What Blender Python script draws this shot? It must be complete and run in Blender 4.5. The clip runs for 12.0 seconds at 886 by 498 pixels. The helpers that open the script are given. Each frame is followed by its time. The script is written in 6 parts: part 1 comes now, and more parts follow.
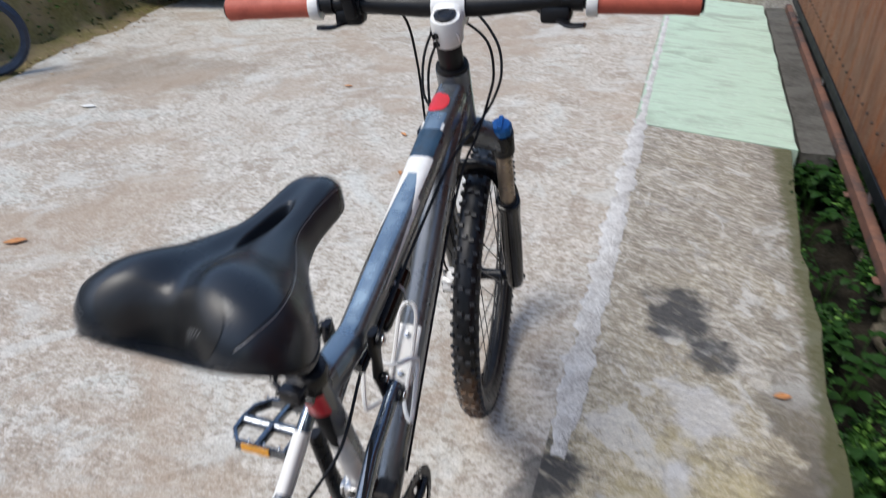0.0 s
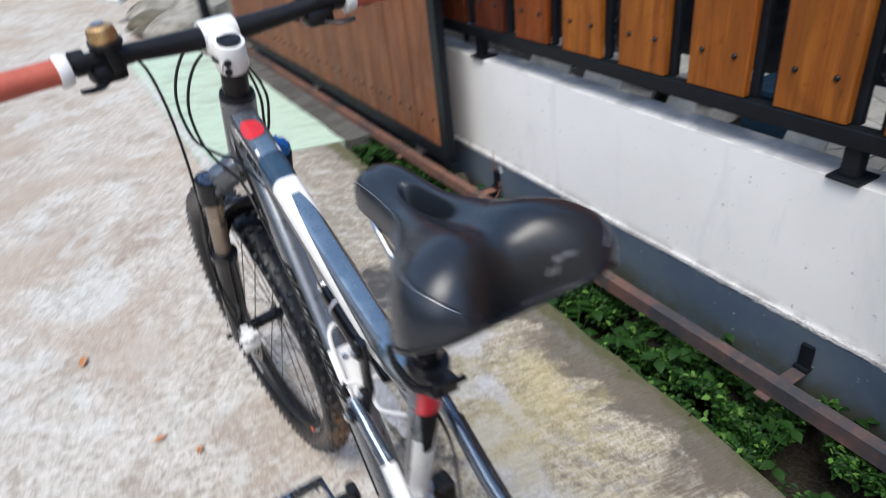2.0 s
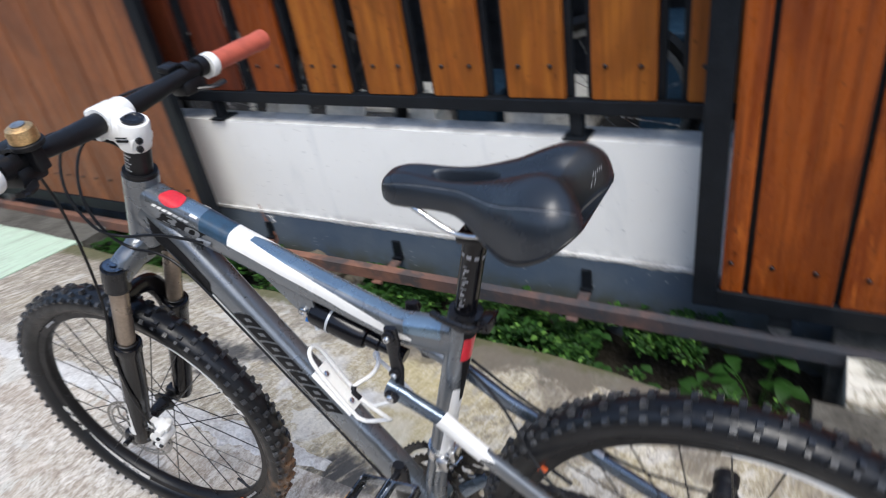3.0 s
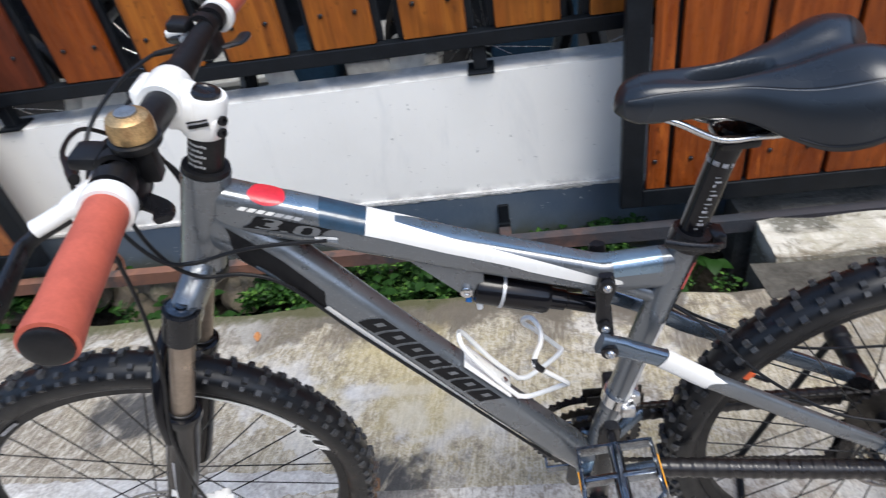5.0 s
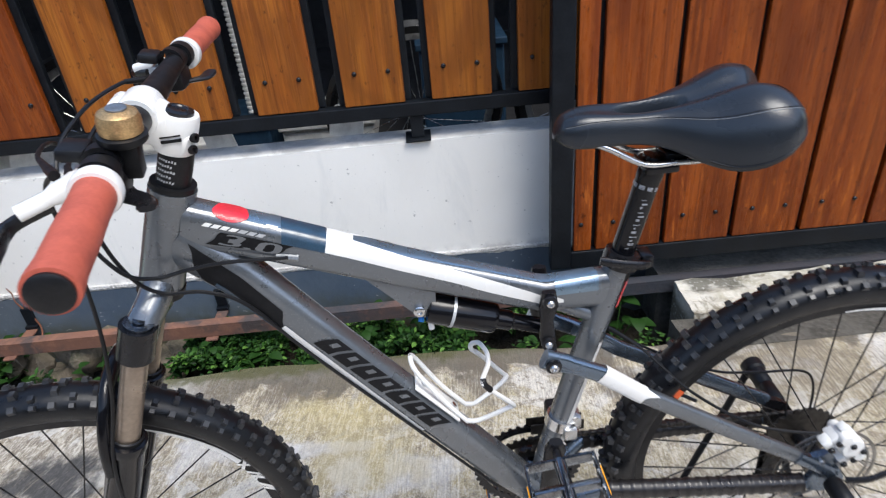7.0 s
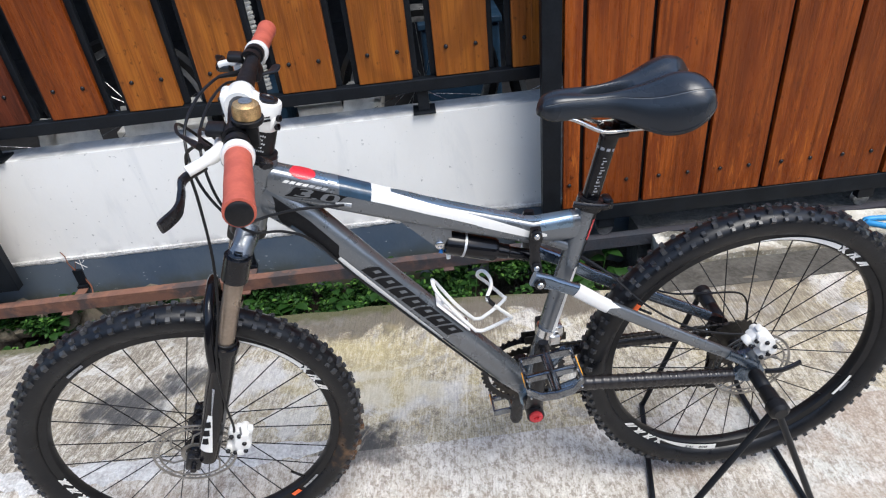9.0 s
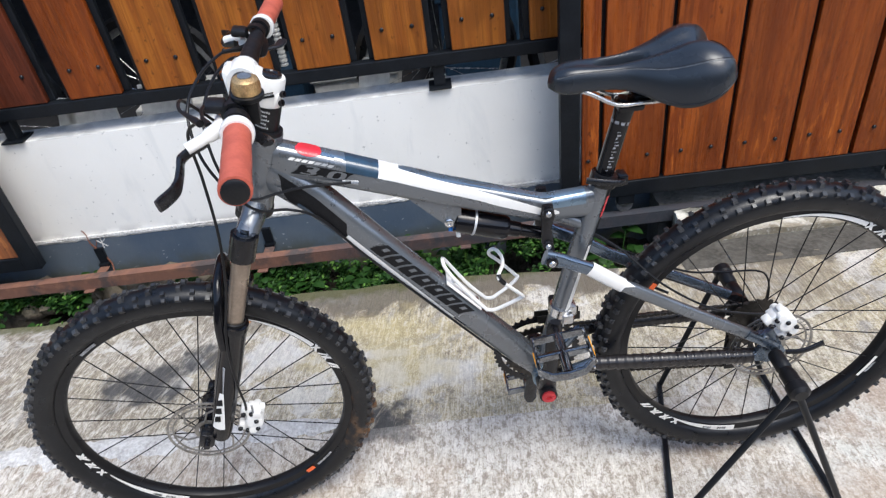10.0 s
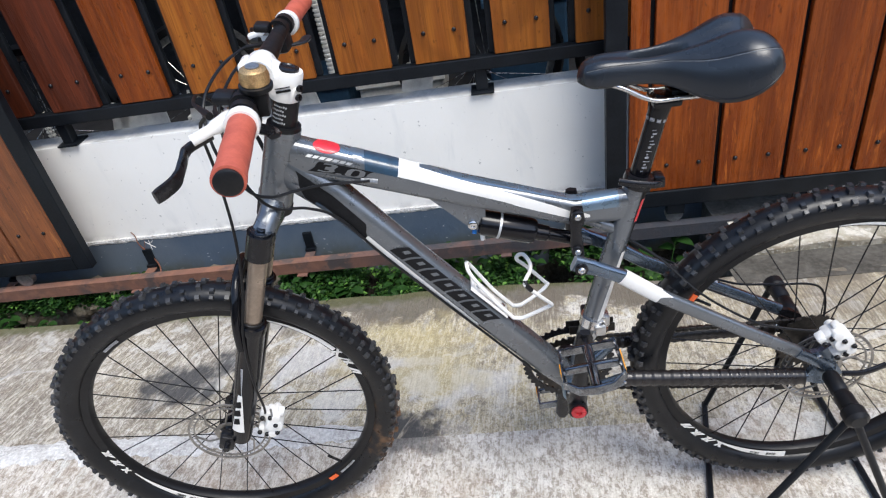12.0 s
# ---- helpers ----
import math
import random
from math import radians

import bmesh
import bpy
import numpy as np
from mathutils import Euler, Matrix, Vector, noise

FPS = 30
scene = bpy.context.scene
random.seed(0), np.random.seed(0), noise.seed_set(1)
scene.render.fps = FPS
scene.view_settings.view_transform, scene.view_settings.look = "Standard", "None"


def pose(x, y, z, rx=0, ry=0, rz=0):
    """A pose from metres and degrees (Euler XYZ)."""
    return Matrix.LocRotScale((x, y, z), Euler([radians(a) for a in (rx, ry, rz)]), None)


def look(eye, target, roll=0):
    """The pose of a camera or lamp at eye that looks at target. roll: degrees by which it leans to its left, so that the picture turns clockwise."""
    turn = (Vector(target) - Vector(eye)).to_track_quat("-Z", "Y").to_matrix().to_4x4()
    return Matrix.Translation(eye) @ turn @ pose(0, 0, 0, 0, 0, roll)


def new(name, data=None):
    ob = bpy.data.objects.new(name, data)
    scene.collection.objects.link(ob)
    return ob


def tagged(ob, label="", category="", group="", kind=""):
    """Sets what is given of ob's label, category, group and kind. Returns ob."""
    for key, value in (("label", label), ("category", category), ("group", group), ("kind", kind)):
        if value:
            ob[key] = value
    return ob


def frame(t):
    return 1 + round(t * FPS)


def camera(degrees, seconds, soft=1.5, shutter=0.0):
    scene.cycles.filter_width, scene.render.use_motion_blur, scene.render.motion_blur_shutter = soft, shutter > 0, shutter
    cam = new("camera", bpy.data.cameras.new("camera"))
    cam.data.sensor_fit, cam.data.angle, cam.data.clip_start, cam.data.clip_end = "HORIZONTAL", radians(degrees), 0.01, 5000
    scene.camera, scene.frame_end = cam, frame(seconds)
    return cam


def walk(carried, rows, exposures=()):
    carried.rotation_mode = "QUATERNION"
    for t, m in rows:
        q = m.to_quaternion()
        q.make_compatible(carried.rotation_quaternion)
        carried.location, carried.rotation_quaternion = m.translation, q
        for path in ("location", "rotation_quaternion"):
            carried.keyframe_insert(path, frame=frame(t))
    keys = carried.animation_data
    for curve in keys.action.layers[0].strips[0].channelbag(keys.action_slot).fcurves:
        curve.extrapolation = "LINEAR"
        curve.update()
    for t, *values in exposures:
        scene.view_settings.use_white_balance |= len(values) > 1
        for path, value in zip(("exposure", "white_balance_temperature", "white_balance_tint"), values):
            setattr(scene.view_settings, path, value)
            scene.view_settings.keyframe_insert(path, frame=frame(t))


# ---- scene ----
cam = camera(69.1, 12.0, soft=1.15, shutter=0.6)
PATH = [
    (0, (0.321, -0.385, 1.228), (-0.291, 1.181, 0.144), -3.3),
    (0.5, (0.281, -0.532, 1.223), (-0.104, 1.064, 0.082), -2.2),
    (1, (0.12, -0.61, 1.235), (0.23, 1.057, 0.136), -3.9),
    (1.5, (-0.054, -0.586, 1.198), (0.395, 0.953, 0.002), -2.9),
    (2, (-0.203, -0.425, 1.202), (0.573, 1.089, 0.151), -6.8),
    (2.5, (-0.398, -0.364, 1.233), (0.74, 0.975, 0.278), -6.9),
    (3, (-0.562, -0.318, 1.261), (0.871, 0.616, 0.225), -10.0),
    (3.5, (-0.614, -0.1, 1.261), (0.859, 0.665, 0.144), -11.7),
    (3.7, (-0.609, -0.023, 1.264), (0.856, 0.736, 0.133), -11.7),
    (5.3, (-0.601, 0.231, 1.233), (0.963, 0.367, -0.007), -8.4),
    (5.5, (-0.575, 0.227, 1.214), (0.989, 0.345, -0.027), -6.6),
    (6, (-0.571, 0.226, 1.2), (1.003, 0.356, -0.027), -7.2),
    (6.5, (-0.615, 0.238, 1.199), (1.085, 0.296, 0.146), -5.9),
    (7, (-0.691, 0.259, 1.216), (1.017, 0.254, 0.176), -5.5),
    (7.2, (-0.724, 0.266, 1.225), (0.988, 0.239, 0.19), -5.7),
    (8.8, (-0.948, 0.286, 1.334), (0.716, 0.273, 0.224), -6.5),
    (9, (-0.949, 0.291, 1.334), (0.71, 0.289, 0.216), -6.6),
    (9.5, (-0.961, 0.296, 1.338), (0.699, 0.279, 0.222), -6.2),
    (10, (-0.932, 0.269, 1.321), (0.69, 0.345, 0.153), -8.3),
    (10.5, (-0.924, 0.231, 1.31), (0.698, 0.368, 0.148), -8.5),
    (11, (-0.923, 0.218, 1.301), (0.733, 0.403, 0.194), -9.1),
    (11.5, (-0.921, 0.218, 1.292), (0.732, 0.442, 0.19), -9.6),
    (12, (-0.901, 0.223, 1.276), (0.741, 0.46, 0.158), -10.3),
]
walk(cam, [(t, look(eye, target, roll)) for t, eye, target, roll in PATH],
     [(0.0, 0.72, 6600, 9), (1.0, 0.83, 6550, 9), (2.0, 0.97, 6500, 9), (5.5, 1.08, 6500, 9), (9.0, 1.16, 6500, 9), (12.0, 1.16, 6500, 9)])

# ---- light ----
world = bpy.data.worlds.new("sky")
scene.world = world
world.use_nodes = True
wn = world.node_tree.nodes
sky = wn.new("ShaderNodeTexSky")
sky.sky_type, sky.sun_disc = "NISHITA", False
sky.sun_elevation, sky.sun_rotation = radians(52), radians(230)
world.node_tree.links.new(sky.outputs[0], wn["Background"].inputs[0])
wn["Background"].inputs[1].default_value = 0.15
sun = new("sun", bpy.data.lights.new("sun", "SUN"))
sun.data.energy, sun.data.angle, sun.data.color = 1.7, radians(30), (1.0, 0.97, 0.92)
sun.matrix_world = look((-1.8, -1.5, 5.0), (0, 0, 0))

# ---- materials ----
class Mat:
    """A node material built step by step from noise, masks and mixes in object space."""

    def __init__(self, name, rough=0.5, metal=0.0, coat=0.0, spec=0.5):
        self.m = bpy.data.materials.new(name)
        self.m.use_nodes = True
        self.t = self.m.node_tree
        self.b = self.t.nodes["Principled BSDF"]
        self.b.inputs["Roughness"].default_value, self.b.inputs["Metallic"].default_value = rough, metal
        self.b.inputs["Coat Weight"].default_value, self.b.inputs["Coat Roughness"].default_value = coat, 0.1
        self.b.inputs["Specular IOR Level"].default_value = spec
        self.co = self.node("ShaderNodeTexCoord").outputs["Object"]

    def node(self, kind):
        return self.t.nodes.new(kind)

    def put(self, value, socket):
        if isinstance(value, bpy.types.NodeSocket):
            self.t.links.new(value, socket)
        elif isinstance(value, tuple) and len(value) == 3 and socket.type == "RGBA":
            socket.default_value = (*value, 1)
        else:
            socket.default_value = value

    def scaled(self, stretch):
        n = self.node("ShaderNodeMapping")
        self.put(self.co, n.inputs["Vector"])
        n.inputs["Scale"].default_value = stretch
        return n.outputs[0]

    def noise(self, scale, detail=5, stretch=None, rough=0.55, warp=0.0, turn=0.0):
        n = self.node("ShaderNodeTexNoise")
        flat = self.co
        if turn:
            r = self.node("ShaderNodeVectorRotate")
            r.rotation_type = "Z_AXIS"
            self.put(self.co, r.inputs["Vector"])
            r.inputs["Angle"].default_value = radians(turn)
            self.co = r.outputs[0]
        self.put(self.scaled(stretch) if stretch else self.co, n.inputs["Vector"])
        self.co = flat
        n.inputs["Scale"].default_value, n.inputs["Detail"].default_value = scale, detail
        n.inputs["Roughness"].default_value, n.inputs["Distortion"].default_value = rough, warp
        return n.outputs["Fac"]

    def span(self, fac, a, b, lo=0.0, hi=1.0):
        n = self.node("ShaderNodeMapRange")
        n.interpolation_type = "SMOOTHSTEP"
        self.put(fac, n.inputs["Value"])
        for key, v in (("From Min", a), ("From Max", b), ("To Min", lo), ("To Max", hi)):
            n.inputs[key].default_value = v
        return n.outputs[0]

    def calc(self, op, a, b=0.0):
        n = self.node("ShaderNodeMath")
        n.operation = op
        self.put(a, n.inputs[0])
        self.put(b, n.inputs[1])
        return n.outputs[0]

    def mix(self, fac, a, b, kind="MIX"):
        n = self.node("ShaderNodeMix")
        n.data_type, n.blend_type = "RGBA", kind
        self.put(fac, n.inputs[0])
        self.put(a, n.inputs[6])
        self.put(b, n.inputs[7])
        return n.outputs[2]

    def axis(self, i):
        n = self.node("ShaderNodeSeparateXYZ")
        self.put(self.co, n.inputs[0])
        return n.outputs[i]

    def spot(self, centre, radii, ragged=0.6, scale=9.0):
        """1 in the middle of an uneven patch, 0 outside it."""
        a = self.node("ShaderNodeVectorMath")
        a.operation = "SUBTRACT"
        self.put(self.co, a.inputs[0])
        a.inputs[1].default_value = centre
        d = self.node("ShaderNodeVectorMath")
        d.operation = "DIVIDE"
        self.put(a.outputs[0], d.inputs[0])
        d.inputs[1].default_value = radii
        ln = self.node("ShaderNodeVectorMath")
        ln.operation = "LENGTH"
        self.put(d.outputs[0], ln.inputs[0])
        n = self.calc("MULTIPLY", self.calc("SUBTRACT", self.noise(scale, 6), 0.5), ragged * 2.5)
        return self.span(self.calc("ADD", ln.outputs["Value"], n), 1.1, 0.45)

    def island(self, lo, hi):
        n = self.node("ShaderNodeNewGeometry")
        return self.span(n.outputs["Random Per Island"], 0, 1, lo, hi)

    def each(self):
        return self.node("ShaderNodeObjectInfo").outputs["Random"]

    def done(self, color, rough=None, bump=None, depth=0.002):
        self.put(color, self.b.inputs["Base Color"])
        if rough is not None:
            self.put(rough, self.b.inputs["Roughness"])
        if bump is not None:
            n = self.node("ShaderNodeBump")
            n.inputs["Distance"].default_value = depth
            self.put(bump, n.inputs["Height"])
            self.put(n.outputs[0], self.b.inputs["Normal"])
        return self.m


def plain(name, color, rough=0.5, metal=0.0, coat=0.0, wear=0.12, scale=25.0, second=None, bump=0.0, grain=None, spec=0.5):
    """A surface of one colour with grain, patches and uneven gloss."""
    m = Mat(name, rough, metal, coat, spec)
    big, fine = m.noise(scale, 5), m.noise(scale * 9, 4)
    c = m.mix(m.span(big, 0.38, 0.66), color, second or tuple(v * (1 - wear * 1.6) for v in color))
    c = m.mix(m.span(fine, 0.35, 0.7, 0, wear), c, tuple(min(v * 1.7 + 0.02, 1) for v in color))
    return m.done(c, m.span(big, 0.3, 0.7, max(rough - 0.07, 0.03), min(rough + 0.09, 1)), grain or fine if bump else None, bump)


def driveway():
    m = Mat("driveway_concrete", 0.85)
    c = m.mix(m.span(m.noise(0.9, 4, warp=0.6), 0.4, 0.62), (0.51, 0.478, 0.415), (0.42, 0.37, 0.305))
    c = m.mix(m.span(m.noise(0.5, 5, warp=1.0), 0.53, 0.66, 0, 0.7), c, (0.29, 0.225, 0.17))
    c = m.mix(m.span(m.noise(1.6, 6, warp=1.4), 0.54, 0.61, 0, 0.7), c, (0.53, 0.55, 0.51))
    flakes = m.noise(12, 9, stretch=(1, 1.6, 1), rough=0.7, warp=0.5, turn=18)
    c = m.mix(m.span(flakes, 0.51, 0.57, 0, 0.62), c, (0.66, 0.625, 0.57))
    c = m.mix(m.span(m.noise(23, 7, rough=0.7, warp=0.4), 0.54, 0.64, 0, 0.6), c, (0.24, 0.19, 0.15))
    c = m.mix(m.span(m.noise(4.5, 6, warp=1.2), 0.54, 0.63, 0, 0.66), c, (0.275, 0.215, 0.16))
    scuffs = m.noise(1.0, 6, stretch=(12, 90, 20), rough=0.7, turn=-12)
    c = m.mix(m.span(scuffs, 0.56, 0.64, 0, 0.4), c, (0.7, 0.67, 0.62))
    c = m.mix(m.span(scuffs, 0.43, 0.36, 0, 0.45), c, (0.19, 0.16, 0.135))
    lines = m.noise(1.0, 6, stretch=(16, 210, 20), rough=0.68, warp=0.1, turn=5)
    c = m.mix(m.span(lines, 0.52, 0.58, 0, 0.28), c, (0.21, 0.175, 0.14))
    c = m.mix(m.span(lines, 0.47, 0.41, 0, 0.27), c, (0.74, 0.7, 0.64))
    pits = m.noise(40, 7, stretch=(1, 1.6, 1), rough=0.72, warp=0.35)
    c = m.mix(m.span(pits, 0.52, 0.57, 0, 0.66), c, (0.19, 0.148, 0.11))
    c = m.mix(m.span(pits, 0.45, 0.39, 0, 0.45), c, (0.72, 0.69, 0.63))
    c = m.mix(m.span(m.noise(1.3, 7, rough=0.62, warp=1.2), 0.5, 0.62, 0, 0.5), c, (0.33, 0.255, 0.19))
    c = m.mix(m.span(m.noise(2.2, 7, rough=0.62, warp=1.2), 0.55, 0.63, 0, 0.5), c, (0.56, 0.57, 0.54))
    c = m.mix(m.calc("MULTIPLY", m.spot((-3.0, 2.9, 0), (0.9, 0.5, 1), 1.1, 3), 0.6), c, (0.2, 0.145, 0.095))
    c = m.mix(m.span(m.noise(0.75, 6, rough=0.6, warp=1.6), 0.5, 0.6, 0, 0.55), c, (0.36, 0.275, 0.2))
    fine = m.noise(160, 4)
    c = m.mix(m.span(fine, 0.5, 0.62, 0, 0.22), c, (0.76, 0.72, 0.65))
    c = m.mix(m.span(fine, 0.46, 0.36, 0, 0.28), c, (0.22, 0.185, 0.15))
    c = m.mix(m.span(m.noise(85, 4, rough=0.7), 0.58, 0.64, 0, 0.5), c, (0.2, 0.165, 0.135))
    c = m.mix(m.calc("MULTIPLY", m.spot((0.15, 0.54, 0), (0.055, 0.11, 1), 0.9, 16), 0.75), c, (0.04, 0.042, 0.048))
    h = m.calc("ADD", m.noise(30, 6), m.calc("MULTIPLY", fine, 0.5))
    return m.done(c, m.span(m.noise(5), 0.3, 0.7, 0.72, 0.95), h, 0.005)


def brushed():
    m = Mat("brushed_concrete", 0.85)
    lines = m.noise(1.0, 6, stretch=(13, 190, 20), rough=0.68, warp=0.12, turn=4)
    swirl = m.noise(1.0, 6, stretch=(9, 52, 20), rough=0.66, warp=0.5, turn=24)
    c = m.mix(m.span(m.noise(1.7, 5, warp=0.8), 0.4, 0.62), (0.46, 0.39, 0.245), (0.45, 0.405, 0.31))
    c = m.mix(m.span(m.noise(3.6, 8, stretch=(1, 1.6, 1), rough=0.62, warp=0.7), 0.53, 0.6, 0, 0.72), c, (0.2, 0.175, 0.145))
    c = m.mix(m.span(m.noise(2.6, 7, rough=0.62, warp=1.2), 0.55, 0.61, 0, 0.8), c, (0.7, 0.68, 0.65))
    c = m.mix(m.span(m.noise(6, 6), 0.55, 0.68, 0, 0.6), c, (0.46, 0.38, 0.19))
    far = m.span(m.axis(1), 0.5, 1.5)
    c = m.mix(m.calc("MULTIPLY", far, m.span(m.noise(3.5, 5, stretch=(1, 2, 1), turn=24), 0.3, 0.6, 0.6, 1.0)), c, (0.21, 0.18, 0.145))
    c = m.mix(m.calc("MULTIPLY", far, m.span(swirl, 0.5, 0.6, 0, 0.75)), c, (0.54, 0.5, 0.44))
    c = m.mix(m.calc("MULTIPLY", far, m.span(swirl, 0.46, 0.37, 0, 0.7)), c, (0.11, 0.095, 0.08))
    c = m.mix(m.span(lines, 0.51, 0.57, 0, 0.42), c, (0.2, 0.165, 0.115))
    c = m.mix(m.span(lines, 0.48, 0.42, 0, 0.42), c, (0.72, 0.67, 0.55))
    flecks = m.noise(1.0, 6, stretch=(30, 130, 20), rough=0.75, turn=10)
    c = m.mix(m.span(flecks, 0.56, 0.63, 0, 0.5), c, (0.74, 0.7, 0.63))
    c = m.mix(m.span(flecks, 0.44, 0.37, 0, 0.45), c, (0.12, 0.1, 0.08))
    # broken crust: small dark pits and pale crumbs
    pits = m.noise(44, 7, stretch=(1, 1.5, 1), rough=0.72, warp=0.35)
    c = m.mix(m.span(pits, 0.54, 0.59, 0, 0.66), c, (0.17, 0.14, 0.105))
    c = m.mix(m.span(pits, 0.46, 0.4, 0, 0.5), c, (0.74, 0.7, 0.61))
    # worn skin: pale lime, brown flaking and grey scuffs
    c = m.mix(m.span(m.noise(4.2, 8, rough=0.66, warp=1.0), 0.55, 0.6, 0, 0.6), c, (0.68, 0.67, 0.64))
    c = m.mix(m.span(m.noise(15, 8, rough=0.72, warp=0.6), 0.56, 0.61, 0, 0.6), c, (0.24, 0.195, 0.14))
    c = m.mix(m.span(m.noise(7.5, 6, rough=0.6, warp=0.8), 0.58, 0.64, 0, 0.45), c, (0.3, 0.295, 0.3))
    fine = m.noise(210, 4)
    c = m.mix(m.span(fine, 0.5, 0.62, 0, 0.32), c, (0.74, 0.68, 0.58))
    c = m.mix(m.span(fine, 0.46, 0.36, 0, 0.32), c, (0.18, 0.155, 0.12))
    # damp dark edge by the drain, oil marks, pale scrapes
    damp = m.span(m.calc("ADD", m.axis(0), m.calc("MULTIPLY", m.noise(4.5, 8, rough=0.65, warp=0.5), 0.75)), 1.03, 1.1, 0, 0.85)
    c = m.mix(m.calc("MULTIPLY", damp, m.span(m.axis(1), 1.25, 0.75, 0.3, 1.0)), c, (0.105, 0.09, 0.07))
    c = m.mix(m.span(m.calc("ADD", m.axis(0), m.calc("MULTIPLY", m.noise(30, 5), 0.09)), 0.8, 0.845, 0, 0.85), c, (0.085, 0.085, 0.03))
    for p, r, f in (((0.43, 1.27, 0), (0.11, 0.15, 1), 0.9), ((0.52, 1.12, 0), (0.07, 0.09, 1), 0.85), ((0.17, 0.56, 0), (0.1, 0.13, 1), 0.95)):
        c = m.mix(m.calc("MULTIPLY", m.spot(p, r, 0.9, 14), m.span(swirl, 0.35, 0.5, 0.45 * f, f)), c, (0.035, 0.037, 0.042))
    for p, r in (((0.5, 0.9, 0), (0.1, 0.14, 1)), ((0.33, 0.35, 0), (0.09, 0.18, 1)), ((0.45, 0.6, 0), (0.03, 0.2, 1)), ((0.36, 0.52, 0), (0.06, 0.07, 1))):
        c = m.mix(m.calc("MULTIPLY", m.spot(p, r, 1.1, 12), 0.5), c, (0.66, 0.66, 0.67))
    # broad brown staining by the cement slab, moss-yellow bloom and damp patches towards the drain
    c = m.mix(m.calc("MULTIPLY", m.spot((0.62, -0.62, 0), (0.24, 0.3, 1), 0.8, 6), m.span(lines, 0.42, 0.56, 0.45, 0.8)), c, (0.2, 0.17, 0.125))
    c = m.mix(m.calc("MULTIPLY", m.spot((0.49, 0.52, 0), (0.2, 0.26, 1), 1.1, 7), 0.42), c, (0.52, 0.43, 0.2))
    for p, r in (((0.68, 0.18, 0), (0.14, 0.1, 1)), ((0.73, -0.06, 0), (0.11, 0.17, 1)), ((0.58, -0.2, 0), (0.14, 0.08, 1)), ((0.74, 0.42, 0), (0.07, 0.12, 1)), ((0.68, 0.74, 0), (0.06, 0.14, 1))):
        c = m.mix(m.calc("MULTIPLY", m.spot(p, r, 1.2, 11), m.span(lines, 0.42, 0.54, 0.5, 0.85)), c, (0.15, 0.125, 0.095))
    h = m.calc("ADD", lines, m.calc("ADD", m.calc("MULTIPLY", fine, 0.35), m.calc("MULTIPLY", swirl, 0.6)))
    return m.done(c, 0.88, h, 0.006)


def green_paint():
    m = Mat("green_paint", 0.75)
    lines = m.noise(1.0, 5, stretch=(6, 60, 20), rough=0.6)
    c = m.mix(m.span(m.noise(2.2, 5, stretch=(1, 2.5, 1), warp=0.6), 0.5, 0.68, 0, 0.8), (0.45, 0.58, 0.45), (0.29, 0.35, 0.27))
    c = m.mix(m.span(lines, 0.5, 0.62, 0, 0.5), c, (0.33, 0.36, 0.3))
    c = m.mix(m.span(m.noise(40, 4), 0.55, 0.7, 0, 0.4), c, (0.6, 0.68, 0.58))
    return m.done(c, 0.8, lines, 0.004)


def plaster():
    m = Mat("white_plaster", 0.8)
    c = m.mix(m.span(m.noise(1.6, 5), 0.4, 0.7), (0.8, 0.785, 0.745), (0.74, 0.725, 0.685))
    low = m.span(m.axis(2), 0.449, 0.4545)
    c = m.mix(m.calc("MULTIPLY", low, m.span(m.noise(7, 7, rough=0.65, warp=0.8), 0.4, 0.62, 0.4, 0.85)), c, (0.36, 0.36, 0.355))
    c = m.mix(m.calc("MULTIPLY", m.span(m.axis(2), 0.07, 0.03), m.span(m.noise(14, 6), 0.42, 0.6, 0, 0.7)), c, (0.38, 0.37, 0.36))
    c = m.mix(m.span(m.noise(1.0, 6, stretch=(8, 8, 1.5), rough=0.6, warp=0.8), 0.56, 0.68, 0, 0.25), c, (0.55, 0.56, 0.56))
    c = m.mix(m.span(m.noise(55, 3), 0.69, 0.74, 0, 0.6), c, (0.25, 0.25, 0.24))
    return m.done(c, 0.85, m.noise(18, 5), 0.0012)


def band_paint():
    m = Mat("grey_paint", 0.55)
    c = m.mix(m.span(m.noise(2.5, 5), 0.4, 0.65), (0.062, 0.088, 0.125), (0.095, 0.118, 0.145))
    c = m.mix(m.span(m.noise(34, 5, stretch=(1, 1, 2)), 0.68, 0.74, 0, 0.8), c, (0.55, 0.56, 0.56))
    c = m.mix(m.calc("MULTIPLY", m.span(m.axis(2), -0.05, -0.2), m.span(m.noise(9, 5), 0.35, 0.6)), c, (0.06, 0.06, 0.035))
    return m.done(c, 0.6, m.noise(25, 5), 0.003)


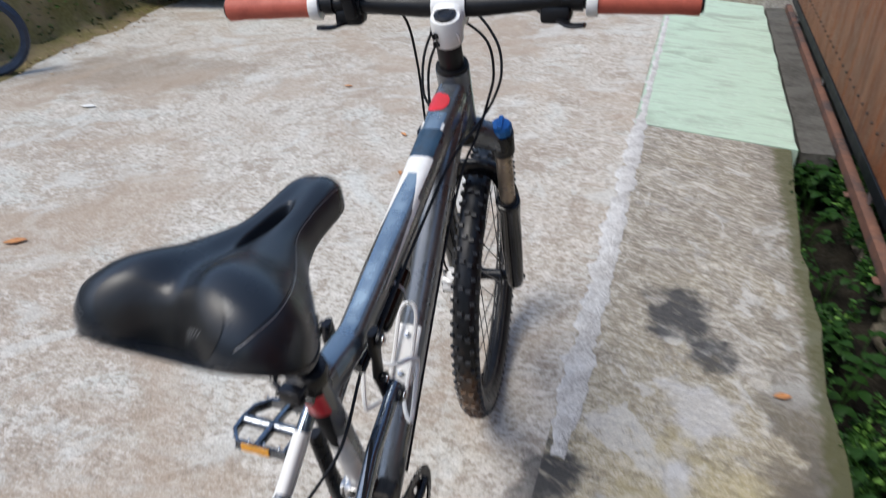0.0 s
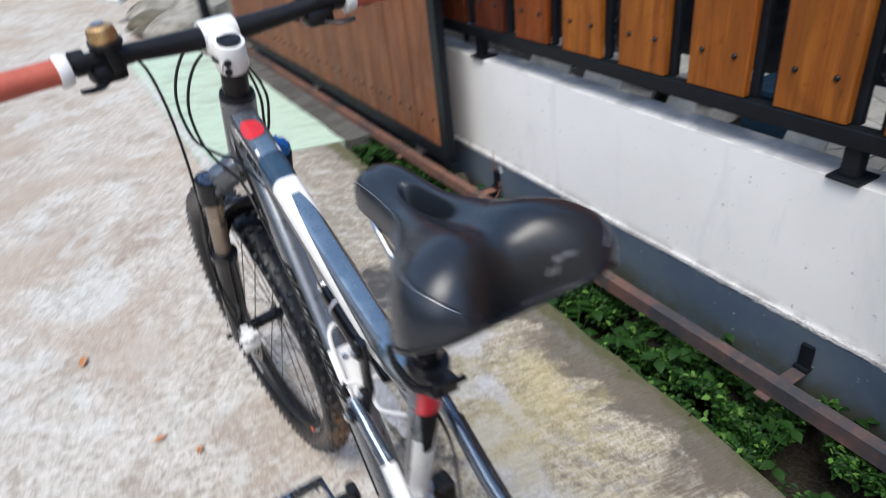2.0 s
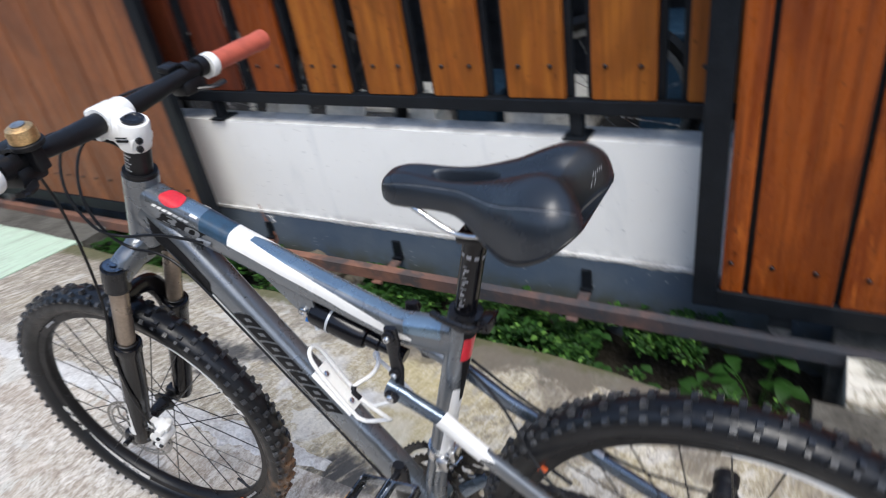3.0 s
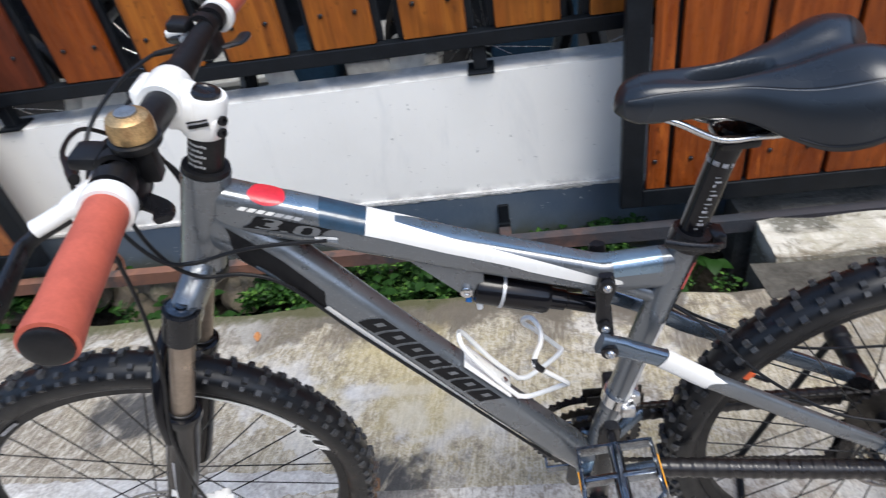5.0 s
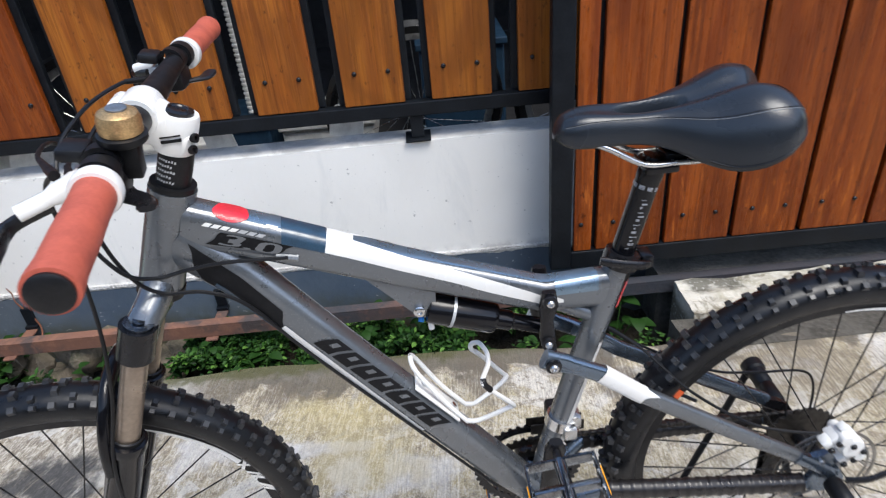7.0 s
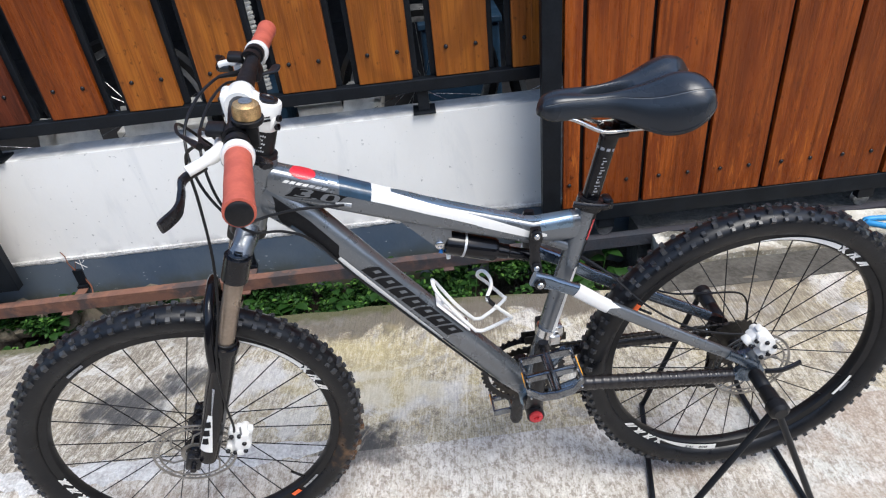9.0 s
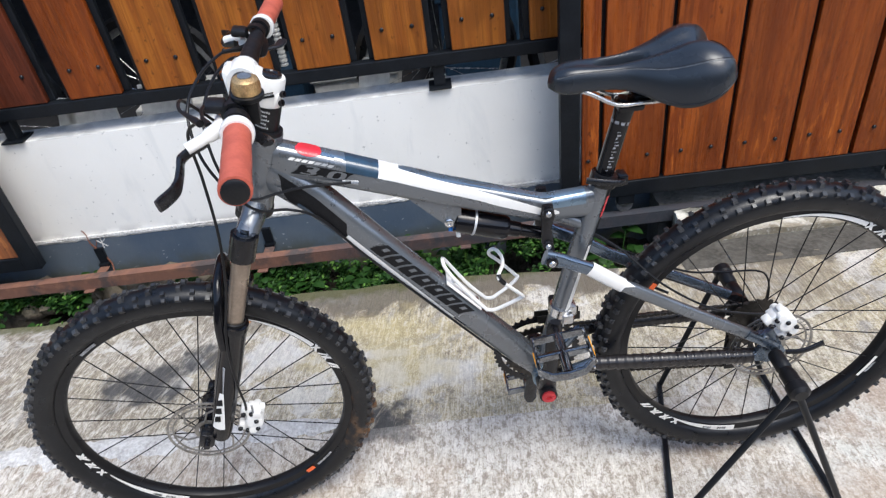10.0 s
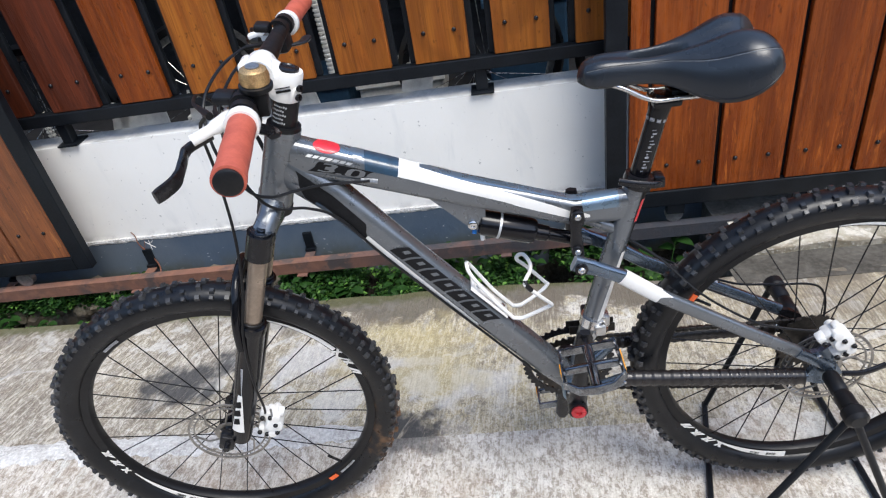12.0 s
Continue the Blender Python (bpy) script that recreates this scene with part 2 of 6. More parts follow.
def timber(name, warm, dark, gloss, dull=0.0):
    """Varnished board: long grain, drips that darken it in runs, and worn pale patches near its foot."""
    m = Mat(name, gloss, coat=0.0, spec=0.28)
    low = m.axis(2)
    off = m.calc("MULTIPLY", m.each(), 37.0)
    n = m.node("ShaderNodeCombineXYZ")
    m.put(off, n.inputs[0])
    m.put(off, n.inputs[2])
    a = m.node("ShaderNodeVectorMath")
    m.put(m.co, a.inputs[0])
    m.put(n.outputs[0], a.inputs[1])
    m.co = a.outputs[0]
    grain = m.noise(1.0, 7, stretch=(110, 110, 3.2), rough=0.62, warp=0.6)
    wide = m.noise(1.0, 5, stretch=(14, 14, 1.2), warp=1.4)
    c = m.mix(m.span(wide, 0.36, 0.66), warm, dark)
    c = m.mix(m.span(grain, 0.47, 0.66, 0, 0.36), c, tuple(v * 0.42 for v in dark))
    c = m.mix(m.span(grain, 0.47, 0.36, 0, 0.22), c, tuple(min(v * 1.4, 1) for v in warm))
    runs = m.noise(1.0, 6, stretch=(30, 30, 1.1), rough=0.66, warp=0.9)
    c = m.mix(m.span(runs, 0.52, 0.64, 0, 0.7), c, tuple(v * 0.5 for v in dark))
    worn = m.noise(1.0, 7, stretch=(60, 60, 9), rough=0.75, warp=0.25)
    near = m.span(low, 0.7, 0.12, 0.12, 1.0)
    c = m.mix(m.calc("MULTIPLY", near, m.span(worn, 0.55, 0.63, 0, 0.6)), c, (min(warm[0] * 1.9, 1), warm[1] * 2.3, warm[2] * 2.2))
    c = m.mix(m.span(m.noise(70, 5, stretch=(1, 1, 0.6)), 0.62, 0.7, 0, 0.7), c, tuple(v * 0.3 for v in dark))
    c = m.mix(m.span(m.noise(1.0, 4, stretch=(5, 5, 2.2), warp=1.0), 0.45, 0.65, 0, 0.6), c, tuple(v * 0.62 for v in dark))
    c = m.mix(m.calc("MULTIPLY", m.each(), 0.4), c, tuple(v * 0.5 for v in warm))
    if dull:
        c = m.mix(dull, c, (0.22, 0.17, 0.15))
    return m.done(c, m.span(worn, 0.4, 0.62, gloss, gloss + 0.3), grain, 0.0022)


def paint(name, color, metal=0.55, rough=0.33):
    """Bicycle paint: a metallic base under lacquer, with small scuffs."""
    m = Mat(name, rough, metal, coat=0.6)
    c = m.mix(m.span(m.noise(9, 4), 0.35, 0.7), color, tuple(v * 0.88 for v in color))
    c = m.mix(m.span(m.noise(420, 2), 0.55, 0.8, 0, 0.3), c, tuple(min(v * 1.9, 1) for v in color))
    c = m.mix(m.span(m.noise(60, 6, stretch=(1, 0.4, 1)), 0.72, 0.78, 0, 0.5), c, (0.5, 0.5, 0.5))
    return m.done(c, m.span(m.noise(30, 4), 0.3, 0.7, rough - 0.06, rough + 0.12))


def leather():
    m = Mat("black_leather", 0.3, spec=0.5)
    c = m.mix(m.span(m.noise(14, 4), 0.4, 0.7), (0.0125, 0.016, 0.0215), (0.0155, 0.019, 0.0245))
    c = m.mix(m.span(m.noise(260, 3), 0.6, 0.75, 0, 0.25), c, (0.018, 0.018, 0.019))
    return m.done(c, m.span(m.noise(9, 5), 0.3, 0.7, 0.24, 0.36), m.noise(520, 3), 0.00013)


def rubber(name, deep, worn):
    m = Mat(name, 0.5, spec=0.34)
    c = m.mix(m.span(m.noise(18, 5), 0.4, 0.65), deep, worn)
    c = m.mix(m.span(m.noise(60, 6, rough=0.7), 0.57, 0.68, 0, 0.3), c, tuple(min(v * 3, 0.1) for v in worn))
    c = m.mix(m.calc("MULTIPLY", m.spot((0, 0.52, 0.2), (0.028, 0.07, 0.15), 0.9, 30), 0.75), c, (0.16, 0.085, 0.04))
    return m.done(c, m.span(m.noise(40, 5), 0.3, 0.7, 0.26, 0.46), m.noise(200, 3), 0.0002)


def rusty():
    """Old steel: patchy rust, with a long dark slate stretch by the right gate."""
    m = Mat("rusty_steel", 0.85)
    c = m.mix(m.span(m.noise(4.5, 6, warp=0.6), 0.42, 0.6), (0.17, 0.078, 0.05), (0.06, 0.045, 0.042))
    c = m.mix(m.span(m.noise(30, 5), 0.5, 0.65, 0, 0.5), c, (0.24, 0.11, 0.065))
    c = m.mix(m.calc("MULTIPLY", m.spot((1.07, -0.8, -0.06), (0.3, 1.9, 0.3), 0.6, 5), 0.92), c, (0.028, 0.033, 0.042))
    return m.done(c, 0.8, m.noise(60, 5), 0.003)


def foliage():
    m = Mat("weed_leaves", 0.5, spec=0.18)
    a = m.island(0, 1)
    c = m.mix(a, (0.006, 0.024, 0.004), (0.034, 0.095, 0.014))
    c = m.mix(m.span(m.noise(2.4, 3), 0.42, 0.62, 0, 0.55), c, (0.011, 0.042, 0.007))
    c = m.mix(m.calc("GREATER_THAN", a, 0.94), c, (0.09, 0.19, 0.035))
    return m.done(c, 0.55)


def stained_cement():
    """Pale cement skin with dark patches, moss at its lip and a darker brown lower down."""
    m = Mat("pale_cement", 0.9, spec=0.3)
    c = m.mix(m.span(m.noise(8, 6, warp=0.6), 0.4, 0.64), (0.58, 0.55, 0.48), (0.4, 0.37, 0.29))
    c = m.mix(m.span(m.noise(5, 7, rough=0.66, warp=1.0), 0.53, 0.6, 0, 0.8), c, (0.2, 0.18, 0.13))
    c = m.mix(m.calc("MULTIPLY", m.spot((1.02, -0.62, 0), (0.07, 0.13, 1), 1.0, 14), 0.85), c, (0.09, 0.085, 0.065))
    c = m.mix(m.span(m.calc("ADD", m.axis(0), m.calc("MULTIPLY", m.noise(16, 6), 0.09)), 0.945, 0.9, 0, 0.85), c, (0.19, 0.16, 0.11))
    c = m.mix(m.span(m.axis(2), -0.075, -0.12, 0, 0.9), c, (0.11, 0.09, 0.06))
    fine = m.noise(90, 5)
    c = m.mix(m.span(fine, 0.54, 0.66, 0, 0.4), c, (0.7, 0.68, 0.62))
    return m.done(c, 0.9, m.calc("ADD", fine, m.noise(22, 6)), 0.006)


CONCRETE, STRIP, GREEN, PLASTER, BAND = driveway(), brushed(), green_paint(), plaster(), band_paint()
WOOD = timber("fence_timber", (0.37, 0.118, 0.014), (0.25, 0.066, 0.008), 0.34)
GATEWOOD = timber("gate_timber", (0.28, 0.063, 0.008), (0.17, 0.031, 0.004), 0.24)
BROWNWOOD = timber("brown_timber", (0.27, 0.085, 0.024), (0.17, 0.05, 0.016), 0.36, 0.08)
BLACKSTEEL = plain("black_steel", (0.0045, 0.006, 0.0085), 0.42, wear=0.12, scale=14, second=(0.007, 0.009, 0.012), spec=0.2)
RUST = rusty()
SOIL = plain("soil", (0.02, 0.017, 0.012), 0.95, wear=0.4, scale=9, second=(0.01, 0.01, 0.007), bump=0.012, spec=0.1)
ROCK = plain("brown_stone", (0.13, 0.105, 0.075), 0.9, wear=0.3, scale=9, second=(0.07, 0.066, 0.04), bump=0.006)
PALECEMENT = stained_cement()
DAMP = plain("damp_cement", (0.085, 0.079, 0.066), 0.85, wear=0.35, scale=7, second=(0.045, 0.041, 0.033), bump=0.006)
CEMENT = plain("rough_cement", (0.3, 0.28, 0.24), 0.9, wear=0.3, scale=6, second=(0.13, 0.12, 0.09), bump=0.006)
MORTAR = plain("mortar", (0.56, 0.55, 0.53), 0.9, wear=0.4, scale=14, second=(0.38, 0.36, 0.34), bump=0.01)
LEAVES = foliage()
DRYLEAF = plain("dry_leaf", (0.48, 0.22, 0.08), 0.7, wear=0.2, scale=60, second=(0.36, 0.14, 0.05))
TWIG = plain("dry_twig", (0.17, 0.06, 0.03), 0.8, wear=0.2, scale=60)
PAPER = plain("pale_scrap", (0.75, 0.74, 0.7), 0.8)

GREY = paint("grey_lacquer", (0.155, 0.168, 0.182), 0.6, 0.28)
# grey lacquer with the sky's blue reflection mixed into its colour
SKYGREY = paint("sky_tinted_lacquer", (0.2, 0.28, 0.355), 0.7, 0.25)
STEELBLUE = paint("dark_steel_blue", (0.12, 0.155, 0.2), 0.75, 0.2)
WHITE = plain("white_lacquer", (0.76, 0.75, 0.715), 0.3, coat=0.3, wear=0.06, scale=18, second=(0.74, 0.72, 0.68))
CARBON = plain("blue_weave", (0.02, 0.05, 0.085), 0.35, wear=0.2, scale=60, coat=0.4)
INK = plain("black_print", (0.006, 0.006, 0.007), 0.6, spec=0.2)
# fence timber darkened for the planks that stand in shade
SHADEWOOD = timber("shaded_timber", (0.13, 0.026, 0.008), (0.07, 0.014, 0.005), 0.45)
RED = plain("red_print", (0.62, 0.02, 0.035), 0.4, coat=0.3, second=(0.5, 0.02, 0.03))
SILVERPRINT = plain("silver_print", (0.5, 0.51, 0.52), 0.4, metal=0.3)
BLACK = plain("black_anodised", (0.01, 0.01, 0.012), 0.28, metal=0.3, wear=0.15, scale=40)
GLOSS = plain("black_gloss_paint", (0.004, 0.004, 0.0055), 0.15, spec=0.32, wear=0.1, scale=20)
PLASTIC = plain("black_plastic", (0.006, 0.006, 0.007), 0.42, wear=0.12, scale=40, spec=0.3)
WORNPRINT = plain("worn_grey_print", (0.3, 0.3, 0.31), 0.35, wear=0.4, scale=300, second=(0.06, 0.06, 0.065))
DISC = plain("brake_disc_steel", (0.3, 0.285, 0.26), 0.38, metal=0.8, wear=0.25, scale=40)
STEEL = plain("bright_steel", (0.62, 0.62, 0.62), 0.25, metal=1.0, wear=0.1, scale=50)
DULLSTEEL = plain("dull_steel", (0.34, 0.35, 0.36), 0.4, metal=0.9, wear=0.2, scale=60)
DARKCHROME = plain("dark_chrome", (0.22, 0.235, 0.255), 0.18, metal=1.0, wear=0.6, scale=45, second=(0.06, 0.064, 0.072))
STANCHION = plain("bronze_stanchion", (0.34, 0.27, 0.21), 0.3, metal=0.7, wear=0.15, scale=20)
BRASS = plain("worn_brass", (0.55, 0.36, 0.17), 0.42, metal=0.85, wear=0.4, scale=60, second=(0.36, 0.22, 0.1))
GRIP = plain("orange_red_rubber", (0.44, 0.09, 0.053), 0.6, wear=0.12, scale=40, second=(0.36, 0.072, 0.044))
PINK = plain("red_anodised", (0.6, 0.05, 0.06), 0.3, metal=0.5)
BLUE = plain("blue_anodised", (0.02, 0.17, 0.5), 0.3, metal=0.4)
AMBER = plain("amber_reflector", (0.85, 0.35, 0.02), 0.25, coat=0.5)
ORANGE = plain("orange_print", (0.8, 0.13, 0.03), 0.4)
TYRE = rubber("tyre_rubber", (0.004, 0.0045, 0.006), (0.007, 0.0075, 0.009))
# paler than the tyre: dust, plus the sky's sheen put into the colour
KNOB = rubber("dusty_skylit_knob_rubber", (0.018, 0.0195, 0.023), (0.05, 0.051, 0.053))
LEATHER = leather()
SHINY = plain("glossy_vinyl", (0.012, 0.012, 0.012), 0.38, wear=0.1)
CHAIN = plain("oily_chain", (0.05, 0.045, 0.04), 0.45, metal=0.8, wear=0.3, scale=80)
WRAP = plain("black_tube_wrap", (0.014, 0.012, 0.012), 0.3, wear=0.12, scale=30)
CARPAINT = paint("dark_car_paint", (0.03, 0.035, 0.037), 0.3, 0.25)
BEIGE = plain("beige_wall_paint", (0.55, 0.42, 0.28), 0.8, wear=0.15, scale=3)
# dark colour for the unseen walls added round the yard
UNSEENWALL = plain("dark_unseen_wall", (0.12, 0.11, 0.085), 0.9, wear=0.3, scale=2, second=(0.06, 0.065, 0.04), bump=0.01)
# kept near black so the colour carries the shade behind the fence
GAPSHADE = plain("gap_shade", (0.025, 0.025, 0.028), 0.9, wear=0.2, scale=3)
MOSS = plain("mossy_earth", (0.16, 0.135, 0.05), 0.95, wear=0.4, scale=4, second=(0.26, 0.19, 0.11), bump=0.012, spec=0.1)
BLUETYRE = plain("bluish_rubber", (0.016, 0.028, 0.055), 0.5, wear=0.2, scale=20)
LITTER = plain("leaf_litter", (0.2, 0.12, 0.055), 0.8, wear=0.3, scale=14, second=(0.36, 0.27, 0.15))
CRATE = plain("dull_blue_plastic", (0.012, 0.045, 0.09), 0.6)
HOSE = plain("blue_plastic_pipe", (0.03, 0.28, 0.6), 0.4)


# ---- shapes ----
def part(name, bm, material, parent=None, label="", smooth=False, at=None):
    me = bpy.data.meshes.new(name)
    bmesh.ops.recalc_face_normals(bm, faces=bm.faces)
    bm.to_mesh(me)
    bm.free()
    if smooth:
        me.polygons.foreach_set("use_smooth", [True] * len(me.polygons))
        me.set_sharp_from_angle(angle=radians(38))
    me.materials.append(material)
    ob = new(name, me)
    if parent:
        ob.parent = parent
    if at is not None:
        ob.matrix_basis = at
    if label:
        tagged(ob, label)
    return ob


def box(bm, x0, x1, y0, y1, z0, z1, m=None, bevel=0.0):
    made = bmesh.ops.create_cube(bm, size=1)["verts"]
    bmesh.ops.transform(bm, verts=made, matrix=Matrix.LocRotScale(((x0 + x1) / 2, (y0 + y1) / 2, (z0 + z1) / 2), None, (abs(x1 - x0), abs(y1 - y0), abs(z1 - z0))))
    if bevel:
        es = list({e for v in made for e in v.link_edges})
        r = bmesh.ops.bevel(bm, geom=es, offset=bevel, segments=2, affect="EDGES", profile=0.5)
        made = list({v for f in r["faces"] for v in f.verts} | {v for v in made if v.is_valid})
    if m is not None:
        bmesh.ops.transform(bm, verts=made, matrix=m)
    return bm


def rings(bm, loops, cap=True, around=False):
    rows = [[bm.verts.new(p) for p in lp] for lp in loops]
    n = len(rows[0])
    pairs = list(zip(rows, rows[1:])) + ([(rows[-1], rows[0])] if around else [])
    for a, b in pairs:
        for i in range(n):
            bm.faces.new((a[i], a[(i + 1) % n], b[(i + 1) % n], b[i]))
    if cap and not around:
        bm.faces.new(rows[0][::-1])
        bm.faces.new(rows[-1])
    return bm


def smooth_line(pts, steps=6):
    """Catmull-Rom through the points."""
    pts = [Vector(p) for p in pts]
    ext = [2 * pts[0] - pts[1]] + pts + [2 * pts[-1] - pts[-2]]
    out = []
    for a, b, c, d in zip(ext, ext[1:], ext[2:], ext[3:]):
        for i in range(steps):
            t = i / steps
            out.append(0.5 * (2 * b + (c - a) * t + (2 * a - 5 * b + 4 * c - d) * t * t + (3 * b - a - 3 * c + d) * t ** 3))
    return out + [pts[-1]]


def sweep(bm, pts, size, n=14, up=(1, 0, 0), around=False, power=2.0):
    """A tube along the points. size: a radius, or one (half width along up, half height) or radius for each point. power: above 2 squares the section."""
    pts = [Vector(p) for p in pts]
    if not isinstance(size, (list,)):
        size = [size] * len(pts)
    loops = []
    for i, p in enumerate(pts):
        if around:
            d = pts[(i + 1) % len(pts)] - pts[i - 1]
        else:
            d = pts[min(i + 1, len(pts) - 1)] - pts[max(i - 1, 0)]
        d.normalize()
        a = Vector(up) - Vector(up).dot(d) * d
        if a.length < 1e-4:
            a = d.orthogonal()
        a.normalize()
        b = d.cross(a)
        s = size[i]
        sa, sb = s if isinstance(s, tuple) else (s, s)
        loop = []
        for k in range(n):
            an = 2 * math.pi * k / n
            c, q = math.cos(an), math.sin(an)
            loop.append(p + a * sa * math.copysign(abs(c) ** (2 / power), c) + b * sb * math.copysign(abs(q) ** (2 / power), q))
        loops.append(loop)
    return rings(bm, loops, around=around)


def lathe(bm, profile, n=24, m=None, close=False):
    """A turned form: (radius, height) pairs about the local z axis."""
    m = m or Matrix()
    loops = [[m @ Vector((r * math.cos(2 * math.pi * k / n), r * math.sin(2 * math.pi * k / n), h)) for k in range(n)] for r, h in profile]
    return rings(bm, loops, cap=not close, around=close)


def across(x, y, z):
    """A pose whose local z axis points along world x."""
    return pose(x, y, z, 0, 90, 0)


def thing(name, label, category, at=(0, 0, 0), group=""):
    ob = new(name)
    ob.location = at
    return tagged(ob, label, category, group)


# ---- setting ----
def slab(name, x0, x1, y0, y1, zf, material, nx=2, ny=2, depth=0.12, wobble=0.0):
    """A slab with a top that follows zf and, if asked, an uneven edge at x1."""
    bm = bmesh.new()

    def at(i, j):
        x, y = x0 + (x1 - x0) * i / nx, y0 + (y1 - y0) * j / ny
        if wobble and i == nx:
            x += wobble * (noise.noise((y * 4, 0, 3)) + 0.5 * noise.noise((y * 17, 0, 5)) + 0.3 * noise.noise((y * 51, 0, 7))) - 0.11 * min(max(0.35 - y, 0), 0.75) + 0.045 * min(max(y - 1.9, 0), 0.8)
        return (x, y, zf(x, y))

    g = [[bm.verts.new(at(i, j)) for j in range(ny + 1)] for i in range(nx + 1)]
    for i in range(nx):
        for j in range(ny):
            bm.faces.new((g[i][j], g[i + 1][j], g[i + 1][j + 1], g[i][j + 1]))
    r = bmesh.ops.extrude_face_region(bm, geom=bm.faces[:])
    bmesh.ops.translate(bm, verts=[v for v in r["geom"] if isinstance(v, bmesh.types.BMVert)], vec=(0, 0, -depth))
    return part(name, bm, material)


def strip_z(x, y):
    return -0.1 * max(x - 0.16, 0)


def setting():
    tagged(slab("ground", -60, 0.15, -60, 60, lambda x, y: 0, CONCRETE), "weathered beige-grey concrete driveway", kind="structure")
    tagged(slab("pavement", 0.15, 0.82, -60, 2.70, strip_z, STRIP, 6, 620, 0.4, 0.03), "brushed concrete strip with dark stains beside the drain", kind="structure")
    tagged(slab("pavement_green", 0.153, 0.85, 2.703, 5.6, lambda x, y: strip_z(x, y) + 0.004, GREEN, 4, 30, 0.4, 0.01), "pale green painted concrete, worn in streaks", kind="structure")
    tagged(slab("pavement_edge", 0.905, 1.045, 2.72, 60, lambda x, y: -0.085, DAMP, 2, 30, 0.35), "damp brown cement edge beside the gate rail", kind="structure")
    tagged(slab("ground_far", 0.15, 60, 5.61, 60, lambda x, y: -0.02, CONCRETE), "weathered concrete beyond the green paint", kind="structure")
    # mortar smeared along the joint
    bm = bmesh.new()
    rows = []
    for k in range(340):
        y = 0.62 + 0.0125 * k
        thin = min(1.0, 0.15 + (y - 0.6) * 5) if y < 2.75 else 0.5
        n = noise.noise((y * 11, 0, 0)) + 0.6 * noise.noise((y * 34, 2, 0))
        q = noise.noise((y * 9, 4, 0)) + 0.6 * noise.noise((y * 38, 5, 0))
        xl, xr = 0.174 - 0.03 * thin + 0.034 * n * thin, 0.188 + 0.026 * thin + 0.026 * q * thin
        rows.append([bm.verts.new((xl + (xr - xl) * f, y, max(strip_z(xl + (xr - xl) * f, y), -0.02) + h)) for f, h in ((0, 0.0005), (0.18, 0.0045), (0.5, 0.006), (0.8, 0.0055), (1, 0.0012))])
    for u, v in zip(rows, rows[1:]):
        for j in range(4):
            bm.faces.new((u[j], u[j + 1], v[j + 1], v[j]))
    tagged(part("trim_mortar", bm, MORTAR, smooth=True), "pale mortar smeared along the concrete joint", kind="structure")
    # drain
    bm = bmesh.new()
    g = [[bm.verts.new((0.72 + 0.6 * i / 12, -1.0 + 4.2 * j / 120, -0.34 + 0.05 * noise.noise((i * 0.5, j * 0.35, 2)) + (0.1 * max(i - 7, 0) / 5))) for j in range(121)] for i in range(13)]
    for i in range(12):
        for j in range(120):
            bm.faces.new((g[i][j], g[i + 1][j], g[i + 1][j + 1], g[i][j + 1]))
    bed = tagged(part("ground_ditch", bm, SOIL, smooth=True), "dark damp soil in the open drain", kind="structure")
    bm = bmesh.new()
    box(bm, 1.23, 1.34, -0.4, 2.6, 0.03, 0.455, bevel=0.003)
    tagged(part("wall_white", bm, PLASTER), "low white plastered wall, grimy along its top", kind="structure")
    bm = bmesh.new()
    box(bm, 1.222, 1.34, -12, 12, -0.5, 0.028, bevel=0.004)
    tagged(part("wall_base", bm, BAND), "dark blue-grey painted wall base with chipped paint", kind="structure")
    bm = bmesh.new()
    loops = []
    for k in range(401):
        y = -0.395 + 2.99 * k / 400
        h = 0.005 + 0.006 * noise.noise((y * 9, 0, 0)) + 0.006 * noise.noise((y * 41, 1, 0))
        d = 1.2195 - 0.0012 * noise.noise((y * 23, 3, 0))
        loops.append([Vector((1.231, y, 0.036)), Vector((d, y, 0.034 + 0.3 * h)), Vector((d - 0.001, y, 0.026)), Vector((1.221, y, 0.024 - h))])
    rings(bm, loops)
    tagged(part("trim_plaster_edge", bm, MORTAR), "broken plaster lip between white and grey", kind="structure")
    # stones at the foot of the wall
    rng = random.Random(4)
    for k in range(30):
        y = 0.98 + 0.056 * k + rng.uniform(-0.02, 0.02)
        bm = bmesh.new()
        bmesh.ops.create_icosphere(bm, subdivisions=2, radius=1)
        sx, sy, sz = rng.uniform(0.04, 0.08), rng.uniform(0.04, 0.1), rng.uniform(0.04, 0.08)
        for v in bm.verts:
            f = 1 + 0.35 * noise.noise(v.co * 1.6 + Vector((k * 3.1, 0, 0)))
            v.co = Vector((v.co.x * sx, v.co.y * sy, v.co.z * sz)) * f
        part("stone", bm, ROCK, bed, smooth=True, at=pose(rng.uniform(1.11, 1.18), y, rng.uniform(-0.3, -0.17), rng.uniform(-20, 20), 0, rng.uniform(0, 90)))
    # cement bridge over the drain by the gate
    bm = bmesh.new()
    g = [[bm.verts.new((0.862 + 0.174 * i / 8 + (0.016 * noise.noise((j * 0.9, 5, 1)) if i == 0 else 0), -2.2 + 1.7 * j / 30 + (0.03 * noise.noise((i, 3, 1)) if j == 30 else 0), -0.05 + 0.016 * noise.noise((i * 0.6, j * 0.5, 7)))) for j in range(31)] for i in range(9)]
    for i in range(8):
        for j in range(30):
            bm.faces.new((g[i][j], g[i + 1][j], g[i + 1][j + 1], g[i][j + 1]))
    r = bmesh.ops.extrude_face_region(bm, geom=bm.faces[:])
